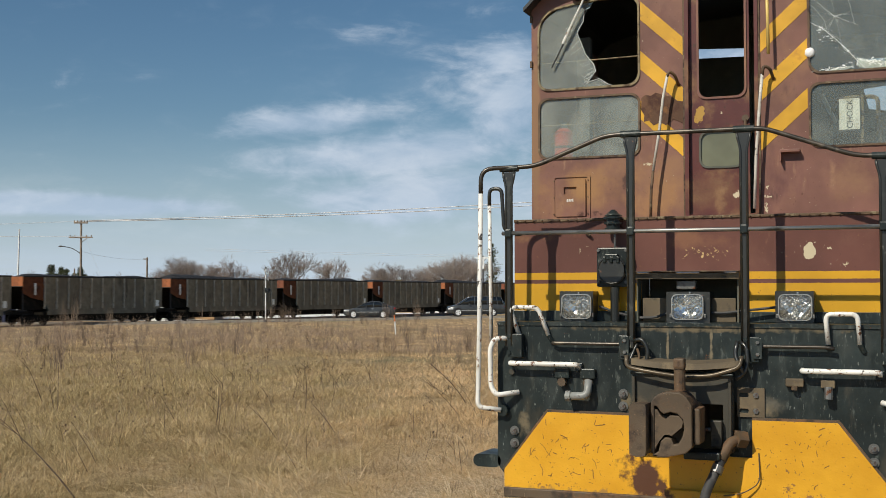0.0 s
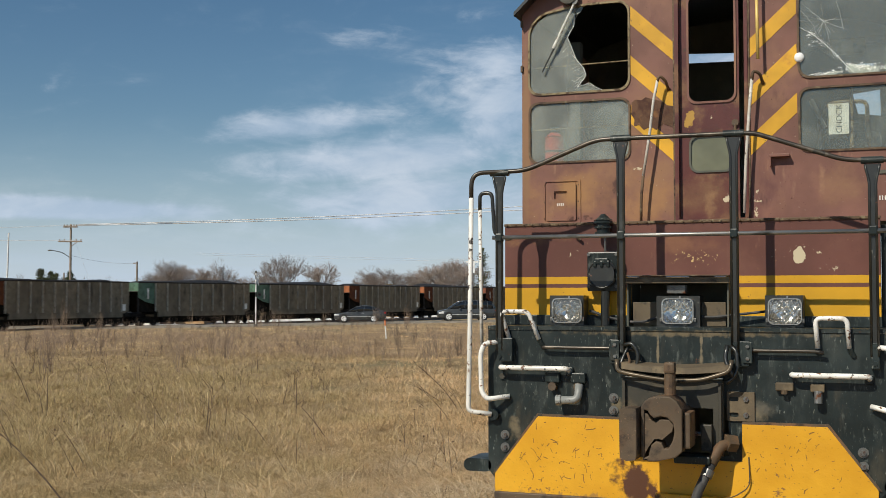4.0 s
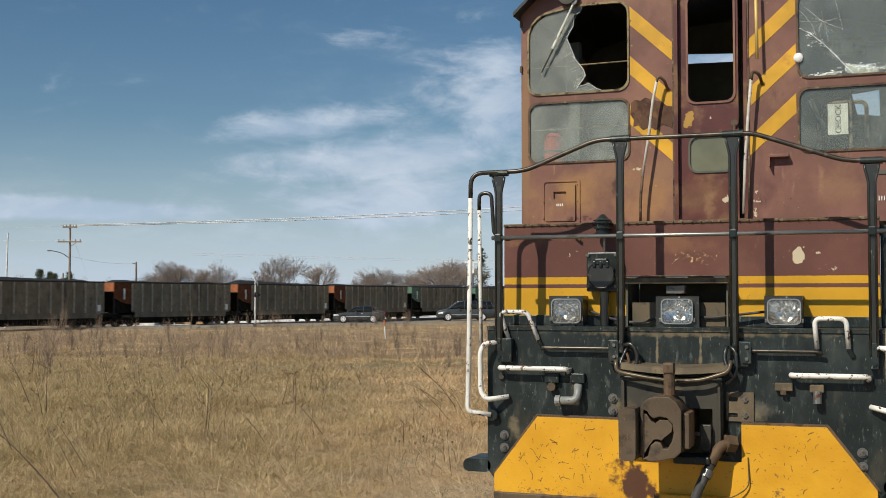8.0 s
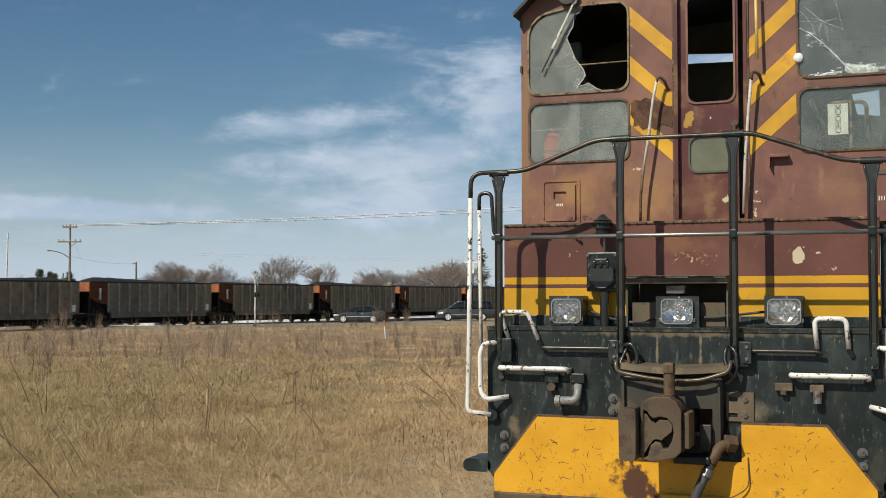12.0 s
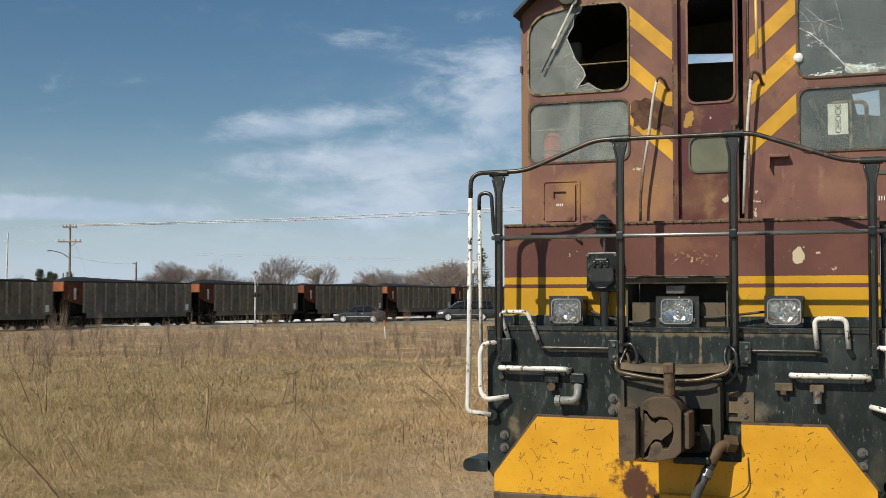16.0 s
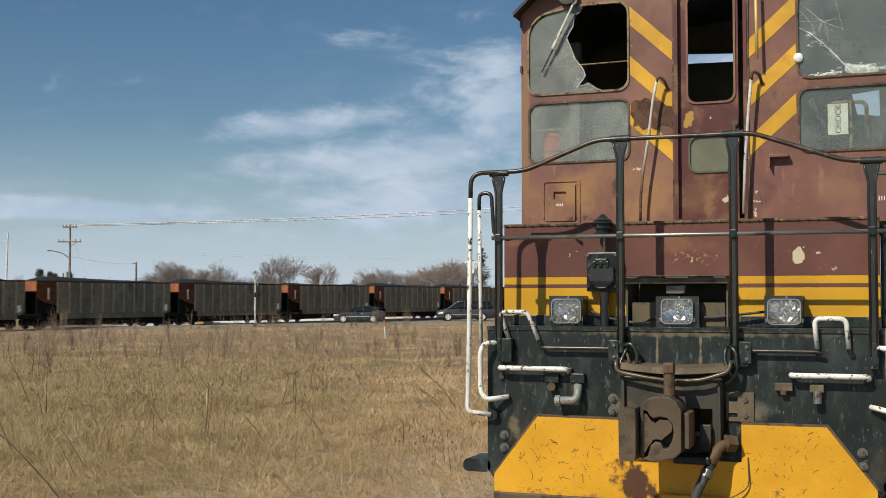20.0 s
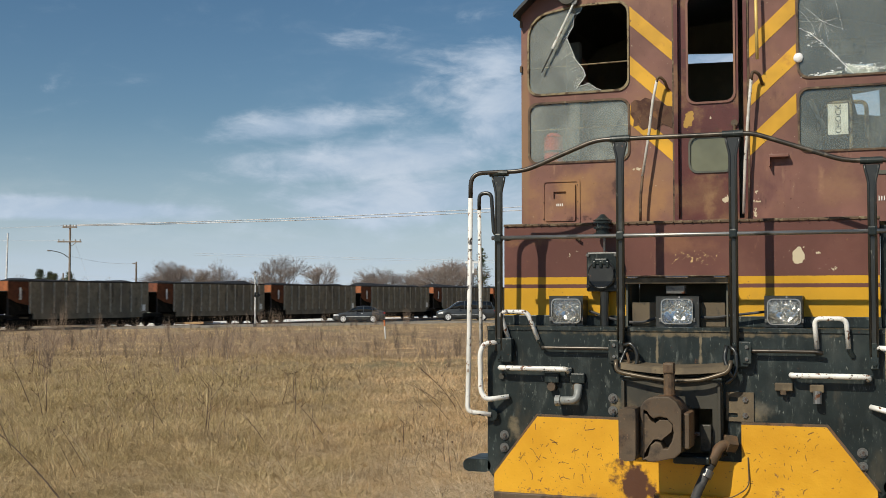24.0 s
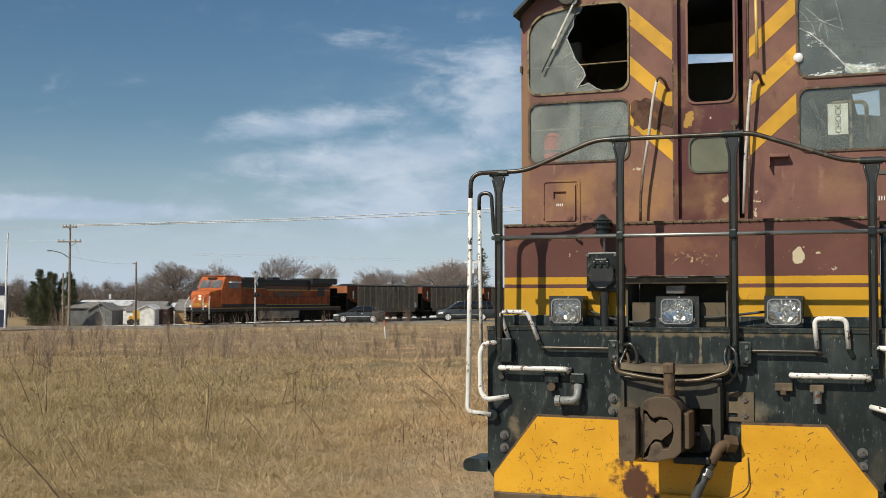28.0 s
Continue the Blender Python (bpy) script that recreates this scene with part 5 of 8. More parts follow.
def cab_things():
    ex = thing("fire_extinguisher", "red fire extinguisher standing behind the cab window", "fire extinguisher", in_cab(-1.27, CF + 0.16, 3.08))
    part("cylinder", tube(bmesh.new(), [(0, 0, 0), (0, 0, 0.02), (0, 0, 0.22), (0, 0, 0.27)], 0.085, 18), M_red, ex, smooth=False)
    part("shoulder", T([(0, 0, 0.272), (0, 0, 0.31)], 0.085, 18, 0.045), M_red, ex)
    part("valve", T([(0, 0, 0.31), (0, 0, 0.36)], 0.045, 12), M_chrome, ex, "pale metal valve head")
    part("band", T([(0, 0, 0.13), (0, 0, 0.15)], 0.088, 18), M_ink, ex)
    shelf = thing("shelf", "narrow grey shelf under the cab window", "shelf", in_cab(0, 0, 0))
    part("board", B(-1.48, -0.5, CF + 0.06, CF + 0.40, 3.04, 3.08), M_grey_in, shelf)
    for x in (-1.46, -0.52):
        part("bracket", B(x - 0.01, x + 0.01, CF + 0.06, CF + 0.38, 2.55, 3.04), M_grey_in, shelf)
    stand = thing("control_stand", "grey control stand with a round gauge face", "control stand", in_cab(0, 0, 0))
    part("cabinet", B(-1.15, -0.62, 1.75, 2.3, 2.55, 3.6, 0.03), M_grey_in, stand)
    part("gauge", D(-0.88, 1.70, 3.52, 0.2, 0.05, seg=24), M_grey_in, stand)
    part("riser", B(-1.25, -1.12, 1.5, 1.6, 2.55, 4.3, 0.01), M_grey_in, stand)
    seat = thing("cab_seat", "dark padded cab seat on a pedestal", "seat", in_cab(1.25, 1.9, 2.55))
    part("cushion", B(-0.26, 0.26, -0.25, 0.25, 0.45, 0.57, 0.04), M_ink, seat)
    part("backrest", B(-0.26, 0.26, 0.2, 0.32, 0.55, 0.86, 0.06), M_ink, seat)
    part("pedestal", T([(0, 0, 0), (0, 0, 0.45)], 0.07, 12), M_steel, seat)
    frm = thing("pipe_frame", "bent steel pipe frame behind the window", "pipe frame", in_cab(0, 0, 0))
    part("bar", T(bent([(1.02, 1.35, 2.55), (1.02, 1.35, 3.45), (1.10, 1.35, 3.56), (1.40, 1.35, 3.56), (1.42, 1.35, 2.55)], 0.06), 0.018, 8), M_seal, frm)
    part("brace", T([(0.95, 1.35, 3.60), (1.06, 1.35, 3.35)], 0.02, 8), M_card, frm)
    card = thing("sign", "white card with black letters hung behind the window", "sign", in_cab(0, 0, 0))
    part("card", B(1.105, 1.265, CF + 0.055, CF + 0.06, 3.245, 3.50), M_card, card)
    cu = bpy.data.curves.new("letters", "FONT")
    cu.body, cu.size, cu.extrude, cu.align_x, cu.align_y = "CHOCK", 0.066, 0.0005, "CENTER", "CENTER"
    cu.materials.append(M_ink)
    tx = new("letters", cu)
    tx.parent = card
    tx.matrix_basis = pose(1.190, CF + 0.052, 3.372) @ Euler((radians(90), radians(-90), 0)).to_matrix().to_4x4()
    tx["label"] = "black stencil letters"
    part("hanger", T([(1.28, CF + 0.1, 2.7), (1.285, CF + 0.1, 3.63)], 0.014, 6), M_seal, card)
    # white sheet added where the cracked pane shows bright glare
    sheet_ = thing("paper_sheet", "white sheet added for glare behind the cracked windscreen", "paper", in_cab(0, 0, 0))
    part("fold", P([(1.262, 3.752), (1.505, 3.725), (1.505, 3.785), (1.255, 3.822)], CF + 0.055, CF + 0.060), M_card, sheet_)
    part("flap", P([(1.000, 3.722), (1.17, 3.745), (1.235, 3.775), (1.10, 3.765)], CF + 0.065, CF + 0.069), M_card, sheet_)
    visor = thing("sun_visor", "pale sun visor inside the cab roof", "visor", in_cab(0, 0, 0))
    part("panel", B(1.08, 1.40, 1.5, 1.53, 4.0, 4.14, 0.03), M_seal, visor)
    part("rod", T([(0.9, 1.52, 4.09), (1.76, 1.52, 4.09)], 0.012, 6), M_steel, visor)


cab_things()

# ---- coal train ----
M_alu = material("dusty_aluminium_car_side", (0.215, 0.186, 0.134), [((0.15, 0.13, 0.098), 0.5, 0.42, 0.66, (1, 1, 0.5)), ((0.22, 0.195, 0.15), 1.2, 0.54, 0.70, (1, 1, 0.25)), ((0.09, 0.078, 0.06), 0.9, 0.58, 0.70, (1, 1, 0.4))], rough=0.75, metal=0.0, spec=0.2, bump=((8.0, 0.1),))
M_rib = material("aluminium_rib", (0.38, 0.35, 0.29), [((0.13, 0.115, 0.09), 2.0, 0.5, 0.7)], rough=0.7, spec=0.2)
M_orange_end = material("orange_car_end", (0.34, 0.115, 0.042), [((0.22, 0.08, 0.035), 1.5, 0.5, 0.7), (RUST_D, 5.0, 0.62, 0.75)], rough=0.6)
M_green_end = material("green_car_end", (0.09, 0.17, 0.115), [((0.04, 0.08, 0.06), 1.5, 0.5, 0.7), (RUST_D, 5.0, 0.66, 0.78)], rough=0.6)
M_red_end = material("brown_car_end", (0.20, 0.065, 0.032), [((0.10, 0.045, 0.03), 1.5, 0.5, 0.7)], rough=0.6)
M_coal = material("coal", (0.018, 0.018, 0.019), [((0.035, 0.034, 0.034), 6.0, 0.5, 0.7)], rough=0.7, bump=((6.0, 1.0), (25.0, 0.6)))
M_under = material("grimy_underframe", (0.026, 0.023, 0.021), [((0.06, 0.045, 0.035), 3.0, 0.55, 0.7)], rough=0.8)
# mottled copy of the end orange, darkened for the shaded car side
M_end_shaded = material("weathered_shaded_orange_end", (0.13, 0.045, 0.02), [((0.06, 0.028, 0.016), 0.9, 0.45, 0.66), ((0.22, 0.07, 0.025), 1.6, 0.54, 0.72)], rough=0.8, spec=0.2)
# near-black steel; also carries the shade under slopes and frames in its colour
M_black_shade = material("black_steel_and_shade", (0.012, 0.011, 0.009), [((0.028, 0.022, 0.017), 3.0, 0.5, 0.7)], rough=0.95, spec=0.1)
M_wheel = material("wheel_steel", (0.03, 0.024, 0.02), [((0.07, 0.06, 0.05), 4.0, 0.55, 0.7)], rough=0.55, metal=0.5)
M_plate = material("white_plate", (0.72, 0.72, 0.68), rough=0.6)
R0, R1 = -1.18, 13.87
LEVEL = 3.83


def coal_car(end_mat, ribs, seed, heap):
    """One loaded hopper: y runs along the track, x to the field side, z from the rail."""
    rnd = random.Random(seed)
    car = thing("coal_car", "loaded grey aluminium coal car with painted ends" if end_mat is not M_green_end else "loaded grey coal car with green painted ends", "coal car", group="coal cars of the train")
    hw = 1.55
    prof = [(R0, LEVEL), (R0, 2.75), (R0 + 2.1, 1.15), (R1 - 2.1, 1.15), (R1, 2.75), (R1, LEVEL)]

    def side_plate(pts, x0, x1):
        bm = bmesh.new()
        a = [bm.verts.new((x0, y, z)) for y, z in pts]
        b = [bm.verts.new((x1, y, z)) for y, z in pts]
        bm.faces.new(a)
        bm.faces.new(b[::-1])
        for i in range(len(pts)):
            j = (i + 1) % len(pts)
            bm.faces.new((a[i], b[i], b[j], a[j]))
        return bm

    mid = [(R0 + 2.0, LEVEL), (R0 + 2.0, 1.95), (R0 + 2.5, 1.15), (R1 - 0.7, 1.15), (R1 - 0.7, LEVEL)]
    tail = [(R0, LEVEL), (R0, 2.55), (R0 + 0.9, 2.15), (R0 + 2.0, 1.95), (R0 + 2.0, LEVEL)]
    nose_ = [(R1 - 0.7, LEVEL), (R1 - 0.7, 1.15), (R1, 1.35), (R1, LEVEL)]
    for sx in (1, -1):
        part("side", side_plate(mid, sx * (hw - 0.04), sx * hw), M_alu, car, "dull grey aluminium side")
        part("side_end", side_plate(tail, sx * (hw - 0.04), sx * hw), M_end_shaded if end_mat is not M_green_end else end_mat, car)
        part("side_end", side_plate(nose_, sx * (hw - 0.04), sx * hw), M_alu, car)
        part("top_chord", B(sx * hw - 0.06, sx * hw + 0.06, R0, R1, LEVEL - 0.02, LEVEL + 0.09), M_under, car)
        part("bottom_sill", B(sx * hw - 0.05, sx * hw + 0.05, R0 + 2.4, R1 - 0.75, 0.84, 1.16), M_alu, car)
        if ribs:
            rib = None
            for k in range(ribs):
                y = R0 + 2.05 + (R1 - R0 - 3.0) * k / (ribs - 1)
                if rib is None:
                    rib = part("rib", B(-0.06, 0.06, -0.05, 0.05, 1.3, LEVEL - 0.03), M_rib, car)
                    rib.matrix_basis = pose(sx * (hw + 0.062), y, 0)
                else:
                    again(rib, "rib", car, sx * (hw + 0.062), y, 0)
        part("mark", B(sx * hw - 0.01 if sx > 0 else -hw - 0.012, sx * hw + 0.012 if sx > 0 else -hw + 0.01, -0.10, 0.10, 2.40, 3.35), M_plate, car, "white reflective strip")
        part("number_plate", B(sx * hw - 0.02, sx * hw + 0.02, R1 - 0.75, R1 - 0.40, 1.40, 1.95), M_plate, car, "small white end plate")
    for y0, y1, s in ((R0, R0 + 0.06, 1), (R1 - 0.06, R1, -1)):
        part("end", B(-hw + 0.05, hw - 0.05, y0, y1, 3.10, LEVEL + 0.02), end_mat, car)
        for k in range(1):
            part("end_rib", B(-hw + 0.05, hw - 0.05, y0 - 0.05 if s > 0 else y1, y0 if s > 0 else y1 + 0.05, 3.04 + 0.5 * k, 3.10 + 0.5 * k), M_under, car)
    for ya, yb in ((R0 + 0.06, R0 + 2.3), (R1 - 0.06, R1 - 2.3)):
        slope = bmesh.new()
        lo = [slope.verts.new((x, y, z)) for x, y, z in ((-1.5, ya, 3.10), (1.5, ya, 3.10), (1.5, yb, 1.15), (-1.5, yb, 1.15))]
        hi = [slope.verts.new((v.co.x, v.co.y, v.co.z + 0.06)) for v in lo]
        slope.faces.new(lo)
        slope.faces.new(hi[::-1])
        for i in range(4):
            slope.faces.new((lo[i], hi[i], hi[(i + 1) % 4], lo[(i + 1) % 4]))
        part("slope_sheet", slope, M_black_shade, car)
    part("hopper_floor", B(-1.45, 1.45, R0 + 2.1, R1 - 2.1, 0.75, 1.14), M_black_shade, car)
    for k in range(4):
        yb = R0 + 3.2 + k * (R1 - R0 - 6.4) / 4
        bay = bmesh.new()
        a = [bay.verts.new((sx * 1.30, y, 0.80)) for sx, y in ((-1, yb), (1, yb), (1, yb + 2.25), (-1, yb + 2.25))]
        b = [bay.verts.new((sx * 1.05, y, 0.30)) for sx, y in ((-1, yb + 0.2), (1, yb + 0.2), (1, yb + 2.05), (-1, yb + 2.05))]
        bay.faces.new(a)
        bay.faces.new(b[::-1])
        for i in range(4):
            bay.faces.new((a[i], b[i], b[(i + 1) % 4], a[(i + 1) % 4]))
        part("discharge_bay", bay, M_black_shade, car, "black bottom discharge bay")
    # black plates added to fill in the shade below each slope sheet
    for ya, yb, za in ((R0 + 0.1, R0 + 2.2, 2.5), (R1 - 0.1, R1 - 2.2, 2.6)):
        for sx in (-1, 1):
            x = sx * 1.36
            bk = bmesh.new()
            q = [(ya, 1.24), (ya, za), (yb, 1.98 if ya < 0 else 1.24)] + ([(yb, 1.24)] if ya < 0 else [])
            va = [bk.verts.new((x, y, z)) for y, z in q]
            vb = [bk.verts.new((x - sx * 0.03, y, z)) for y, z in q]
            bk.faces.new(va)
            bk.faces.new(vb[::-1])
            for i in range(len(q)):
                j = (i + 1) % len(q)
                bk.faces.new((va[i], vb[i], vb[j], va[j]))
            part("end_gusset", bk, M_black_shade, car, "black plate added for shade under the slope")
    part("centre_sill", B(-0.3, 0.3, R0 - 0.3, R1 + 0.3, 0.85, 1.12), M_under, car)
    for y in (R0, R1 - 0.5):
        part("end_platform", B(-1.45, 1.45, y, y + 0.5, 1.12, 1.22), M_under, car)
        for sx in (-1, 1):
            part("corner_post", B(sx * 1.4 - 0.06, sx * 1.4 + 0.06, y + 0.05 if y < 0 else y + 0.35, y + 0.15 if y < 0 else y + 0.45, 1.22, 2.76), M_under, car)
    for yc in (R0 + 1.75, R1 - 1.75):
        tr = part("truck", B(-1.12, -0.98, yc - 1.3, yc + 1.3, 0.28, 0.82, 0.10), M_black_shade, car)
        part("truck_frame", B(0.98, 1.12, yc - 1.3, yc + 1.3, 0.28, 0.82, 0.10), M_black_shade, tr)
        part("bolster", B(-0.95, 0.95, yc - 0.4, yc + 0.4, 0.25, 0.84), M_black_shade, tr)
        for dy in (-0.89, 0.89):
            ws = bmesh.new()
            for sx in (-0.80, 0.68):
                disc(ws, sx, yc + dy, 0.457, 0.457, 0.12, "x", 20)
            tube(ws, [(-0.7, yc + dy, 0.457), (0.7, yc + dy, 0.457)], 0.08, 8)
            part("wheelset", ws, M_wheel, tr)
    # heaped load
    nx, ny = 8, 40
    bm = bmesh.new()
    rows = []
    for j in range(ny + 1):
        t = j / ny
        y = R0 + 0.08 + (R1 - R0 - 0.16) * t
        crown = min(1.0, min(t, 1 - t) * 9) ** 0.7
        rows.append([])
        for i in range(nx + 1):
            u = i / nx * 2 - 1
            z = LEVEL - 0.12 + heap * crown * (1 - abs(u) ** 2.2) * (0.85 + 0.2 * math.sin(5 * t + seed)) + rnd.uniform(-0.03, 0.03)
            rows[-1].append(bm.verts.new((u * 1.48, y, z)))
    for a, b in zip(rows, rows[1:]):
        for i in range(nx):
            bm.faces.new((a[i], a[i + 1], b[i + 1], b[i]))
    part("coal_load", bm, M_coal, car, "heaped black coal")
    return car


kinds = [coal_car(M_orange_end, 11, 1, 0.55), coal_car(M_orange_end, 11, 2, 0.42), coal_car(M_red_end, 11, 3, 0.50), coal_car(M_green_end, 9, 4, 0.48)]
FIRST, LAST = -11, 12
RIBBED = {-11: 1, -10: 2, -9: 1, -6: 1, -3: 2, -1: 1, 1: 1, 3: 1, 4: 3, 5: 3, 6: 1, 8: 2, 9: 1, 11: 2}
train = []
used = set()
for n in range(FIRST, LAST + 1):
    k = RIBBED.get(n, 0)
    if k in used:
        c = copy_thing(kinds[k], pose(0, 0, 0))
    else:
        used.add(k)
        c = kinds[k]
    train.append((n, c))

# engine orange darkened for the shaded hood side, with random blotches
M_hood_shaded = material("shaded_orange_hood", (0.31, 0.080, 0.027), [((0.20, 0.055, 0.022), 0.7, 0.46, 0.70, (1, 1, 1.6)), ((0.07, 0.032, 0.02), 1.6, 0.55, 0.76, (1, 1, 0.4))], rough=0.6, spec=0.2)
M_tank = material("dusty_tank_grey", (0.27, 0.25, 0.20), [((0.07, 0.065, 0.055), 1.0, 0.5, 0.7)], rough=0.9)
# grey base stands in for the sky mirrored in the windscreen
M_wind = material("sky_grey_windscreen", (0.13, 0.13, 0.135), [((0.22, 0.21, 0.2), 2.0, 0.5, 0.7)], rough=0.25)
M_or = material("orange_engine_paint", (0.50, 0.130, 0.036), [((0.36, 0.085, 0.026), 0.8, 0.48, 0.70), ((0.16, 0.06, 0.03), 3.0, 0.60, 0.74, (1, 1, 0.3))], rough=0.5, spec=0.25)
M_eng_black = material("black_engine_paint", (0.015, 0.014, 0.013), [((0.035, 0.03, 0.024), 2.0, 0.5, 0.7)], rough=0.55)
M_yel = material("yellow_engine_paint", (0.42, 0.25, 0.05), [((0.2, 0.10, 0.03), 3.0, 0.5, 0.7)], rough=0.45)
M_logo = material("dark_lettering_paint", (0.10, 0.04, 0.02), rough=0.5)


def road_engine():
    """The pushing engine: its cab end looks back along the track (towards -y)."""
    e = thing("freight_locomotive", "orange and black diesel locomotive pushing the coal train", "locomotive")
    y0, y1 = -22.7, -0.4
    part("underframe", B(-1.5, 1.5, y0 + 0.75, y1 - 0.2, 1.22, 1.62, 0.02), M_eng_black, e)
    part("air_tank", T([(1.1, y0 + 7.2, 0.95), (1.1, y0 + 8.1, 0.95)], 0.25, 12), M_under, e)
    # dark box and block added to fill in the shade below the frame
    part("battery_box", B(-1.45, 1.45, y0 + 14.65, y0 + 15.4, 0.6, 1.21, 0.03), M_black_shade, e)
    part("side_skirt", B(-1.25, 1.25, y0 + 1.4, y1 - 0.6, 0.14, 1.21), M_black_shade, e)
    part("rear_plate", B(-1.2, 1.2, y1 - 0.55, y1 - 0.45, 1.3, 3.6), M_black_shade, e, "black rear end plate")
    part("frame_stripe", B(1.501, 1.512, y0 + 0.6, y1 - 0.5, 1.50, 1.57), M_yel, e, "yellow sill stripe")
    part("frame_stripe", B(-1.512, -1.501, y0 + 0.6, y1 - 0.5, 1.45, 1.58), M_yel, e)
    # nose and cab
    nose_ = bmesh.new()
    prof = [(y0 + 1.0, 1.62), (y0 + 1.0, 2.85), (y0 + 1.25, 3.15), (y0 + 2.35, 3.35), (y0 + 2.35, 1.62)]
    a = [nose_.verts.new((-1.15 if (y < y0 + 2) else -1.45, y, z)) for y, z in prof]
    b = [nose_.verts.new((1.15 if (y < y0 + 2) else 1.45, y, z)) for y, z in prof]
    nose_.faces.new(a)
    nose_.faces.new(b[::-1])
    for i in range(5):
        nose_.faces.new((a[i], b[i], b[(i + 1) % 5], a[(i + 1) % 5]))
    part("nose", nose_, M_or, e, "orange sloped nose")
    cabp = [(y0 + 2.36, 1.62), (y0 + 2.36, 3.36), (y0 + 2.75, 4.30), (y0 + 3.0, 4.55), (y0 + 5.2, 4.60), (y0 + 5.2, 1.62)]
    cb = bmesh.new()
    a = [cb.verts.new((-1.5, y, z)) for y, z in cabp]
    b = [cb.verts.new((1.5, y, z)) for y, z in cabp]
    cb.faces.new(a)
    cb.faces.new(b[::-1])
    for i in range(6):
        cb.faces.new((a[i], b[i], b[(i + 1) % 6], a[(i + 1) % 6]))
    part("cab", cb, M_or, e, "orange wide-nose cab")
    part("cab_roof", B(-1.35, 1.35, y0 + 3.0, y0 + 5.3, 4.61, 4.70, 0.02), M_or, e)
    for x0, x1 in ((-1.30, -0.08), (0.08, 1.30)):
        ws = bmesh.new()
        q = [(x0, y0 + 2.37, 3.52), (x1, y0 + 2.37, 3.52), (x1, y0 + 2.66, 4.22), (x0, y0 + 2.66, 4.22)]
        ws.faces.new([ws.verts.new((x, y - 0.03, z)) for x, y, z in q])
        r = bmesh.ops.extrude_face_region(ws, geom=list(ws.faces))
        for v in r["geom"]:
            if isinstance(v, bmesh.types.BMVert):
                v.co.y += 0.03
        part("windscreen", ws, M_wind, e, "slanted windscreen greyed for its sky reflection")
    for sx in (1, -1):
        part("awning", B(min(sx * 1.50, sx * 1.85), max(sx * 1.50, sx * 1.85), y0 + 3.35, y0 + 4.85, 3.98, 4.12), M_plate, e, "white window awning")
        for ya, yb in ((y0 + 3.4, y0 + 4.05), (y0 + 4.12, y0 + 4.8)):
            part("side_window", B(sx * 1.502 - 0.012, sx * 1.502 + 0.012, ya, yb, 3.45, 4.15), M_carglass, e, "dark cab side window")
    part("number_box", B(-0.5, 0.5, y0 + 2.62, y0 + 2.9, 4.33, 4.52, 0.02), M_eng_black, e)
    part("headlight", D(0.0, y0 + 0.95, 2.44, 0.12, 0.05, seg=14), M_lens_glow, e, "lit white headlight")
    part("headlight", D(0.0, y0 + 0.95, 2.71, 0.12, 0.05, seg=14), M_lens_glow, e, "lit white headlight")
    for sx in (-0.95, 0.95):
        part("ditch_light", D(sx, y0 + 0.68, 1.75, 0.07, 0.06, seg=12), M_lens_glow, e, "small white ditch light")
    # nose doors, coupler and steps
    part("nose_stripe", B(-1.1, 1.1, y0 + 0.985, y0 + 0.998, 1.80, 2.02), M_yel, e)
    part("nose_emblem", D(0, y0 + 0.985, 2.25, 0.22, 0.012, seg=20), M_yel, e)
    part("pilot", P([(-1.5, 0.25), (1.5, 0.25), (1.5, 1.22), (-1.5, 1.22)], y0 + 0.75, y0 + 0.87), M_black_shade, e)
    part("coupler", B(-0.2, 0.2, y0 + 0.1, y0 + 0.75, 0.75, 1.05, 0.05), M_black_shade, e)
    for sx in (-1, 1):
        for k in range(4):
            part("step", B(sx * 1.28 - 0.22, sx * 1.28 + 0.22, y0 + 0.45, y0 + 0.74, 0.35 + 0.3 * k, 0.40 + 0.3 * k), M_black_shade, e)
        part("step_rail", T(bent([(sx * 1.5, y0 + 0.6, 0.5), (sx * 1.5, y0 + 0.6, 2.0), (sx * 1.25, y0 + 0.95, 2.7)], 0.2), 0.032, 8), M_plate, e, "white corner handrail")
        part("step_rail", T(bent([(sx * 0.75, y0 + 0.6, 1.4), (sx * 0.75, y0 + 0.6, 2.0), (sx * 0.5, y0 + 0.92, 2.6)], 0.2), 0.032, 8), M_plate, e, "white corner handrail")
    # engine hood in sections
    part("hood", B(-1.05, 1.05, y0 + 5.25, y1 - 1.6, 1.62, 3.75, 0.03), M_hood_shaded, e, "orange engine hood")
    part("hood_roof", B(-1.12, 1.12, y0 + 5.25, y1 - 1.3, 3.76, 4.42, 0.08), M_eng_black, e, "black hood roof")
    part("inverter_cabinet", B(1.051, 1.42, y0 + 5.25, y0 + 9.2, 1.62, 3.42, 0.03), M_hood_shaded, e)
    part("cabinet_band", B(1.052, 1.30, y0 + 5.26, y0 + 9.19, 3.44, 4.2, 0.03), M_eng_black, e, "black band over the cabinet")
    part("yellow_line", B(1.302, 1.312, y0 + 5.4, y0 + 9.1, 3.46, 3.54), M_yel, e)
    part("black_skirt", B(1.422, 1.435, y0 + 5.3, y0 + 9.15, 1.64, 1.92), M_eng_black, e)
    part("cab_skirt", B(1.502, 1.512, y0 + 2.4, y0 + 5.18, 1.64, 1.92), M_eng_black, e)
    part("cab_door", B(1.502, 1.512, y0 + 4.3, y0 + 4.9, 2.0, 3.3), M_or, e)
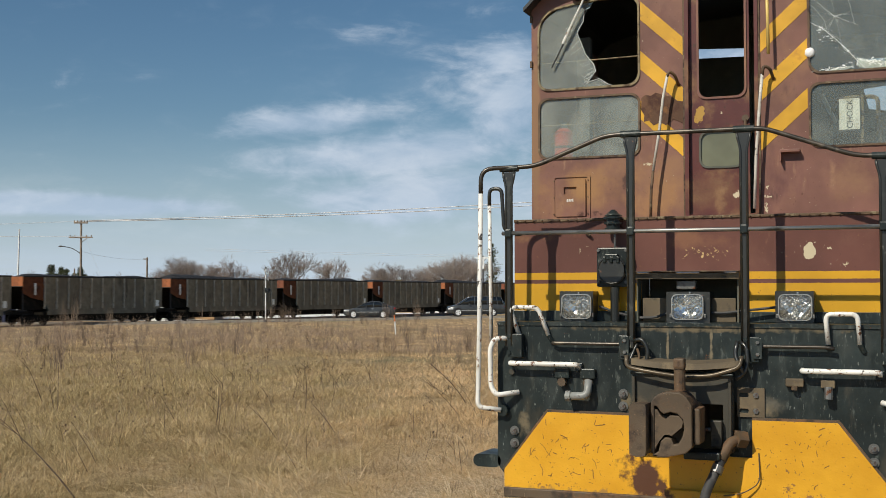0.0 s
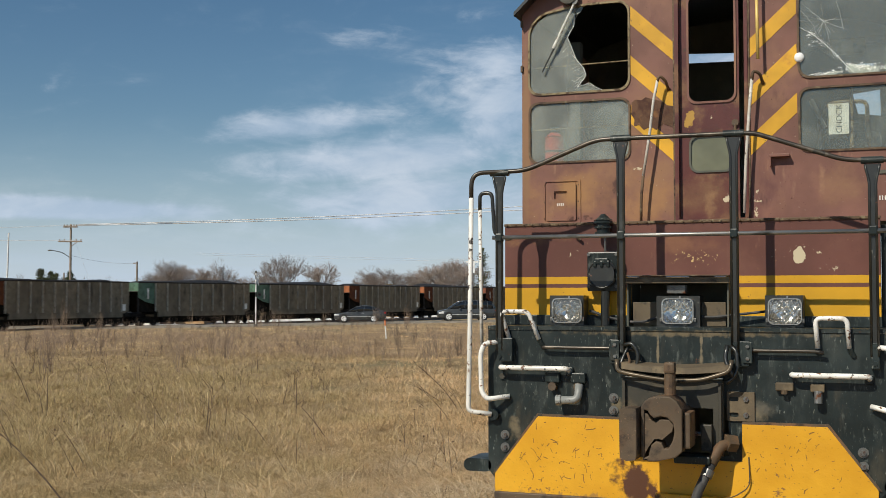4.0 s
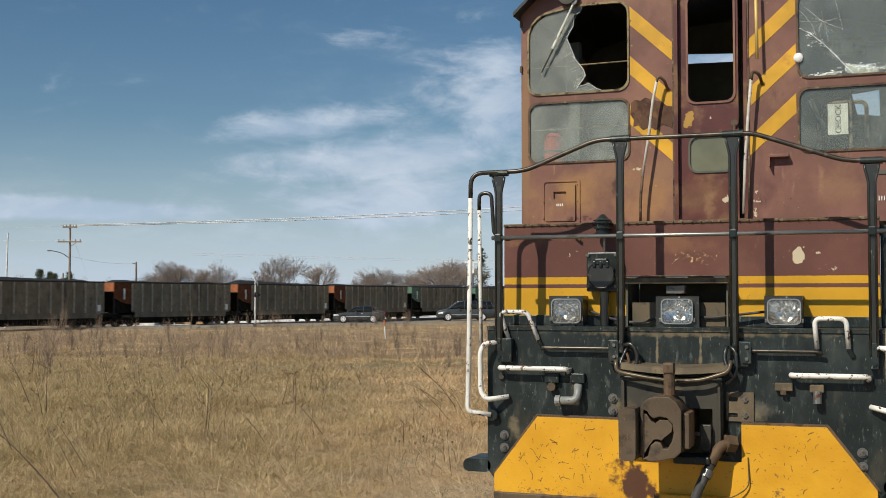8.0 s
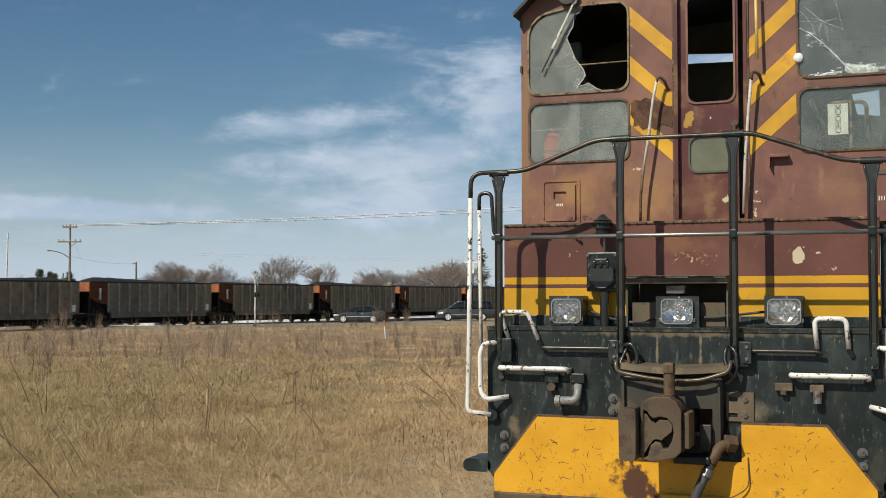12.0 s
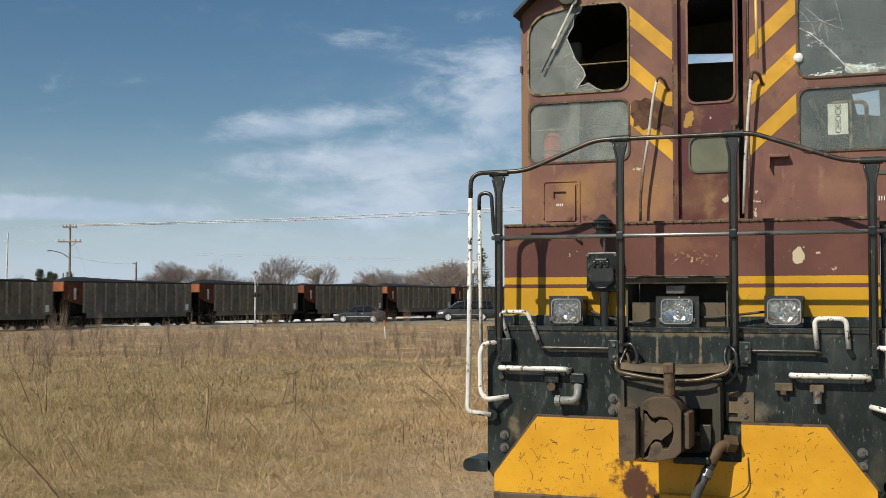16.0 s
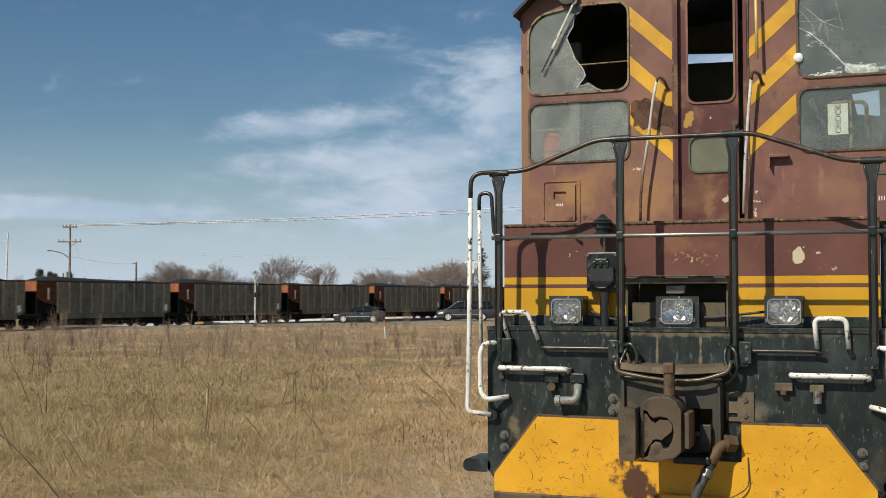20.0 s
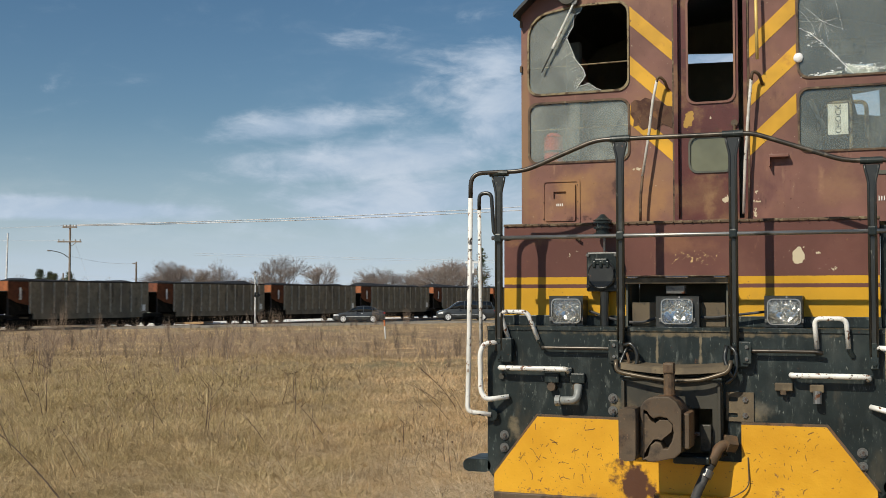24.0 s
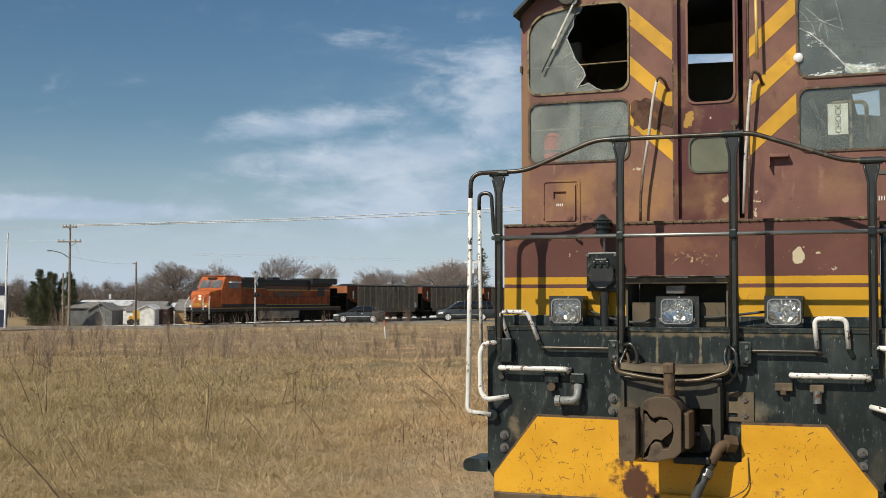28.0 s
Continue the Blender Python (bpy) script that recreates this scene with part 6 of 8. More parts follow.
    part("hood_stripe", B(1.052, 1.07, y0 + 9.3, y1 - 1.8, 3.42, 3.70), M_logo, e, "dark stripe with lettering shapes")
    part("hood_line", B(1.052, 1.072, y0 + 9.3, y1 - 1.8, 3.28, 3.40), M_yel, e)
    part("lettering", B(1.052, 1.075, y0 + 11.0, y0 + 15.5, 2.60, 3.15), M_logo, e, "dark lettering block")
    part("lower_stripe", B(1.052, 1.07, y0 + 9.3, y1 - 1.8, 1.80, 1.88), M_yel, e)
    part("lower_band", B(1.052, 1.066, y0 + 9.3, y1 - 1.8, 1.63, 1.79), M_eng_black, e)
    for k in range(9):
        part("hood_door", B(1.055, 1.085, y0 + 9.4 + k * 1.0, y0 + 10.25 + k * 1.0, 1.95, 2.5, 0.01), M_hood_shaded, e)
    part("radiator", B(-1.5, 1.5, y1 - 5.4, y1 - 0.9, 4.0, 4.62, 0.05), M_eng_black, e, "black overhanging radiator wing")
    part("radiator_grille", B(1.052, 1.09, y1 - 3.9, y1 - 2.7, 2.7, 3.6), M_eng_black, e, "black radiator grille")
    part("radiator_strut", T([(1.2, y1 - 5.3, 4.0), (1.1, y1 - 5.6, 3.3)], 0.06, 6), M_eng_black, e)
    part("exhaust", B(-0.4, 0.4, y0 + 11.5, y0 + 12.7, 4.42, 4.66, 0.03), M_eng_black, e)
    part("dynamic_brake", B(-1.25, 1.25, y0 + 6.0, y0 + 9.0, 4.2, 4.58, 0.06), M_eng_black, e)
    part("horn", T([(0.3, y0 + 10.2, 4.42), (0.3, y0 + 10.2, 4.7)], 0.08, 8), M_eng_black, e)
    part("fuel_tank", P([(-1.35, 0.45), (1.35, 0.45), (1.48, 0.9), (1.48, 1.21), (-1.48, 1.21), (-1.48, 0.9)], y0 + 8.2, y0 + 14.6), M_tank, e, "dusty grey fuel tank")
    for yc in (y0 + 4.6, y1 - 4.4):
        tr = part("truck", B(0.98, 1.22, yc - 2.7, yc + 2.7, 0.30, 1.10, 0.10), M_black_shade, e)
        part("truck_frame", B(-1.15, -0.98, yc - 2.5, yc + 2.5, 0.55, 0.98, 0.08), M_under, tr)
        for dy in (-1.9, 0, 1.9):
            ws = bmesh.new()
            for sx in (-0.80, 0.68):
                disc(ws, sx, yc + dy, 0.54, 0.54, 0.12, "x", 22)
            tube(ws, [(-0.7, yc + dy, 0.54), (0.7, yc + dy, 0.54)], 0.1, 8)
            part("wheelset", ws, M_wheel, tr)
    # walkway rail
    for k in range(12):
        y = y0 + 6.0 + k * 1.25
        part("rail_post", T([(1.5, y, 1.62), (1.5, y, 2.7)], 0.016, 6), M_eng_black, e)
    part("walkway_rail", T([(1.5, y0 + 5.4, 2.7), (1.5, y1 - 0.5, 2.7)], 0.016, 6), M_eng_black, e)
    return e


def glow(name, colour, strength):
    m = bpy.data.materials.new(name)
    m.use_nodes = True
    g = Nodes(m.node_tree)
    p = g.n("ShaderNodeBsdfPrincipled", {"Base Color": c4(colour), "Roughness": 0.2, "Emission Color": c4(colour), "Emission Strength": strength})
    g.n("ShaderNodeOutputMaterial", {0: p})
    return m


M_lens_glow = glow("lit_lamp", (1.0, 0.95, 0.85), 0.7)
engine = road_engine()

# ---- waiting cars ----
M_sedan = material("dark_grey_car_paint", (0.085, 0.090, 0.092), rough=0.15, metal=0.35, spec=0.6)
M_van = material("grey_van_paint", (0.075, 0.080, 0.082), rough=0.24, metal=0.3)
M_tyre = material("tyre_rubber", (0.02, 0.02, 0.02), rough=0.8)
M_rim = material("alloy_rim", (0.92, 0.92, 0.91), rough=0.25, metal=0.2)
M_clear = material("headlamp_plastic", (0.92, 0.92, 0.92), rough=0.1, metal=0.3)
M_tail = material("red_lamp_plastic", (0.35, 0.02, 0.02), rough=0.2)


def loft(sections, mat, name, parent, label="", smooth=True):
    """A skin over cross-sections, each a list of points."""
    bm = bmesh.new()
    rings = [[bm.verts.new(p) for p in s] for s in sections]
    n = len(rings[0])
    for a, b in zip(rings, rings[1:]):
        for i in range(n):
            bm.faces.new((a[i], a[(i + 1) % n], b[(i + 1) % n], b[i]))
    bm.faces.new(rings[0][::-1])
    bm.faces.new(rings[-1])
    return part(name, bm, mat, parent, label, smooth)


def road_car(name, label, m, paint, body, roof, glass_line, length, width, wheelbase, front, wheel_r):
    """body: (x, low, belt) stations from nose (x=0) to tail; roof: (x, z) line of the glasshouse. x runs backwards from the nose."""
    c = thing(name, label, "car", m)
    hw = width / 2
    secs = []
    for x, lo, hi, w in body:
        k = hw * w
        secs.append([(x, -k * 0.92, lo), (x, -k, lo + 0.12), (x, -k, lo + (hi - lo) * 0.6), (x, -k * 0.93, hi - 0.02), (x, -k * 0.80, hi), (x, k * 0.80, hi), (x, k * 0.93, hi - 0.02), (x, k, lo + (hi - lo) * 0.6), (x, k, lo + 0.12), (x, k * 0.92, lo)])
    loft(secs, paint, "body", c)
    # glasshouse: dark glass with painted roof and pillars
    gs = []
    for x, lo, hi, w in roof:
        kb, kt = hw * 0.90 * w, hw * 0.74 * w
        gs.append([(x, -kb, lo), (x, -kt, hi - 0.05), (x, -kt * 0.9, hi), (x, kt * 0.9, hi), (x, kt, hi - 0.05), (x, kb, lo)])
    loft(gs, M_carglass, "glasshouse", c, "dark tinted windows")
    top = [r for r in roof if r[2] > glass_line]
    rs = []
    for x, lo, hi, w in top:
        kt = hw * 0.74 * w
        rs.append([(x, -kt - 0.012, hi - 0.07), (x, -kt * 0.9, hi + 0.012), (x, kt * 0.9, hi + 0.012), (x, kt + 0.012, hi - 0.07), (x, kt * 0.8, hi - 0.05), (x, -kt * 0.8, hi - 0.05)])
    loft(rs, paint, "roof_panel", c)
    lo = roof[0][1]
    for sy in (-1, 1):
        for (xa, za), (xb, zb) in front:
            part("pillar", T([(xa, sy * hw * 0.885, za), (xb, sy * hw * 0.735, zb)], 0.035, 6), paint, c)
        part("mirror", D(roof[1][0] + 0.15, sy * (hw + 0.02), lo + 0.05, 0.08, 0.08 * sy, "y", 10), paint, c)
        part("sill", B(0.9, length - 0.9, sy * hw - 0.02, sy * hw + 0.012, 0.24, 0.30), M_tyre, c)
        part("trim", B(0.95, length - 0.95, sy * hw - 0.01, sy * hw + 0.018, 0.52, 0.55), M_rim, c)
        xf = front_axle = 0.92
        for x in (xf, xf + wheelbase):
            arch = part("wheel_arch", D(x, sy * (hw - 0.24), wheel_r + 0.01, wheel_r + 0.055, sy * 0.247, "y", 24), M_tyre, c)
            w = part("wheel", D(x, sy * (hw - 0.20), wheel_r, wheel_r, sy * 0.22, "y", 24), M_tyre, c)
            part("rim", D(x, sy * (hw + 0.02), wheel_r, wheel_r * 0.70, sy * 0.012, "y", 20), M_rim, w, "silver alloy rim")
            for k in range(5):
                a = radians(36 + 72 * k)
                part("rim_gap", D(x + math.cos(a) * wheel_r * 0.42, sy * (hw + 0.031), wheel_r + math.sin(a) * wheel_r * 0.42, wheel_r * 0.12, sy * 0.006, "y", 8), M_tyre, w)
        part("headlamp", B(0.03, 0.50, sy * hw * 0.84 - 0.15, sy * hw * 0.84 + 0.15, 0.585, 0.735, 0.05), M_clear, c, "clear headlamp")
        part("tail_lamp", B(length - 0.16, length - 0.01, sy * hw * 0.80 - 0.12, sy * hw * 0.80 + 0.12, 0.75, 0.92, 0.03), M_tail, c, "red tail lamp")
        part("door_handle", B(length * 0.53, length * 0.57, sy * hw - 0.01, sy * hw + 0.03, 0.80, 0.825), M_rim, c)
    part("bumper_grille", B(-0.012, 0.06, -0.5, 0.5, 0.42, 0.56, 0.01), M_tyre, c)
    return c


def cars():
    s = out(-9.55, 101.2)
    z = road_z(-7.4) - 0.01
    road_car("sedan", "dark grey four-door sedan waiting at the crossing", pose(s.x, s.y, z, 0, 0, YAW + 3.5), M_sedan,
             [(0.0, 0.35, 0.62, 0.80), (0.12, 0.24, 0.72, 0.92), (0.6, 0.22, 0.80, 0.99), (1.35, 0.22, 0.92, 1.0), (2.4, 0.22, 0.95, 1.0), (3.6, 0.22, 0.98, 1.0), (4.3, 0.26, 1.02, 0.97), (4.72, 0.34, 0.98, 0.86), (4.80, 0.42, 0.80, 0.80)],
             [(1.25, 0.90, 0.92, 0.9), (1.95, 0.92, 1.33, 1.0), (2.5, 0.93, 1.45, 1.0), (3.2, 0.94, 1.45, 1.0), (3.75, 0.96, 1.32, 0.98), (4.35, 0.98, 1.04, 0.9)], 1.3,
             4.8, 1.82, 2.75, [((1.25, 0.92), (2.15, 1.40)), ((2.75, 0.94), (2.80, 1.43)), ((4.25, 1.0), (3.55, 1.38)), ((3.65, 0.97), (3.55, 1.38))], 0.335)
    v = out(-0.55, 102.9)
    z = road_z(1.5) - 0.01
    road_car("minivan", "grey minivan waiting behind the sedan", pose(v.x, v.y, z, 0, 0, YAW + 5.0), M_van,
             [(0.0, 0.36, 0.72, 0.80), (0.12, 0.25, 0.86, 0.92), (0.7, 0.23, 0.98, 0.99), (1.1, 0.23, 1.04, 1.0), (2.6, 0.23, 1.05, 1.0), (4.3, 0.25, 1.06, 1.0), (4.95, 0.30, 1.06, 0.97), (5.12, 0.40, 1.0, 0.93)],
             [(0.85, 1.0, 1.03, 0.9), (1.75, 1.03, 1.60, 1.0), (2.3, 1.04, 1.74, 1.0), (3.6, 1.04, 1.76, 1.0), (4.7, 1.05, 1.70, 1.0), (5.08, 1.05, 1.12, 0.97)], 1.55,
             5.12, 1.98, 3.05, [((0.95, 1.03), (2.0, 1.68)), ((2.35, 1.04), (2.4, 1.72)), ((3.5, 1.04), (3.5, 1.72)), ((4.95, 1.06), (4.75, 1.66)), ((4.4, 1.06), (4.35, 1.70))], 0.345)


cars()
for o_ in [o for o in scene.objects if o.name == "sedan"]:
    o_.scale = (0.94, 0.97, 1.0)

# ---- poles, wires, crossing mast ----
M_pole = material("weathered_timber_pole", (0.28, 0.225, 0.175), [((0.18, 0.14, 0.105), 3.0, 0.5, 0.7, (4, 4, 0.4)), ((0.28, 0.24, 0.19), 9.0, 0.55, 0.7, (4, 4, 0.4))], rough=0.85, bump=((20.0, 0.4),))
M_whitepost = material("white_post_paint", (0.78, 0.78, 0.76), [((0.5, 0.48, 0.44), 5.0, 0.55, 0.75)], rough=0.5)
M_wire = material("bare_wire", (0.80, 0.80, 0.80), rough=0.4)
M_sigblack = material("signal_black", (0.02, 0.02, 0.02), rough=0.5)
M_orange_tip = material("orange_tip_paint", (0.75, 0.20, 0.05), rough=0.6)


def poles():
    p = on(-33.2, 103.0, -0.1)
    u = thing("utility_pole", "tall wooden utility pole with crossarms and a street light", "utility pole", pose(p.x, p.y, p.z, 0, 0, YAW))
    top = 9.22
    part("pole", T([(0, 0, 0), (0.0, 0, top)], 0.125, 12, 0.085), M_pole, u)
    for z, half in ((8.98, 0.62), (7.68, 1.05)):
        arm = part("crossarm", B(-half, half, -0.18, -0.06, z - 0.06, z + 0.06), M_pole, u)
        for k in (-0.9, -0.5, 0.5, 0.9):
            part("insulator", T([(k * half, -0.12, z + 0.06), (k * half, -0.12, z + 0.22)], 0.045, 8), M_pole, arm)
    part("brace", T([(0.6, -0.12, 7.62), (0.0, -0.12, 7.2)], 0.03, 6), M_pole, u)
    lamp = part("lamp_arm", T(bent([(0, 0, 6.2), (-0.6, -0.3, 6.7), (-1.45, -0.6, 6.87)], 0.4), 0.035, 8), M_steel, u, "curved steel lamp arm")
    part("lamp_head", loft_head(), M_steel, lamp, "grey cobra-head lamp")
    q = on(-28.6, 108.0, 0.2)
    s = thing("utility_pole", "shorter weathered wooden service pole", "utility pole", pose(q.x, q.y, q.z, 0, 0, YAW))
    part("pole", T([(0, 0, -0.5), (0, 0, 5.75)], 0.11, 12, 0.08), M_pole, s)
    part("bracket", B(-0.35, 0.05, -0.05, 0.05, 5.55, 5.65), M_pole, s)
    # white flagpole
    f = on(-36.62, 97.0, 0.0)
    w = thing("white_pole", "slim white metal pole by the track", "pole", pose(f.x, f.y, f.z, 0, 1.0, YAW))
    part("shaft", T([(0, 0, -0.2), (0, 0, 7.9)], 0.10, 12, 0.06), M_whitepost, w)
    part("cap", T([(0, 0, 7.9), (0, 0, 8.0)], 0.07, 10), M_whitepost, w)
    # crossing mast
    m = on(-15.55, 96.0, 0.0)
    c = thing("crossing_mast", "slim white railway crossing mast with signs", "crossing signal", pose(m.x, m.y, m.z, 0, 0, YAW + 80))
    part("mast", T([(0, 0, 0), (0, 0, 4.45)], 0.055, 10), M_whitepost, c)
    part("base", T([(0, 0, 0), (0, 0, 0.25)], 0.16, 10), M_steel, c)
    for a in (38, -38):
        bm = B(-0.6, 0.6, -0.09, -0.06 if a > 0 else -0.064, -0.11, 0.11)
        ob = part("crossbuck", bm, M_whitepost, c)
        ob.matrix_basis = pose(0, -0.0 if a > 0 else -0.035, 3.85, 0, a, 0)
    arm = part("light_arm", T([(-0.4, -0.1, 2.65), (0.4, -0.1, 2.65)], 0.03, 8), M_steel, c)
    for x in (-0.38, 0.38):
        part("light_disc", D(x, -0.16, 2.65, 0.22, 0.03, seg=20), M_sigblack, arm, "black round signal disc")
        part("light_visor", D(x, -0.3, 2.65, 0.09, 0.14, seg=14), M_sigblack, arm)
    part("bell", T([(0, 0, 4.45), (0, 0, 4.6)], 0.09, 12), M_steel, c)
    # stake in the field
    k = on(-2.75, 55.5, 0.0)
    st = thing("marker_stake", "thin white marker stake with orange top", "marker stake", pose(k.x, k.y, k.z, 0, -4, YAW))
    part("rod", T([(0, 0, -0.1), (0, 0, 0.62)], 0.032, 8), M_whitepost, st)
    part("tip", T([(0, 0, 0.62), (0, 0, 0.90)], 0.034, 8), M_orange_tip, st, "orange painted top")
    return u


def loft_head():
    bm = bmesh.new()
    bmesh.ops.create_uvsphere(bm, u_segments=12, v_segments=8, radius=1.0, matrix=Matrix.Translation((-1.6, -0.65, 6.87)) @ Matrix.Diagonal((0.22, 0.12, 0.07, 1)))
    return bm


poles()


def wire(a, b, sag, r, label="bare overhead power line"):
    a, b = Vector(a), Vector(b)
    pts = []
    for i in range(25):
        t = i / 24
        p = a.lerp(b, t)
        p.z -= sag * 4 * t * (1 - t)
        pts.append(p)
    o = part("power_line", T(pts, r, 5), M_wire, None)
    tagged(o, label, "power line", "overhead lines")


def wires():
    top = on(-33.2, 103.0, -0.1)
    for k, dz in ((-0.62, 9.10), (0.62, 9.20)):
        a = top + Vector((k * CY, k * SY, dz))
        wire(a, out(19.0 + k, 122.0 + 2 * k, 12.35 if k > 0 else 11.65), 0.35, 0.042)
        wire(a, out(-75 + k, 92.0, 7.6), 0.5, 0.009)
    for k in (-0.85, 0.85):
        a = top + Vector((k * CY, k * SY, 7.78))
        wire(a, out(-80 + k, 94.0, 8.2), 0.5, 0.012)
    q = on(-28.6, 108.0, 0.2)
    wire(top + Vector((0, 0, 6.45)), q + Vector((0, 0, 5.6)), 0.25, 0.010, "drooping dark service wire between poles")
    wire(top + Vector((0, 0, 8.7)), on(-30.3, 104.5), 0.0, 0.007, "steel guy wire staying the pole")
    # far line behind the trees
    for k in (0.0, 0.35):
        wire(out(-45, 210, 9.6 + k), out(70, 240, 8.6 + k), 0.4, 0.02)


wires()


# ---- sheds beyond the track ----
M_shed_dark = material("dark_grey_siding", (0.15, 0.155, 0.155), [((0.20, 0.205, 0.20), 1.5, 0.5, 0.7)], rough=0.8)
M_shed_white = material("white_siding", (0.62, 0.61, 0.57), [((0.45, 0.44, 0.41), 1.2, 0.5, 0.75)], rough=0.8)
M_shed_tan = material("tan_siding", (0.38, 0.24, 0.12), [((0.28, 0.18, 0.10), 1.2, 0.5, 0.75)], rough=0.8)
M_roof_light = material("pale_metal_roof", (0.68, 0.68, 0.67), [((0.36, 0.36, 0.36), 0.8, 0.5, 0.7)], rough=0.6)
M_roof_grey = material("grey_shingle_roof", (0.22, 0.205, 0.19), [((0.29, 0.275, 0.255), 2.0, 0.5, 0.7)], rough=0.9)
M_brown = material("brown_door_paint", (0.10, 0.055, 0.04), rough=0.7)
M_navy = material("navy_board_paint", (0.02, 0.025, 0.06), rough=0.5)
M_yel_machine = material("yellow_machine_paint", (0.62, 0.33, 0.04), [((0.2, 0.1, 0.03), 3.0, 0.6, 0.75)], rough=0.5)


def shed(side, ahead, width, depth, wall, rise, wall_mat, roof_mat, label, gable=False, turn=0.0, doors=()):
    """A gabled building; gable: its gable end faces the field."""
    p = on(side, ahead)
    s = thing("shed", label, "shed", pose(p.x, p.y, -0.92, 0, 0, YAW + turn), group="sheds beyond the track")
    hw, hd = width / 2, depth / 2
    body = bmesh.new()
    if gable:
        prism(body, [(-hw, -0.3), (hw, -0.3), (hw, wall), (0, wall + rise), (-hw, wall)], -hd, hd)
    else:
        a = [(-hd, -0.3), (hd, -0.3), (hd, wall), (0, wall + rise), (-hd, wall)]
        va = [body.verts.new((-hw, y, z)) for y, z in a]
        vb = [body.verts.new((hw, y, z)) for y, z in a]
        body.faces.new(va)
        body.faces.new(vb[::-1])
        for i in range(5):
            body.faces.new((va[i], vb[i], vb[(i + 1) % 5], va[(i + 1) % 5]))
    part("wall", body, wall_mat, s)
    o, t = 0.18, 0.09
    for sg in (-1, 1):
        bm = bmesh.new()
        if gable:
            k = rise / hw
            q = [(sg * (hw + o), wall - k * o + 0.03), (0, wall + rise + 0.03), (0, wall + rise + 0.03 + t), (sg * (hw + o), wall - k * o + 0.03 + t)]
            prism(bm, q, -hd - o, hd + o)
        else:
            k = rise / hd
            q = [(sg * (hd + o), wall - k * o + 0.03), (0, wall + rise + 0.03), (0, wall + rise + 0.03 + t), (sg * (hd + o), wall - k * o + 0.03 + t)]
            va = [bm.verts.new((-hw - o, y, z)) for y, z in q]
            vb = [bm.verts.new((hw + o, y, z)) for y, z in q]
            bm.faces.new(va)
            bm.faces.new(vb[::-1])
            for i in range(4):
                bm.faces.new((va[i], vb[i], vb[(i + 1) % 4], va[(i + 1) % 4]))
        part("roof", bm, roof_mat, s)
    for x0, x1, z1, mt in doors:
        part("door", B(x0, x1, -hd - 0.03, -hd + 0.01, 0.02, z1), mt, s)
    return s


def far_sheds():
    k = 120 / 2050

    def at(px):
        return (px - 784) * k
    shed(at(156), 128, 5.6, 5, 1.95, 0.5, M_shed_white, M_roof_light, "long white outbuilding with pale metal roof")
    shed(at(163), 119, 3.2, 4, 1.75, 0.5, M_shed_dark, M_roof_grey, "dark grey storage shed")
    shed(at(199), 118, 2.3, 4, 1.55, 0.65, M_shed_dark, M_roof_grey, "dark grey gabled shed with double doors", gable=True, doors=((-0.5, -0.02, 1.3, M_roof_grey), (0.02, 0.5, 1.3, M_roof_grey)))
    shed(at(236), 127, 3.8, 5, 1.45, 0.85, M_shed_white, M_roof_grey, "white open-fronted garage with grey roof", doors=((-1.0, 1.2, 1.3, M_brown),))
    shed(at(272), 119, 1.5, 3, 1.65, 0.35, M_shed_white, M_roof_light, "white garden shed with gable end", gable=True, doors=((-0.6, 0.6, 1.35, M_shed_white),))
    shed(at(291), 121, 0.8, 3, 1.6, 0.2, M_brown, M_roof_grey, "narrow brown timber lean-to shed")
    shed(at(300), 129, 3.0, 5, 1.6, 0.55, M_shed_white, M_roof_light, "white garage with pale roof")
    shed(at(330), 124, 3.0, 5, 1.5, 1.0, M_shed_tan, M_roof_grey, "tan barn with steep grey roof")
    p = on(at(249), 118)
    m = thing("yellow_machine", "small yellow construction machine by the sheds", "machine", pose(p.x, p.y, -0.92, 0, 0, YAW + 20))
    part("body", B(-0.6, 0.6, -0.5, 0.5, 0.35, 0.95, 0.08), M_yel_machine, m)
    part("cabin", B(-0.2, 0.5, -0.4, 0.4, 0.95, 1.5, 0.05), M_yel_machine, m)
    for x in (-0.42, 0.42):
        part("wheel", D(x, -0.62, 0.33, 0.33, 0.2, "y", 16), M_tyre, m)
        part("wheel", D(x, 0.42, 0.33, 0.33, 0.2, "y", 16), M_tyre, m)
    # a house roof and chimney that rise just over the passing cars
    h = shed(-7.9, 168, 6.0, 6, 2.4, 1.6, M_shed_tan, M_roof_grey, "low tan house with a chimney behind the train")
    part("chimney", B(-0.42, 0.42, -0.3, 0.3, 3.6, 4.75), M_seal, h, "pale brick chimney")
    g_ = on((195.5 - 784) * 128 / 2050, 128)
    v = thing("yard_lamp", "small white yard lamp on a thin post", "lamp post", pose(g_.x, g_.y, g_.z, 0, 0, YAW))
    part("post", T([(0, 0, -0.1), (0, 0, 2.7)], 0.05, 8), M_pole, v)
    part("lantern", T([(0, 0, 2.7), (0, 0, 2.8), (0, 0, 3.15), (0, 0, 3.2)], 0.12, 10), M_whitepost, v, "white lantern")
    g_ = on((112 - 784) * 110 / 2050, 110)
    v = thing("service_post", "slim pale service post with meter boxes", "post", pose(g_.x, g_.y, g_.z, 0, 0, YAW))
    part("post", T([(0, 0, -0.1), (0, 0, 5.0)], 0.07, 8), M_pole, v)
    for z in (2.1, 2.9, 3.6):
        part("meter_box", B(-0.11, 0.11, -0.20, -0.071, z - 0.12, z + 0.12, 0.02), M_grey_pipe, v)
    g_ = on((837 - 784) * 176 / 2050, 176)
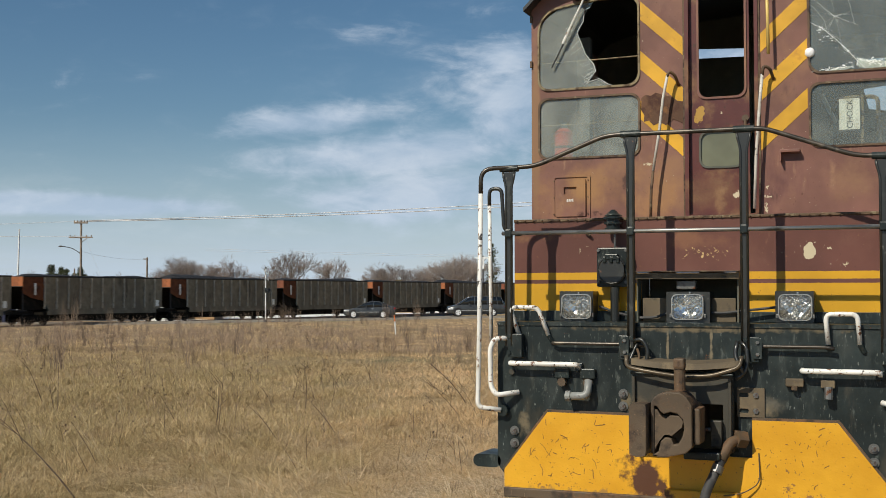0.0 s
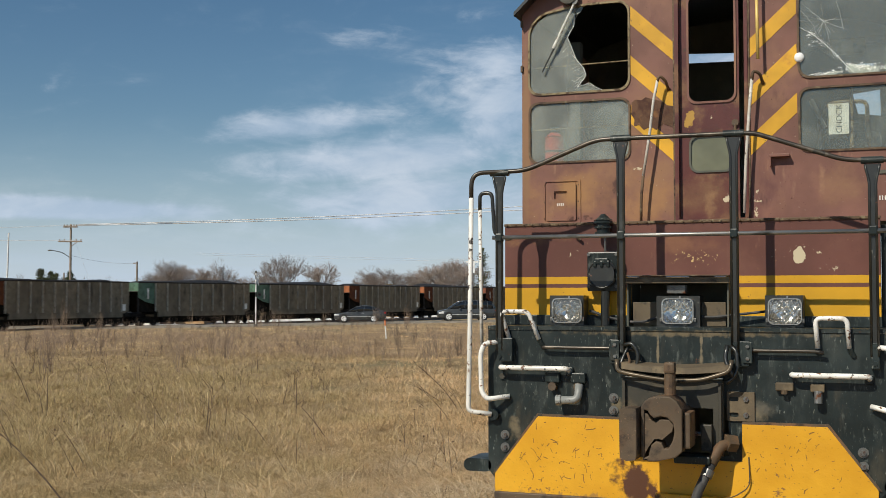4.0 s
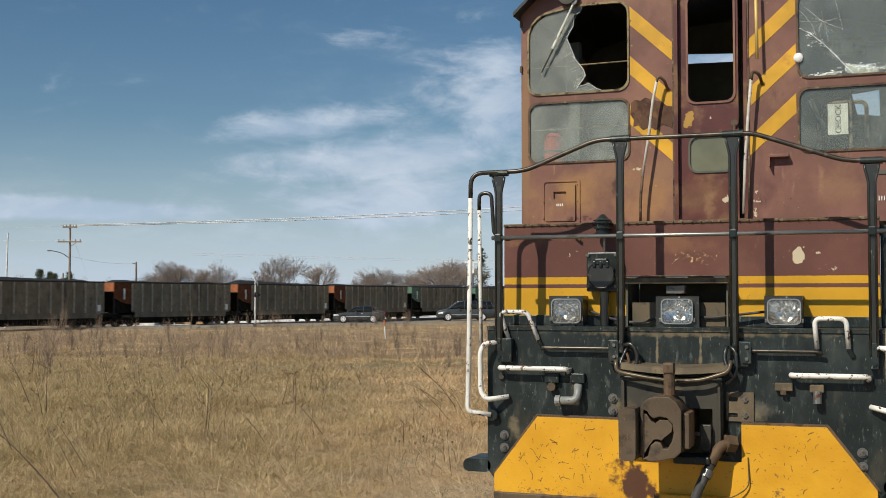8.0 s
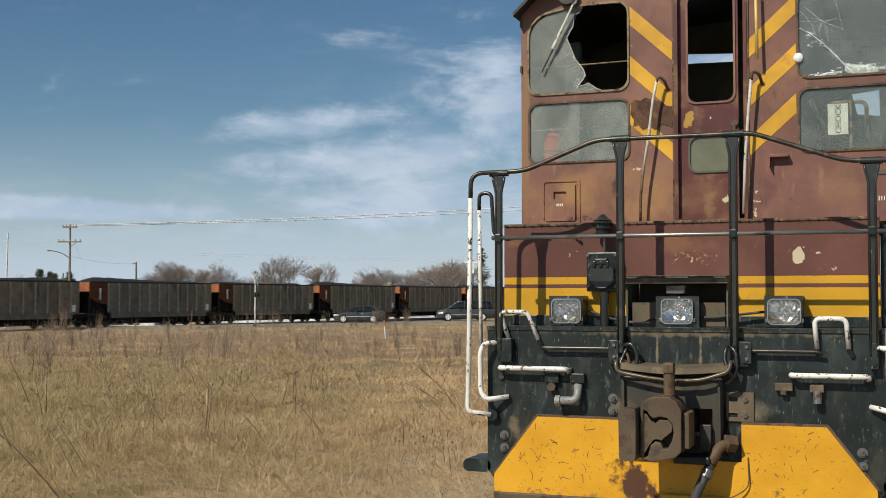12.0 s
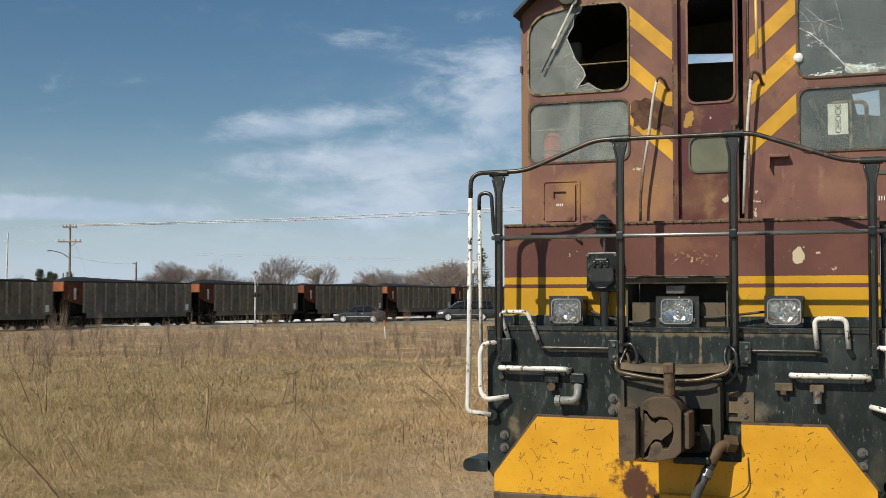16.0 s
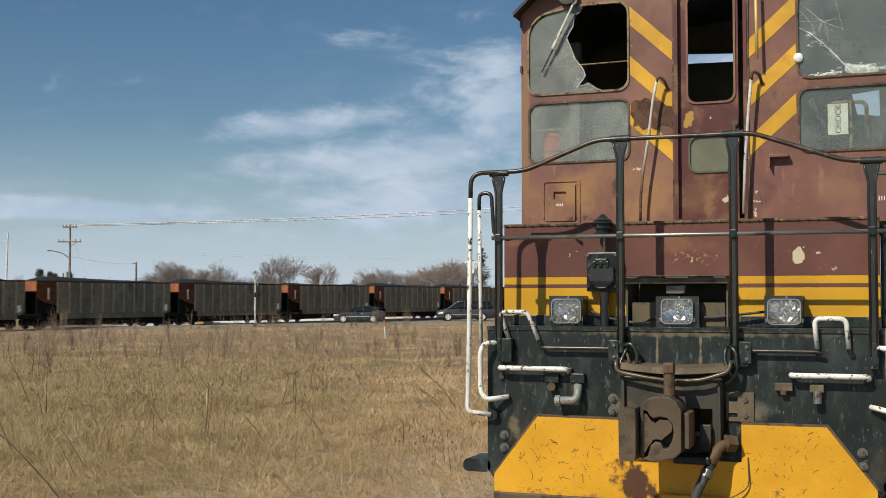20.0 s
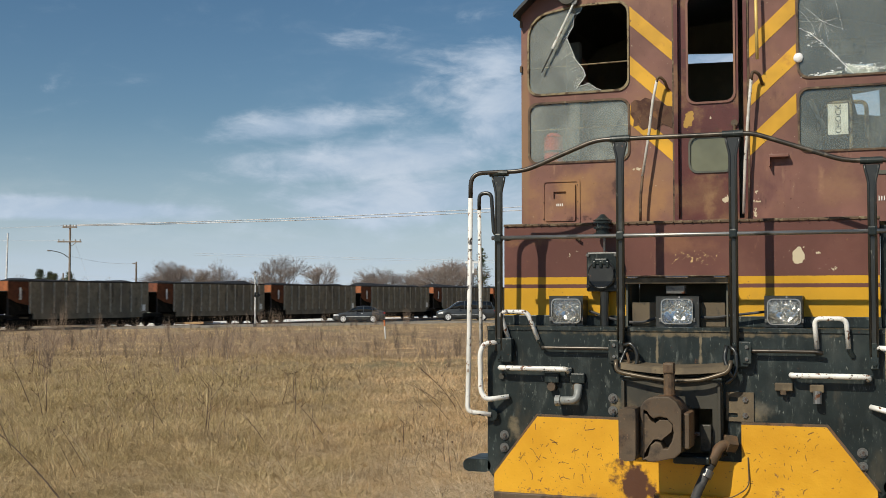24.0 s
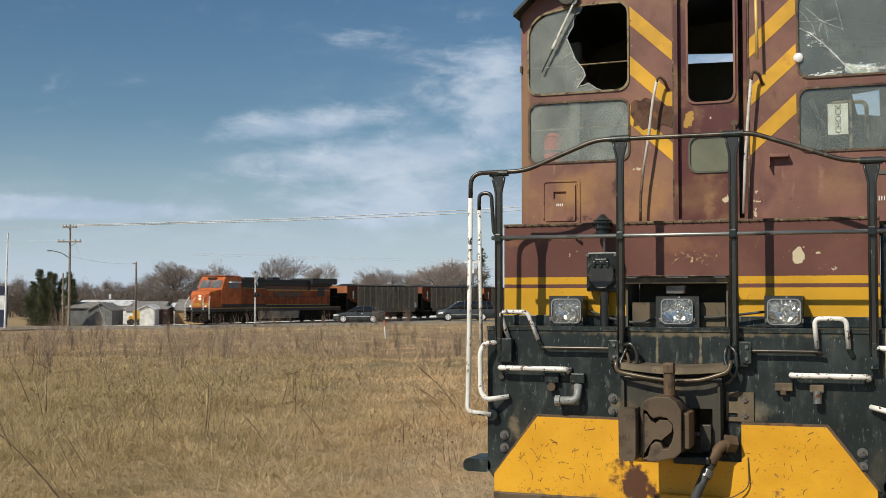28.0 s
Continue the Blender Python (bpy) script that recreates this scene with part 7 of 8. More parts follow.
    v = thing("signal_post", "far post with a white arm and hanging plate", "signal", pose(g_.x, g_.y, g_.z, 0, 0, YAW))
    part("post", T([(0, 0, -0.2), (0, 0, 8.5)], 0.10, 8), M_steel, v)
    part("arm", B(-1.2, 0.7, -0.2, -0.101, 8.05, 8.32), M_whitepost, v, "white arm")
    part("plate", B(-0.16, 0.16, -0.22, -0.101, 6.5, 8.04), M_whitepost, v, "white hanging plate")
    q = on(-37.9, 98.5)
    b = thing("sign_board", "dark navy board with a grey panel beside the pole", "sign", pose(q.x, q.y, q.z, 0, 0, YAW))
    part("board", B(-0.9, 0.9, -0.1, 0.1, 0.0, 3.6, 0.02), M_navy, b)
    part("panel", B(-0.9, 0.7, -0.14, -0.101, 1.6, 2.8), M_roof_light, b, "pale grey panel")


far_sheds()

# ---- trees ----
M_bark = material("grey_brown_bark", (0.175, 0.145, 0.124), [((0.10, 0.08, 0.068), 2.0, 0.5, 0.7)], rough=0.95)
M_shrub = material("grey_brown_shrub_stems", (0.215, 0.158, 0.115), [((0.33, 0.25, 0.185), 4.0, 0.5, 0.7)], rough=0.95, vary=0.3)
M_twig = material("brown_twigs", (0.265, 0.215, 0.185), rough=0.95, vary=0.2)
M_pale_stem = material("bleached_grass_stem", (0.66, 0.54, 0.36), [((0.48, 0.37, 0.23), 9.0, 0.5, 0.7)], rough=0.9)
M_stem = material("dark_weed_stem", (0.13, 0.088, 0.058), [((0.19, 0.135, 0.09), 9.0, 0.5, 0.7)], rough=0.9)
M_pine = material("pine_needles", (0.090, 0.105, 0.044), [((0.045, 0.060, 0.027), 1.5, 0.45, 0.65), ((0.17, 0.145, 0.07), 2.2, 0.54, 0.70)], rough=0.8)


class Sticks:
    """Many thin tapered sticks in one mesh."""

    def __init__(self):
        self.v, self.f = [], []

    def add(self, a, b, ra, rb, seg=3):
        d = (b - a)
        if d.length < 1e-6:
            return
        d = d.normalized()
        s = d.cross(Vector((0, 0, 1)) if abs(d.z) < 0.9 else Vector((1, 0, 0))).normalized()
        t = d.cross(s)
        base = len(self.v)
        for p, r in ((a, ra), (b, rb)):
            for k in range(seg):
                ang = 2 * math.pi * k / seg
                q = p + s * (math.cos(ang) * r) + t * (math.sin(ang) * r)
                self.v.append((q.x, q.y, q.z))
        for k in range(seg):
            self.f.append((base + k, base + (k + 1) % seg, base + seg + (k + 1) % seg, base + seg + k))

    def mesh(self, name, mat, parent, label=""):
        me = bpy.data.meshes.new(name)
        me.from_pydata(self.v, [], self.f)
        me.materials.append(mat)
        ob = new(name, me)
        ob.parent = parent
        if label:
            ob["label"] = label
        return ob


def bare_tree(seed, tall, spread, stems=1, fine=4, label="bare winter tree with a fine twig crown"):
    rnd = random.Random(seed)
    wood, twigs = Sticks(), Sticks()

    def grow(p, d, length, r, depth):
        n = 1 if depth == fine else 3
        for i in range(n):
            d = (d + Vector((rnd.gauss(0, 0.13), rnd.gauss(0, 0.13), rnd.gauss(0.03, 0.08)))).normalized()
            q = p + d * (length / n)
            (wood if depth <= 2 else twigs).add(p, q, r, r * 0.85, 5 if depth < 2 else 3)
            r *= 0.85
            if depth < fine and i > 0 or depth >= 1 and depth < fine:
                for k in range(rnd.randint(1, 2)):
                    side = Vector((rnd.gauss(0, 1), rnd.gauss(0, 1), rnd.gauss(0.25, 0.5))).normalized()
                    nd = (d * 0.75 + side * spread).normalized()
                    grow(q, nd, length * rnd.uniform(0.52, 0.78), r * 0.6, depth + 1)
            p = q
        if depth < fine:
            for k in range(3):
                nd = (d + Vector((rnd.gauss(0, 0.5), rnd.gauss(0, 0.5), rnd.gauss(0.05, 0.25)))).normalized()
                grow(p, nd, length * 0.62, r * 0.8, depth + 1)
    for s in range(stems):
        lean = Vector((rnd.gauss(0, 0.25 if stems > 1 else 0.05), rnd.gauss(0, 0.25 if stems > 1 else 0.05), 1)).normalized()
        grow(Vector((rnd.gauss(0, 0.1 * (stems > 1)), rnd.gauss(0, 0.1 * (stems > 1)), -0.2)), lean, tall * 0.36, tall * (0.022 if stems == 1 else 0.010), 0)
    t = thing("bare_tree" if stems == 1 else "brush_clump", label, "tree" if stems == 1 else "shrub")
    wood.mesh("trunk", M_bark, t)
    twigs.mesh("crown", M_twig, t)
    top = max((v[2] for v in twigs.v), default=tall)
    return t, top


def copies(kinds_, places, grp):
    """kinds_: (thing, true height); places: (kind, place, height, width factor, turn)."""
    free = {i: True for i in range(len(kinds_))}
    for k, p, h, w, a in places:
        src, top = kinds_[k]
        s = h / top
        m = Matrix.Translation(p) @ Matrix.Rotation(radians(a), 4, "Z") @ Matrix.Diagonal((s * w, s * w, s, 1))
        if free[k]:
            src.matrix_basis = m
            free[k] = False
            src["group"] = grp
        else:
            c = copy_thing(src, pose(0, 0, 0))
            c.matrix_basis = m
    for i, (src, top) in enumerate(kinds_):
        if free[i]:
            raise ValueError("unused kind")


def far_trees():
    rnd = random.Random(9)
    ks = [bare_tree(11, 10, 0.75), bare_tree(12, 10, 0.9), bare_tree(13, 10, 0.65), bare_tree(14, 9, 1.0)]
    spots = []
    for px, top, w, d in ((318, 459, 1.3, 190), (292, 470, 1.1, 200), (345, 468, 1.1, 205), (400, 456, 0.85, 200), (500, 449, 0.9, 205), (562, 460, 0.95, 210), (470, 474, 0.9, 220),
                          (668, 470, 1.2, 215), (700, 471, 1.2, 220), (730, 477, 1.1, 215), (650, 480, 1.0, 225), (772, 458, 1.1, 205), (805, 456, 1.2, 205), (830, 462, 1.0, 215), (755, 470, 1.0, 220), (432, 486, 0.9, 230),
                          (45, 484, 0.9, 190), (28, 487, 0.9, 200), (8, 490, 0.9, 200), (160, 490, 0.9, 210), (185, 488, 0.8, 200), (205, 494, 0.9, 220), (225, 497, 1.0, 220), (142, 497, 1.0, 215), (255, 492, 1.1, 215), (272, 488, 1.1, 205), (375, 482, 1.0, 220), (618, 494, 1.1, 240), (590, 492, 1.0, 240)):
        side = (px - 784) * d / 2050
        p = on(side, d)
        h = (527 - top) * d / 2050 + EYE - p.z
        spots.append((rnd.randrange(4), p, h, w * rnd.uniform(0.95, 1.1), rnd.uniform(0, 360)))
    # trees out of the first view, so that the skyline goes on
    for k in range(14):
        a = rnd.uniform(0, 360)
        if 0 < (a - 80) % 360 < 60:
            continue
        d = rnd.uniform(180, 320)
        x, y = d * math.cos(radians(a)), d * math.sin(radians(a))
        if abs(x - LX) < 12 and y > 0:
            continue
        spots.append((rnd.randrange(4), Vector((x, y, float(height(x, y)))), rnd.uniform(7, 11), 1.1, rnd.uniform(0, 360)))
    copies(ks, spots, "bare trees on the skyline")
    # low brush behind the sheds
    sh = [bare_tree(31, 4, 0.9, 5, 2, "dense tangle of bare brown brush"), bare_tree(32, 4, 1.0, 6, 2, "dense tangle of bare brown brush")]
    spots = []
    for k in range(210):
        px = rnd.uniform(-30, 880) if k % 3 else rnd.uniform(-30, 360)
        d = rnd.uniform(165, 235)
        p = on((px - 784) * d / 2050, d)
        spots.append((k % 2, p, rnd.uniform(3.4, 5.6) if px > 380 else rnd.uniform(4.0, 7.0), 1.5, rnd.uniform(0, 360)))
    copies(sh, spots, "brush along the far field edge")


far_trees()


def evergreen(name, label, p, leaders, seed, needle=1.0):
    """leaders: (side, out, height, width) of each pointed stem of the tree."""
    rnd = random.Random(seed)
    t = thing(name, label, "evergreen tree", pose(p.x, p.y, p.z, 0, 0, YAW))
    wood = Sticks()
    vs, fs = [], []
    for lx, ly, tall, wide in leaders:
        foot = Vector((lx * 0.35, ly * 0.35, -0.2))
        tip_ = Vector((lx, ly, tall))
        wood.add(foot, foot.lerp(tip_, 0.95), tall * 0.022, 0.02, 8)
        n = int(34 * tall * needle)
        for i in range(n):
            f = (i + rnd.random()) / n
            c = foot.lerp(tip_, 0.04 + 0.95 * f)
            reach = wide * 0.5 * (1 - f) ** 0.75 * rnd.uniform(0.45, 1.2) * (0.75 + 0.35 * math.sin(f * 23 + lx * 3)) + 0.10
            a = rnd.uniform(0, 6.283)
            d = Vector((math.cos(a), math.sin(a), rnd.uniform(-0.2, 0.35))).normalized()
            end = c + d * reach
            wood.add(c, end, 0.025, 0.006, 3)
            for k in range(34):
                q = c.lerp(end, 0.25 + 0.75 * rnd.random()) + Vector((rnd.gauss(0, 0.09), rnd.gauss(0, 0.09), rnd.gauss(0, 0.07)))
                e = (d * 0.6 + Vector((rnd.gauss(0, 0.55), rnd.gauss(0, 0.55), rnd.gauss(0.35, 0.4)))).normalized() * rnd.uniform(0.10, 0.22) * needle ** -0.5
                w = e.cross(Vector((rnd.gauss(0, 1), rnd.gauss(0, 1), rnd.gauss(0, 1)))).normalized() * 0.024 * needle ** -0.5
                b = len(vs)
                vs += [tuple(q - w), tuple(q + w), tuple(q + e)]
                fs.append((b, b + 1, b + 2))
    wood.mesh("trunk", M_bark, t)
    me = bpy.data.meshes.new("crown")
    me.from_pydata(vs, [], fs)
    me.materials.append(M_pine)
    o = new("crown", me)
    o.parent = t


evergreen("pine_tree", "bushy dark green pine with several tops beyond the track", on(-38.8, 113),
          [(-0.55, 0.0, 5.5, 3.8), (0.35, 0.3, 5.25, 3.6), (1.05, -0.3, 5.05, 3.2), (-1.25, 0.2, 4.3, 3.4), (1.7, 0.2, 4.6, 2.4), (-1.7, -0.2, 2.9, 2.6), (0.1, -0.9, 3.6, 3.4), (0.9, -0.8, 3.2, 3.0), (-0.3, 0.5, 4.6, 3.4)], 3, 1.25)
evergreen("pine_tree", "slender dark green pine behind a pole", on(-38.05, 118), [(0, 0, 5.4, 2.3), (0.35, 0.2, 4.7, 2.0)], 8, 1.3)
evergreen("spruce_tree", "tall narrow green spruce among bare trees", on(6.9, 205), [(0, 0, 11.6, 7.5)], 5, 0.8)


# ---- shrubs, weeds and grass ----
def shrub(seed, stems, twigs):
    """Thin upright stems from one foot, with a few side twigs."""
    rnd = random.Random(seed)
    s = Sticks()
    for k in range(stems):
        p = Vector((rnd.gauss(0, 0.12), rnd.gauss(0, 0.12), -0.05))
        d = Vector((rnd.gauss(0, 0.22), rnd.gauss(0, 0.22), 1)).normalized()
        tall = rnd.uniform(0.6, 1.0) * 2.0
        r = 0.012
        for i in range(6):
            q = p + d * tall / 6
            s.add(p, q, r, r * 0.82)
            r *= 0.82
            d = (d + Vector((rnd.gauss(0, 0.09), rnd.gauss(0, 0.09), 0.05))).normalized()
            if i > 0:
                for j in range(max(1, twigs // 3)):
                    e = (d + Vector((rnd.gauss(0, 0.6), rnd.gauss(0, 0.6), 0.1))).normalized() * rnd.uniform(0.15, 0.42)
                    s.add(q, q + e, r * 0.6, r * 0.35)
                    if rnd.random() < 0.6:
                        s.add(q + e * 0.6, q + e + Vector((rnd.gauss(0, 0.1), rnd.gauss(0, 0.1), 0.12)), r * 0.4, r * 0.25)
            p = q
    t = thing("bare_shrub", "leafless shrub with thin upright stems", "shrub")
    o = s.mesh("growth", M_shrub, t)
    o["kind"] = "stuff"
    return t, max(v[2] for v in s.v)


def field_shrubs():
    rnd = random.Random(21)
    ks = [shrub(41, 5, 4), shrub(42, 8, 3), shrub(43, 3, 6), shrub(44, 16, 6)]
    spots = []
    for px, py, top in ((317, 659, 581), (310, 655, 600), (325, 652, 596), (402, 637, 549), (397, 634, 570), (410, 630, 566), (83, 661, 549), (86, 655, 575), (58, 661, 610), (32, 652, 596), (104, 584, 498), (112, 590, 530), (96, 588, 540), (612, 632, 572), (622, 628, 590), (160, 640, 590), (178, 632, 575), (172, 600, 545),
                        (225, 640, 596), (262, 636, 585), (286, 628, 588), (345, 640, 590), (372, 632, 580), (448, 640, 590), (470, 634, 596), (498, 628, 582), (535, 636, 590), (560, 628, 585), (585, 640, 600), (650, 632, 590), (676, 640, 596), (705, 628, 585), (736, 632, 580), (760, 648, 580), (772, 640, 575), (748, 660, 600), (795, 650, 590), (810, 640, 585),
                        (12, 640, 580), (45, 630, 570), (130, 625, 575), (205, 615, 570), (240, 605, 560), (300, 600, 555), (425, 600, 556), (515, 598, 552), (545, 600, 556), (580, 596, 548), (690, 596, 548), (720, 600, 552), (640, 604, 560), (140, 668, 615), (240, 672, 628), (560, 668, 622), (660, 672, 630)):
        d = 60.0
        for _ in range(6):
            d = (EYE - on((px - 784) * d / 2050, d).z) * 2050 / (py - 527)
        d = min(d, 94.0)
        spots.append((rnd.randrange(4), on((px - 784) * d / 2050, d, 0.02), (py - top) * d / 2050, rnd.uniform(0.7, 1.0), rnd.uniform(0, 360)))
    for px in (664, 670, 676, 682, 694, 716, 724, 730, 470, 484, 492, 506, 514, 440, 572, 418, 478, 500, 460, 575, 700, 722, 180, 390, 375, 355, 340, 600):
        spots.append((rnd.randrange(4), on((px - 784) * 95.5 / 2050, 95.5, 0.02), rnd.uniform(1.1, 2.0), rnd.uniform(0.7, 1.0), rnd.uniform(0, 360)))
    for k in range(120):
        d = 36 * (90 / 36) ** rnd.random()
        spots.append((rnd.randrange(4), on(rnd.uniform(-0.42, 0.06) * d, d, 0.02), rnd.uniform(0.45, 1.15), 1.0, rnd.uniform(0, 360)))
    copies(ks, spots, "leafless shrubs in the field")


field_shrubs()


def weeds():
    """Single dry stalks near by."""
    rnd = random.Random(5)

    def stalk(side, ahead, lean, tall, r, branches, heads=0, mat=None):
        p = on(side, ahead)
        w = thing("dry_weed", "dark dry weed stalk with a few branches" if mat is None else "pale bleached grass stalk leaning over", "weed", pose(p.x, p.y, p.z, 0, 0, YAW), group="dry weed stalks")
        s = Sticks()
        pts = []
        q, d = Vector((0, 0, -0.05)), Vector((lean, rnd.gauss(0, 0.1), 1)).normalized()
        for i in range(8):
            pts.append(q.copy())
            q = q + d * (tall / 8 * math.sqrt(1 + lean * lean))
            d = (d + Vector((lean * 0.08 + rnd.gauss(0, 0.03), rnd.gauss(0, 0.03), 0))).normalized()
        for i in range(7):
            s.add(pts[i], pts[i + 1], r * (1 - i / 9), r * (1 - (i + 1) / 9), 5)
        for k in range(branches):
            i = rnd.randint(2, 6)
            sd = rnd.choice((-1, 1))
            b = pts[i] + Vector((sd * rnd.uniform(0.1, 0.3) + lean * 0.1, rnd.gauss(0, 0.1), rnd.uniform(0.1, 0.35))) * tall * 0.6
            s.add(pts[i], b, r * 0.5, r * 0.25, 4)
            for j in range(2):
                s.add(pts[i].lerp(b, rnd.uniform(0.5, 0.9)), b + Vector((rnd.gauss(0, 0.08), 0, rnd.gauss(0.04, 0.08))) * tall, r * 0.3, r * 0.15, 3)
        s.mesh("stalk", mat or M_stem, w)["kind"] = "stuff"
        if heads:
            bm = bmesh.new()
            for k in range(heads):
                c = pts[-1] + Vector((rnd.gauss(0, 0.12), rnd.gauss(0, 0.1), rnd.gauss(0, 0.07)))
                bmesh.ops.create_icosphere(bm, subdivisions=1, radius=0.012, matrix=Matrix.Translation(c))
            part("seed_head", bm, M_stem, w)["kind"] = "stuff"
    for px, py, lean, tall, r, br, hd in ((810, 722, -0.60, 1.0, 0.0052, 5, 0), (790, 716, -1.2, 0.55, 0.0036, 6, 0), (828, 742, -0.45, 0.9, 0.003, 6, 0), (838, 760, -0.2, 0.7, 0.003, 5, 0), (770, 735, -0.9, 0.5, 0.003, 6, 0), (583, 778, -0.62, 0.62, 0.006, 3, 0), (524, 735, 0.0, 0.78, 0.007, 3, 4), (368, 774, 0.12, 0.95, 0.0042, 4, 0), (500, 715, 0.2, 0.6, 0.005, 4, 9), (575, 700, -0.15, 0.55, 0.005, 4, 10), (455, 660, 0.0, 0.8, 0.006, 5, 4), (60, 720, -0.35, 0.9, 0.007, 3, 3), (85, 745, 0.0, 1.0, 0.006, 4, 5), (132, 900, -0.68, 1.10, 0.007, 1, 0), (520, 700, 0.02, 0.62, 0.006, 4, 6), (800, 745, -0.75, 0.70, 0.0035, 6, 0), (835, 720, -0.35, 0.8, 0.0035, 4, 0),
                                          (300, 760, -0.5, 0.7, 0.004, 2, 3), (365, 765, 0.12, 0.75, 0.006, 2, 0), (80, 740, -0.1, 0.7, 0.005, 3, 4), (200, 700, -0.3, 0.8, 0.005, 3, 2), (690, 690, -0.4, 0.5, 0.005, 4, 0), (715, 790, 0.0, 0.5, 0.004, 3, 0), (480, 790, -0.6, 0.6, 0.004, 2, 0),
                                          (550, 690, 0.1, 0.6, 0.005, 3, 8), (640, 680, -0.3, 0.55, 0.005, 4, 0), (30, 800, -0.4, 0.8, 0.005, 2, 0), (160, 830, -0.5, 0.6, 0.004, 2, 2), (425, 690, 0.05, 0.55, 0.005, 3, 3), (250, 680, -0.1, 0.7, 0.005, 3, 4), (60, 660, 0.1, 0.9, 0.006, 3, 3)):
        d = EYE * 2050 / (py - 527)
        for _ in range(3):
            d = (EYE - on((px - 784) * d / 2050, d).z) * 2050 / (py - 527)
        stalk((px - 784) * d / 2050, d, lean, tall * 1.15, r * 1.45, br, hd)
    for px, py, lean, tall, r, br in ((524, 793, -0.95, 0.42, 0.005, 0), (170, 822, -0.35, 0.75, 0.005, 2), (165, 815, -0.6, 0.6, 0.004, 1), (330, 720, -0.2, 0.5, 0.005, 1), (640, 770, -0.5, 0.5, 0.004, 2), (700, 760, 0.3, 0.45, 0.004, 1), (612, 745, -0.8, 0.6, 0.004, 2), (450, 815, -0.7, 0.5, 0.004, 1), (250, 790, -0.5, 0.5, 0.004, 1), (560, 850, -1.2, 0.4, 0.005, 1),
                                      (680, 840, 0.9, 0.4, 0.005, 0), (740, 800, -0.8, 0.45, 0.005, 1), (120, 700, -0.5, 0.7, 0.005, 1), (215, 735, -0.6, 0.6, 0.005, 1), (780, 830, 0.7, 0.35, 0.005, 0), (400, 860, -0.9, 0.4, 0.005, 1)):
        d = EYE * 2050 / (py - 527)
        stalk((px - 784) * d / 2050, d, lean, tall, r, br, 0, M_pale_stem)
    # random stalks between
    for k in range(110):
        d = rnd.uniform(12, 45)
        s = rnd.uniform(-0.42, 0.02) * d
        stalk(s, d, rnd.gauss(-0.15, 0.3), rnd.uniform(0.3, 0.75), 0.003 + d * 0.00010, rnd.randint(1, 3), rnd.choice((0, 0, 3)))


weeds()


def field_tint(g, co):
    """How olive, how golden and how grey the growth is, by place in the field."""
    xyz = g.n("ShaderNodeSeparateXYZ", {0: co}).outputs
    side = g.math("ADD", g.math("MULTIPLY", xyz[0], CY), g.math("MULTIPLY", xyz[1], SY))
    ahead = g.math("SUBTRACT", g.math("MULTIPLY", xyz[1], CY), g.math("MULTIPLY", xyz[0], SY))
    wob = g.noise(co, 0.22, 4.0, 0.6)
    fine = g.noise(co, 0.9, 5.0, 0.65)
    olive = g.step(g.math("ADD", g.math("MULTIPLY", side, -0.09), g.math("MULTIPLY", g.math("ADD", wob, fine), 0.9)), 0.80, 1.35)
    near = g.step(ahead, 44.0, 26.0)
    olive = g.math("MULTIPLY", olive, g.math("ADD", 0.25, g.math("MULTIPLY", near, 0.75)))
    gold = g.step(g.math("ADD", g.math("MULTIPLY", wob, 0.6), g.math("MULTIPLY", fine, 0.4)), 0.49, 0.60)
    open_ = g.math("MULTIPLY", g.step(ahead, 22.0, 32.0), g.step(g.math("ADD", side, g.math("MULTIPLY", wob, 8.0)), -9.0, 3.0))
    gold = g.math("MAXIMUM", gold, open_)
    gold = g.math("MAXIMUM", gold, g.math("MULTIPLY", g.step(ahead, 60.0, 70.0), 0.8))
    grey = g.math("MULTIPLY", g.step(g.noise(co, 0.5, 5.0, 0.65), 0.47, 0.60), 0.65)
    return olive, gold, grey


def grass_material(name, dark, light, k):
    m = bpy.data.materials.new(name)
    m.use_nodes = True
    g = Nodes(m.node_tree)
    r = g.n("ShaderNodeNewGeometry").outputs["Random Per Island"]
    co = g.n("ShaderNodeTexCoord").outputs["Object"]
    olive, gold, grey = field_tint(g, co)
    col = g.mix(r, c4(dark), c4(light))
    col = g.mix(g.math("MULTIPLY", gold, 0.7), col, g.mix(r, c4((0.70 * k, 0.455 * k, 0.245 * k)), c4((0.95 * k, 0.72 * k, 0.44 * k))))
    col = g.mix(g.math("MULTIPLY", grey, 0.5), col, g.mix(r, c4((0.22, 0.165, 0.115)), c4((0.52, 0.41, 0.30))))
    col = g.mix(olive, col, g.mix(r, c4((0.25, 0.185, 0.09)), c4((0.78, 0.62, 0.35))))
    col = g.mix(g.math("MULTIPLY", g.step(g.noise(co, 1.3, 4.0), 0.56, 0.68), 0.35), col, c4((0.26, 0.17, 0.105)))
    d = g.n("ShaderNodeBsdfDiffuse", {0: col})
    t = g.n("ShaderNodeBsdfTranslucent", {0: col})
    s = g.n("ShaderNodeMixShader", {0: 0.25, 1: d, 2: t})
    g.n("ShaderNodeOutputMaterial", {0: s})
    return m


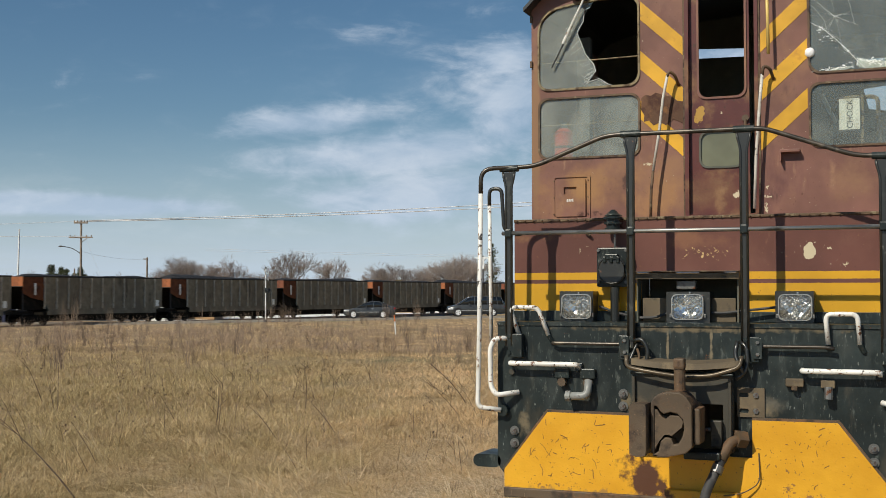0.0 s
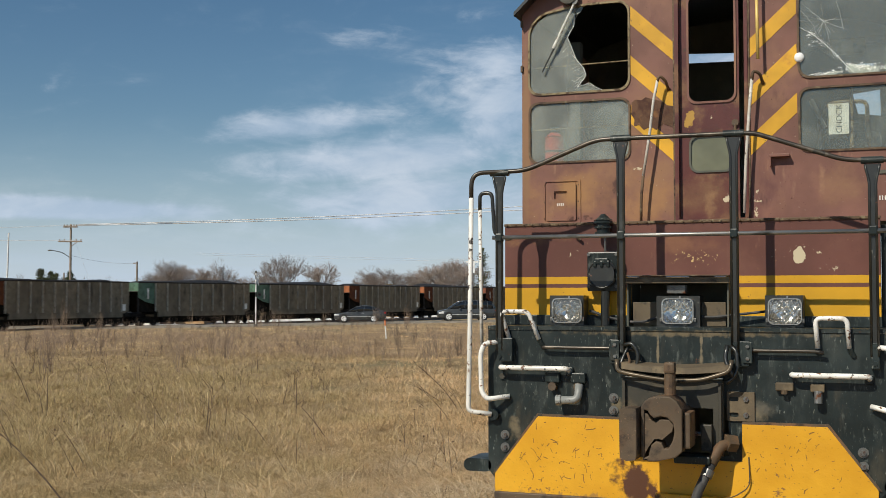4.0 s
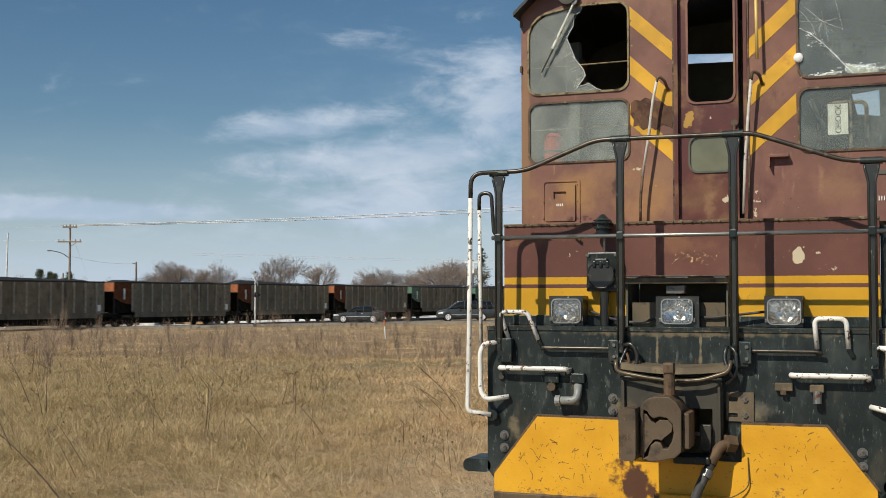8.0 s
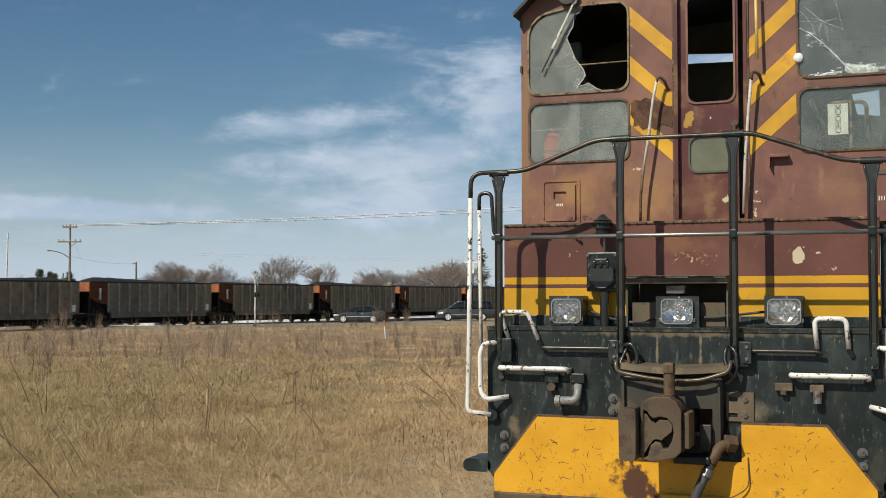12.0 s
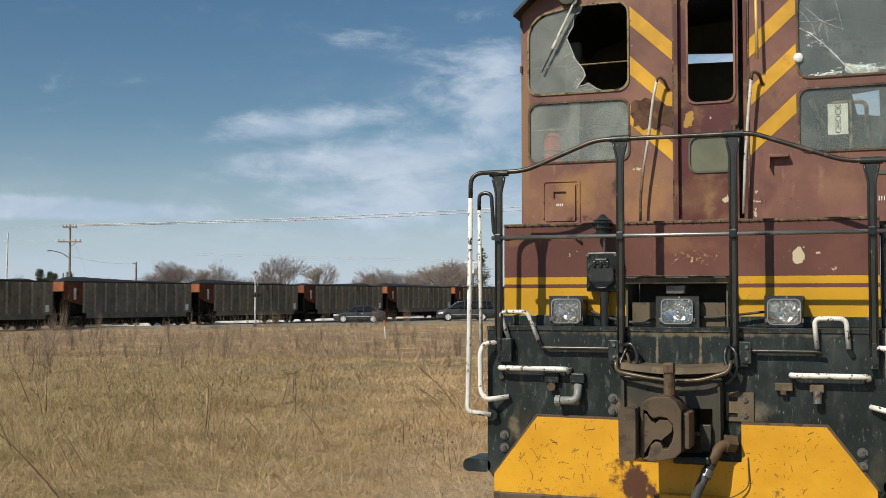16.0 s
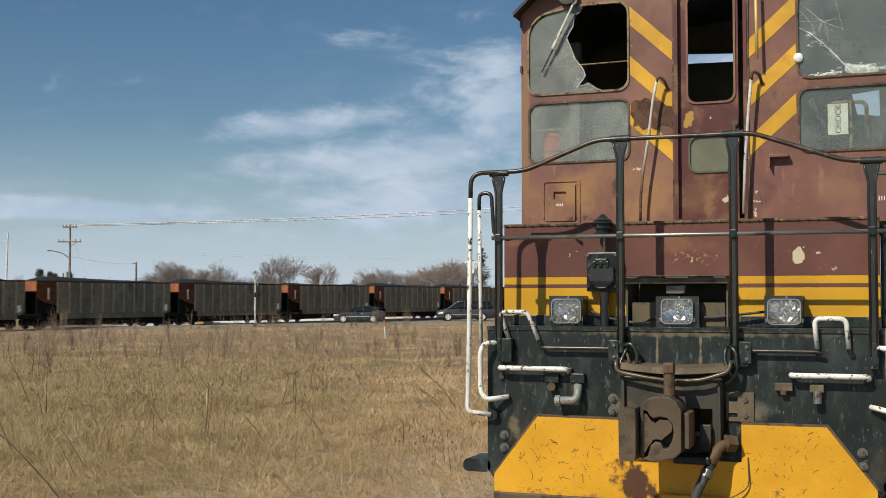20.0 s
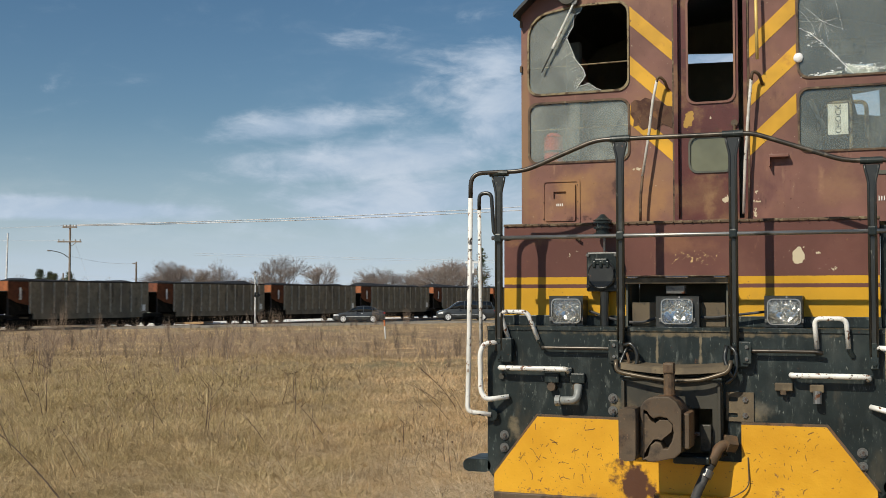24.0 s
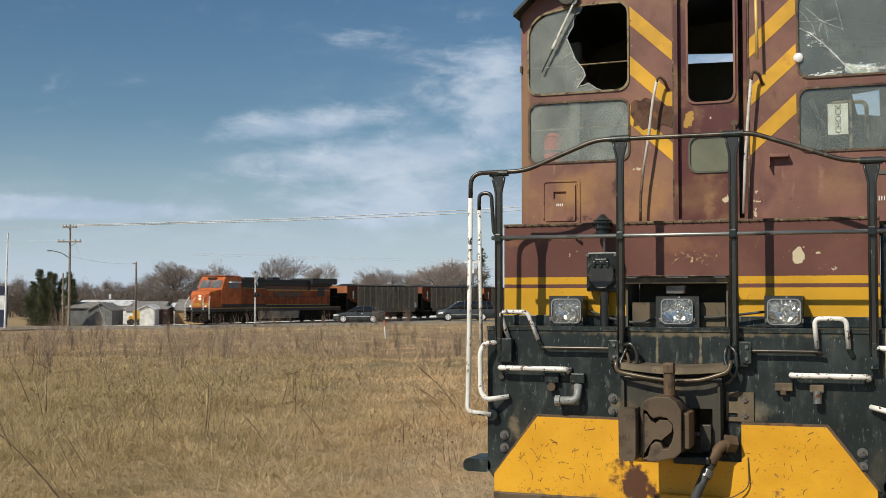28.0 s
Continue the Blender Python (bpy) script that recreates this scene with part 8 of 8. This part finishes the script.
def blades(name, x, y, h, w, lie, rs, mat, label, keep_dir=None):
    """One joined mesh of curved blades at the places x, y."""
    n = len(x)
    z = height(x, y) - 0.02
    a = rs.rand(n) * 2 * math.pi
    lie = lie * np.exp(rs.randn(n) * 0.55)
    bend = h * lie * (0.3 + rs.rand(n)) + rs.rand(n) * 0.02
    la = a + rs.randn(n) * 1.2 if keep_dir is None else keep_dir + rs.randn(n) * 0.5
    bx, by = np.cos(la) * bend, np.sin(la) * bend
    wx, wy = -np.sin(a) * w / 2, np.cos(a) * w / 2
    up = h / np.sqrt(1 + lie * lie * 0.6)
    v = np.empty((n, 5, 3))
    v[:, 0] = np.column_stack([x - wx, y - wy, z])
    v[:, 1] = np.column_stack([x + wx, y + wy, z])
    v[:, 2] = np.column_stack([x + wx * 0.8 + bx * 0.35, y + wy * 0.8 + by * 0.35, z + up * 0.6])
    v[:, 3] = np.column_stack([x - wx * 0.8 + bx * 0.35, y - wy * 0.8 + by * 0.35, z + up * 0.6])
    v[:, 4] = np.column_stack([x + bx, y + by, z + up])
    i = np.arange(n) * 5
    me = bpy.data.meshes.new(name)
    me.vertices.add(n * 5)
    me.vertices.foreach_set("co", v.ravel())
    me.loops.add(n * 7)
    li = np.column_stack([i, i + 1, i + 2, i + 3, i + 3, i + 2, i + 4]).ravel()
    me.loops.foreach_set("vertex_index", li)
    me.polygons.add(n * 2)
    st = np.column_stack([np.arange(n) * 7, np.arange(n) * 7 + 4]).ravel()
    me.polygons.foreach_set("loop_start", st)
    me.update(calc_edges=True)
    me.materials.append(mat)
    return tagged(new(name, me), label, "grass", "", "stuff")


def clear_of_engine(x, y):
    return ~((np.abs(x - LX) < 1.45) & (y > 9.1) & (y < 26))


def tufts(x, y):
    """How thick the grass stands, in tufts a hand or two across."""
    return 0.5 + 0.42 * np.sin(x * 5.7 + 2.2 * np.sin(y * 2.9 + 0.6 * x)) * np.sin(y * 5.1 + 1.9 * np.sin(x * 2.3)) + 0.30 * np.sin(x * 11.3 + 1.7 * np.sin(y * 4.3)) * np.sin(y * 9.7 + 1.3 * np.sin(x * 5.9))


def patchy(x, y):
    return 0.5 + 0.28 * np.sin(x * 2.9 + 2.2 * np.sin(y * 1.7)) * np.sin(y * 3.3 + 1.9 * np.sin(x * 1.3)) + 0.3 * np.sin(x * 0.7 + np.sin(y * 0.45)) * np.sin(y * 0.6 + 0.4)


def grass(name, n, lo, hi, tall, width, lie, seed, label, left=-0.46, right=0.10, extra=2.5, mat=None, trodden=False):
    """n blades between two distances out across the field."""
    rs = np.random.RandomState(seed)
    d = lo * (hi / lo) ** rs.rand(n)
    side = d * (left + (right - left) * rs.rand(n)) + extra * (rs.rand(n) - 0.5)
    x, y = side * CY - d * SY, side * SY + d * CY
    keep = clear_of_engine(x, y) & (rs.rand(n) < (0.30 + 0.6 * patchy(x, y)) * (0.25 + 1.25 * tufts(x, y)))
    x, y, d, side = x[keep], y[keep], d[keep], side[keep]
    n = len(x)
    clump = 0.5 + 0.5 * np.sin(x * 1.7 + 2 * np.sin(y * 1.1)) * np.sin(y * 1.9 + 1.5 * np.sin(x * 0.8))
    h = tall * (0.45 + 0.75 * rs.rand(n)) * (0.65 + 0.6 * clump) * (0.55 + 0.8 * np.clip(tufts(x, y), 0, 1))
    if trodden:
        h *= 1 - 0.35 * smooth01(side, -5.0, -1.5) * smooth01(-d, -15.0, -11.5)
    w = width * (0.6 + 0.8 * rs.rand(n)) * (d / lo) ** 0.85
    return blades(name, x, y, h, w, lie, rs, mat or M_grass, label)


def tussocks(count, each, lo, hi, tall, width, seed, mat, label, name="grass", spread=0.16, lie=0.7, ground=2.4):
    """Clumps of longer growth that lean over and shade what is behind them."""
    rs = np.random.RandomState(seed)
    d = lo * (hi / lo) ** rs.rand(count)
    side = d * (-0.46 + 0.54 * rs.rand(count))
    cx, cy = side * CY - d * SY, side * SY + d * CY
    keep = patchy(cx * 0.4, cy * 0.4) + 0.25 * rs.randn(count) > 0.5
    cx, cy, d = cx[keep], cy[keep], d[keep]
    size = 0.5 + 0.9 * rs.rand(len(cx))
    a = rs.rand(len(cx), each) * 2 * math.pi
    r = np.abs(rs.randn(len(cx), each)) * spread * size[:, None]
    x, y = (cx[:, None] + r * np.cos(a) * ground).ravel(), (cy[:, None] + r * np.sin(a)).ravel()
    h = (tall * size[:, None] * (0.5 + 0.6 * rs.rand(len(cx), each)) * np.exp(-(r / (spread * 2.2)) ** 2)).ravel()
    w = (width * (d / lo)[:, None] ** 0.85 * (0.6 + 0.8 * rs.rand(len(cx), each))).ravel()
    ok = clear_of_engine(x, y)
    return blades(name, x[ok], y[ok], h[ok], w[ok], lie, rs, mat, label, a.ravel()[ok])


def brush_and_furrows():
    """Furrow shade put in as dark grass, and bleached straw lying near the locomotive."""
    rs = np.random.RandomState(77)
    xs, ys, hs, ws = [], [], [], []
    for ahead, s0, s1, k in ((21.6, -6.9, -4.3, 700), (26.6, -5.6, -4.5, 260), (24.0, -9.6, -7.2, 450), (29.5, -4.2, -1.6, 320), (19.0, -5.2, -3.6, 320), (17.4, -7.6, -6.2, 320), (15.2, -3.4, -2.2, 260), (33.0, -9.5, -6.0, 500), (31.0, -13.5, -10.5, 350),
                             (11.6, -3.7, -2.5, 420), (13.6, -6.0, -4.8, 260), (36.0, -5.0, -1.0, 450), (12.6, -1.6, -0.4, 260), (22.8, -2.0, -0.4, 260), (38.5, -14, -9.0, 500), (27.6, -11.8, -9.4, 300)):
        k *= 2
        s = s0 + (s1 - s0) * rs.rand(k)
        a = ahead + 0.25 * np.sin(s * 1.7 + ahead) + rs.randn(k) * 0.010 * ahead
        xs.append(s * CY - a * SY)
        ys.append(s * SY + a * CY)
        hs.append(0.10 + 0.16 * rs.rand(k))
        ws.append(0.0036 * (0.7 + 0.6 * rs.rand(k)) * (ahead / 11) ** 0.85)
    x, y = np.concatenate(xs), np.concatenate(ys)
    blades("grass", x, y, np.concatenate(hs), np.concatenate(ws), 1.3, rs, M_thatch_shade, "dark grass put in for shade along old furrows")
    n = 2600
    d = 8.5 * (16 / 8.5) ** rs.rand(n)
    side = d * (-0.16 + 0.22 * rs.rand(n))
    x, y = side * CY - d * SY, side * SY + d * CY
    ok = clear_of_engine(x, y)
    x, y, d = x[ok], y[ok], d[ok]
    blades("grass", x, y, 0.16 + 0.20 * rs.rand(len(x)), 0.0060 * (0.6 + 0.8 * rs.rand(len(x))), 3.2, rs, M_straw, "long bleached straw lying flat", rs.rand(len(x)) * 0.9 + 2.4)


M_grass = grass_material("dry_grass_blades", (0.58, 0.405, 0.225), (1.0, 0.775, 0.47), 1.14)
M_straw = grass_material("pale_flattened_straw", (0.44, 0.33, 0.205), (0.95, 0.79, 0.57), 1.0)
M_brush = material("dead_brush_stems", (0.32, 0.232, 0.165), [((0.46, 0.34, 0.235), 0.6, 0.45, 0.65)], rough=0.95)
grass("grass", 460000, 7.5, 28, 0.165, 0.0036, 1.9, 1, "ankle-high dry tan grass", trodden=True)
grass("grass", 330000, 24, 89, 0.12, 0.0074, 2.2, 2, "dry tan field grass farther out")
grass("grass", 5000, 8, 30, 0.34, 0.003, 0.7, 3, "taller pale grass stalks", mat=M_straw)
grass("grass", 30000, 7.5, 15, 0.36, 0.0052, 5.0, 4, "flattened straw near the locomotive", left=-0.20, right=0.14, mat=M_straw)
grass("grass", 15000, 9, 40, 0.20, 0.0035, 3.0, 12, "pale straw lying in the grass", mat=M_straw)
tussocks(900, 60, 13, 50, 0.24, 0.0042, 9, M_grass, "clumps of longer tan grass", lie=1.5)
M_thatch_shade = grass_material("matted_thatch_and_shade", (0.13, 0.092, 0.055), (0.36, 0.26, 0.16), 0.5)
tussocks(1500, 46, 9.5, 45, 0.17, 0.0040, 21, M_thatch_shade, "dark matted clumps of dead grass", lie=1.4, spread=0.13, ground=2.8)
tussocks(1000, 40, 12, 50, 0.18, 0.0042, 22, M_straw, "pale clumps of bleached grass", lie=1.8, spread=0.13)
tussocks(1100, 42, 36, 66, 0.62, 0.0065, 10, M_brush, "low tangled clumps of grey-brown brush", "brush", 0.42, 1.3, 1.6)
brush_and_furrows()
grass("brush", 15000, 36, 90, 0.62, 0.0055, 0.7, 7, "grey-brown dead brush stems", mat=M_brush)
grass("brush", 8000, 14, 45, 0.38, 0.0030, 0.7, 8, "thin dark dead stems in the grass", mat=M_brush)


# ---- what moves ----
def motions():
    times = [0.0, 4.0, 8.0, 12.0, 16.0, 20.0, 24.0, 28.0]
    for n, c in train:
        walk(c, [(t, track_pose(n + 0.507 + 0.7075 * t)) for t in times])
    walk(engine, [(t, track_pose(FIRST - 0.073 - 0.034 + 0.507 + 0.7075 * t)) for t in times])


motions()
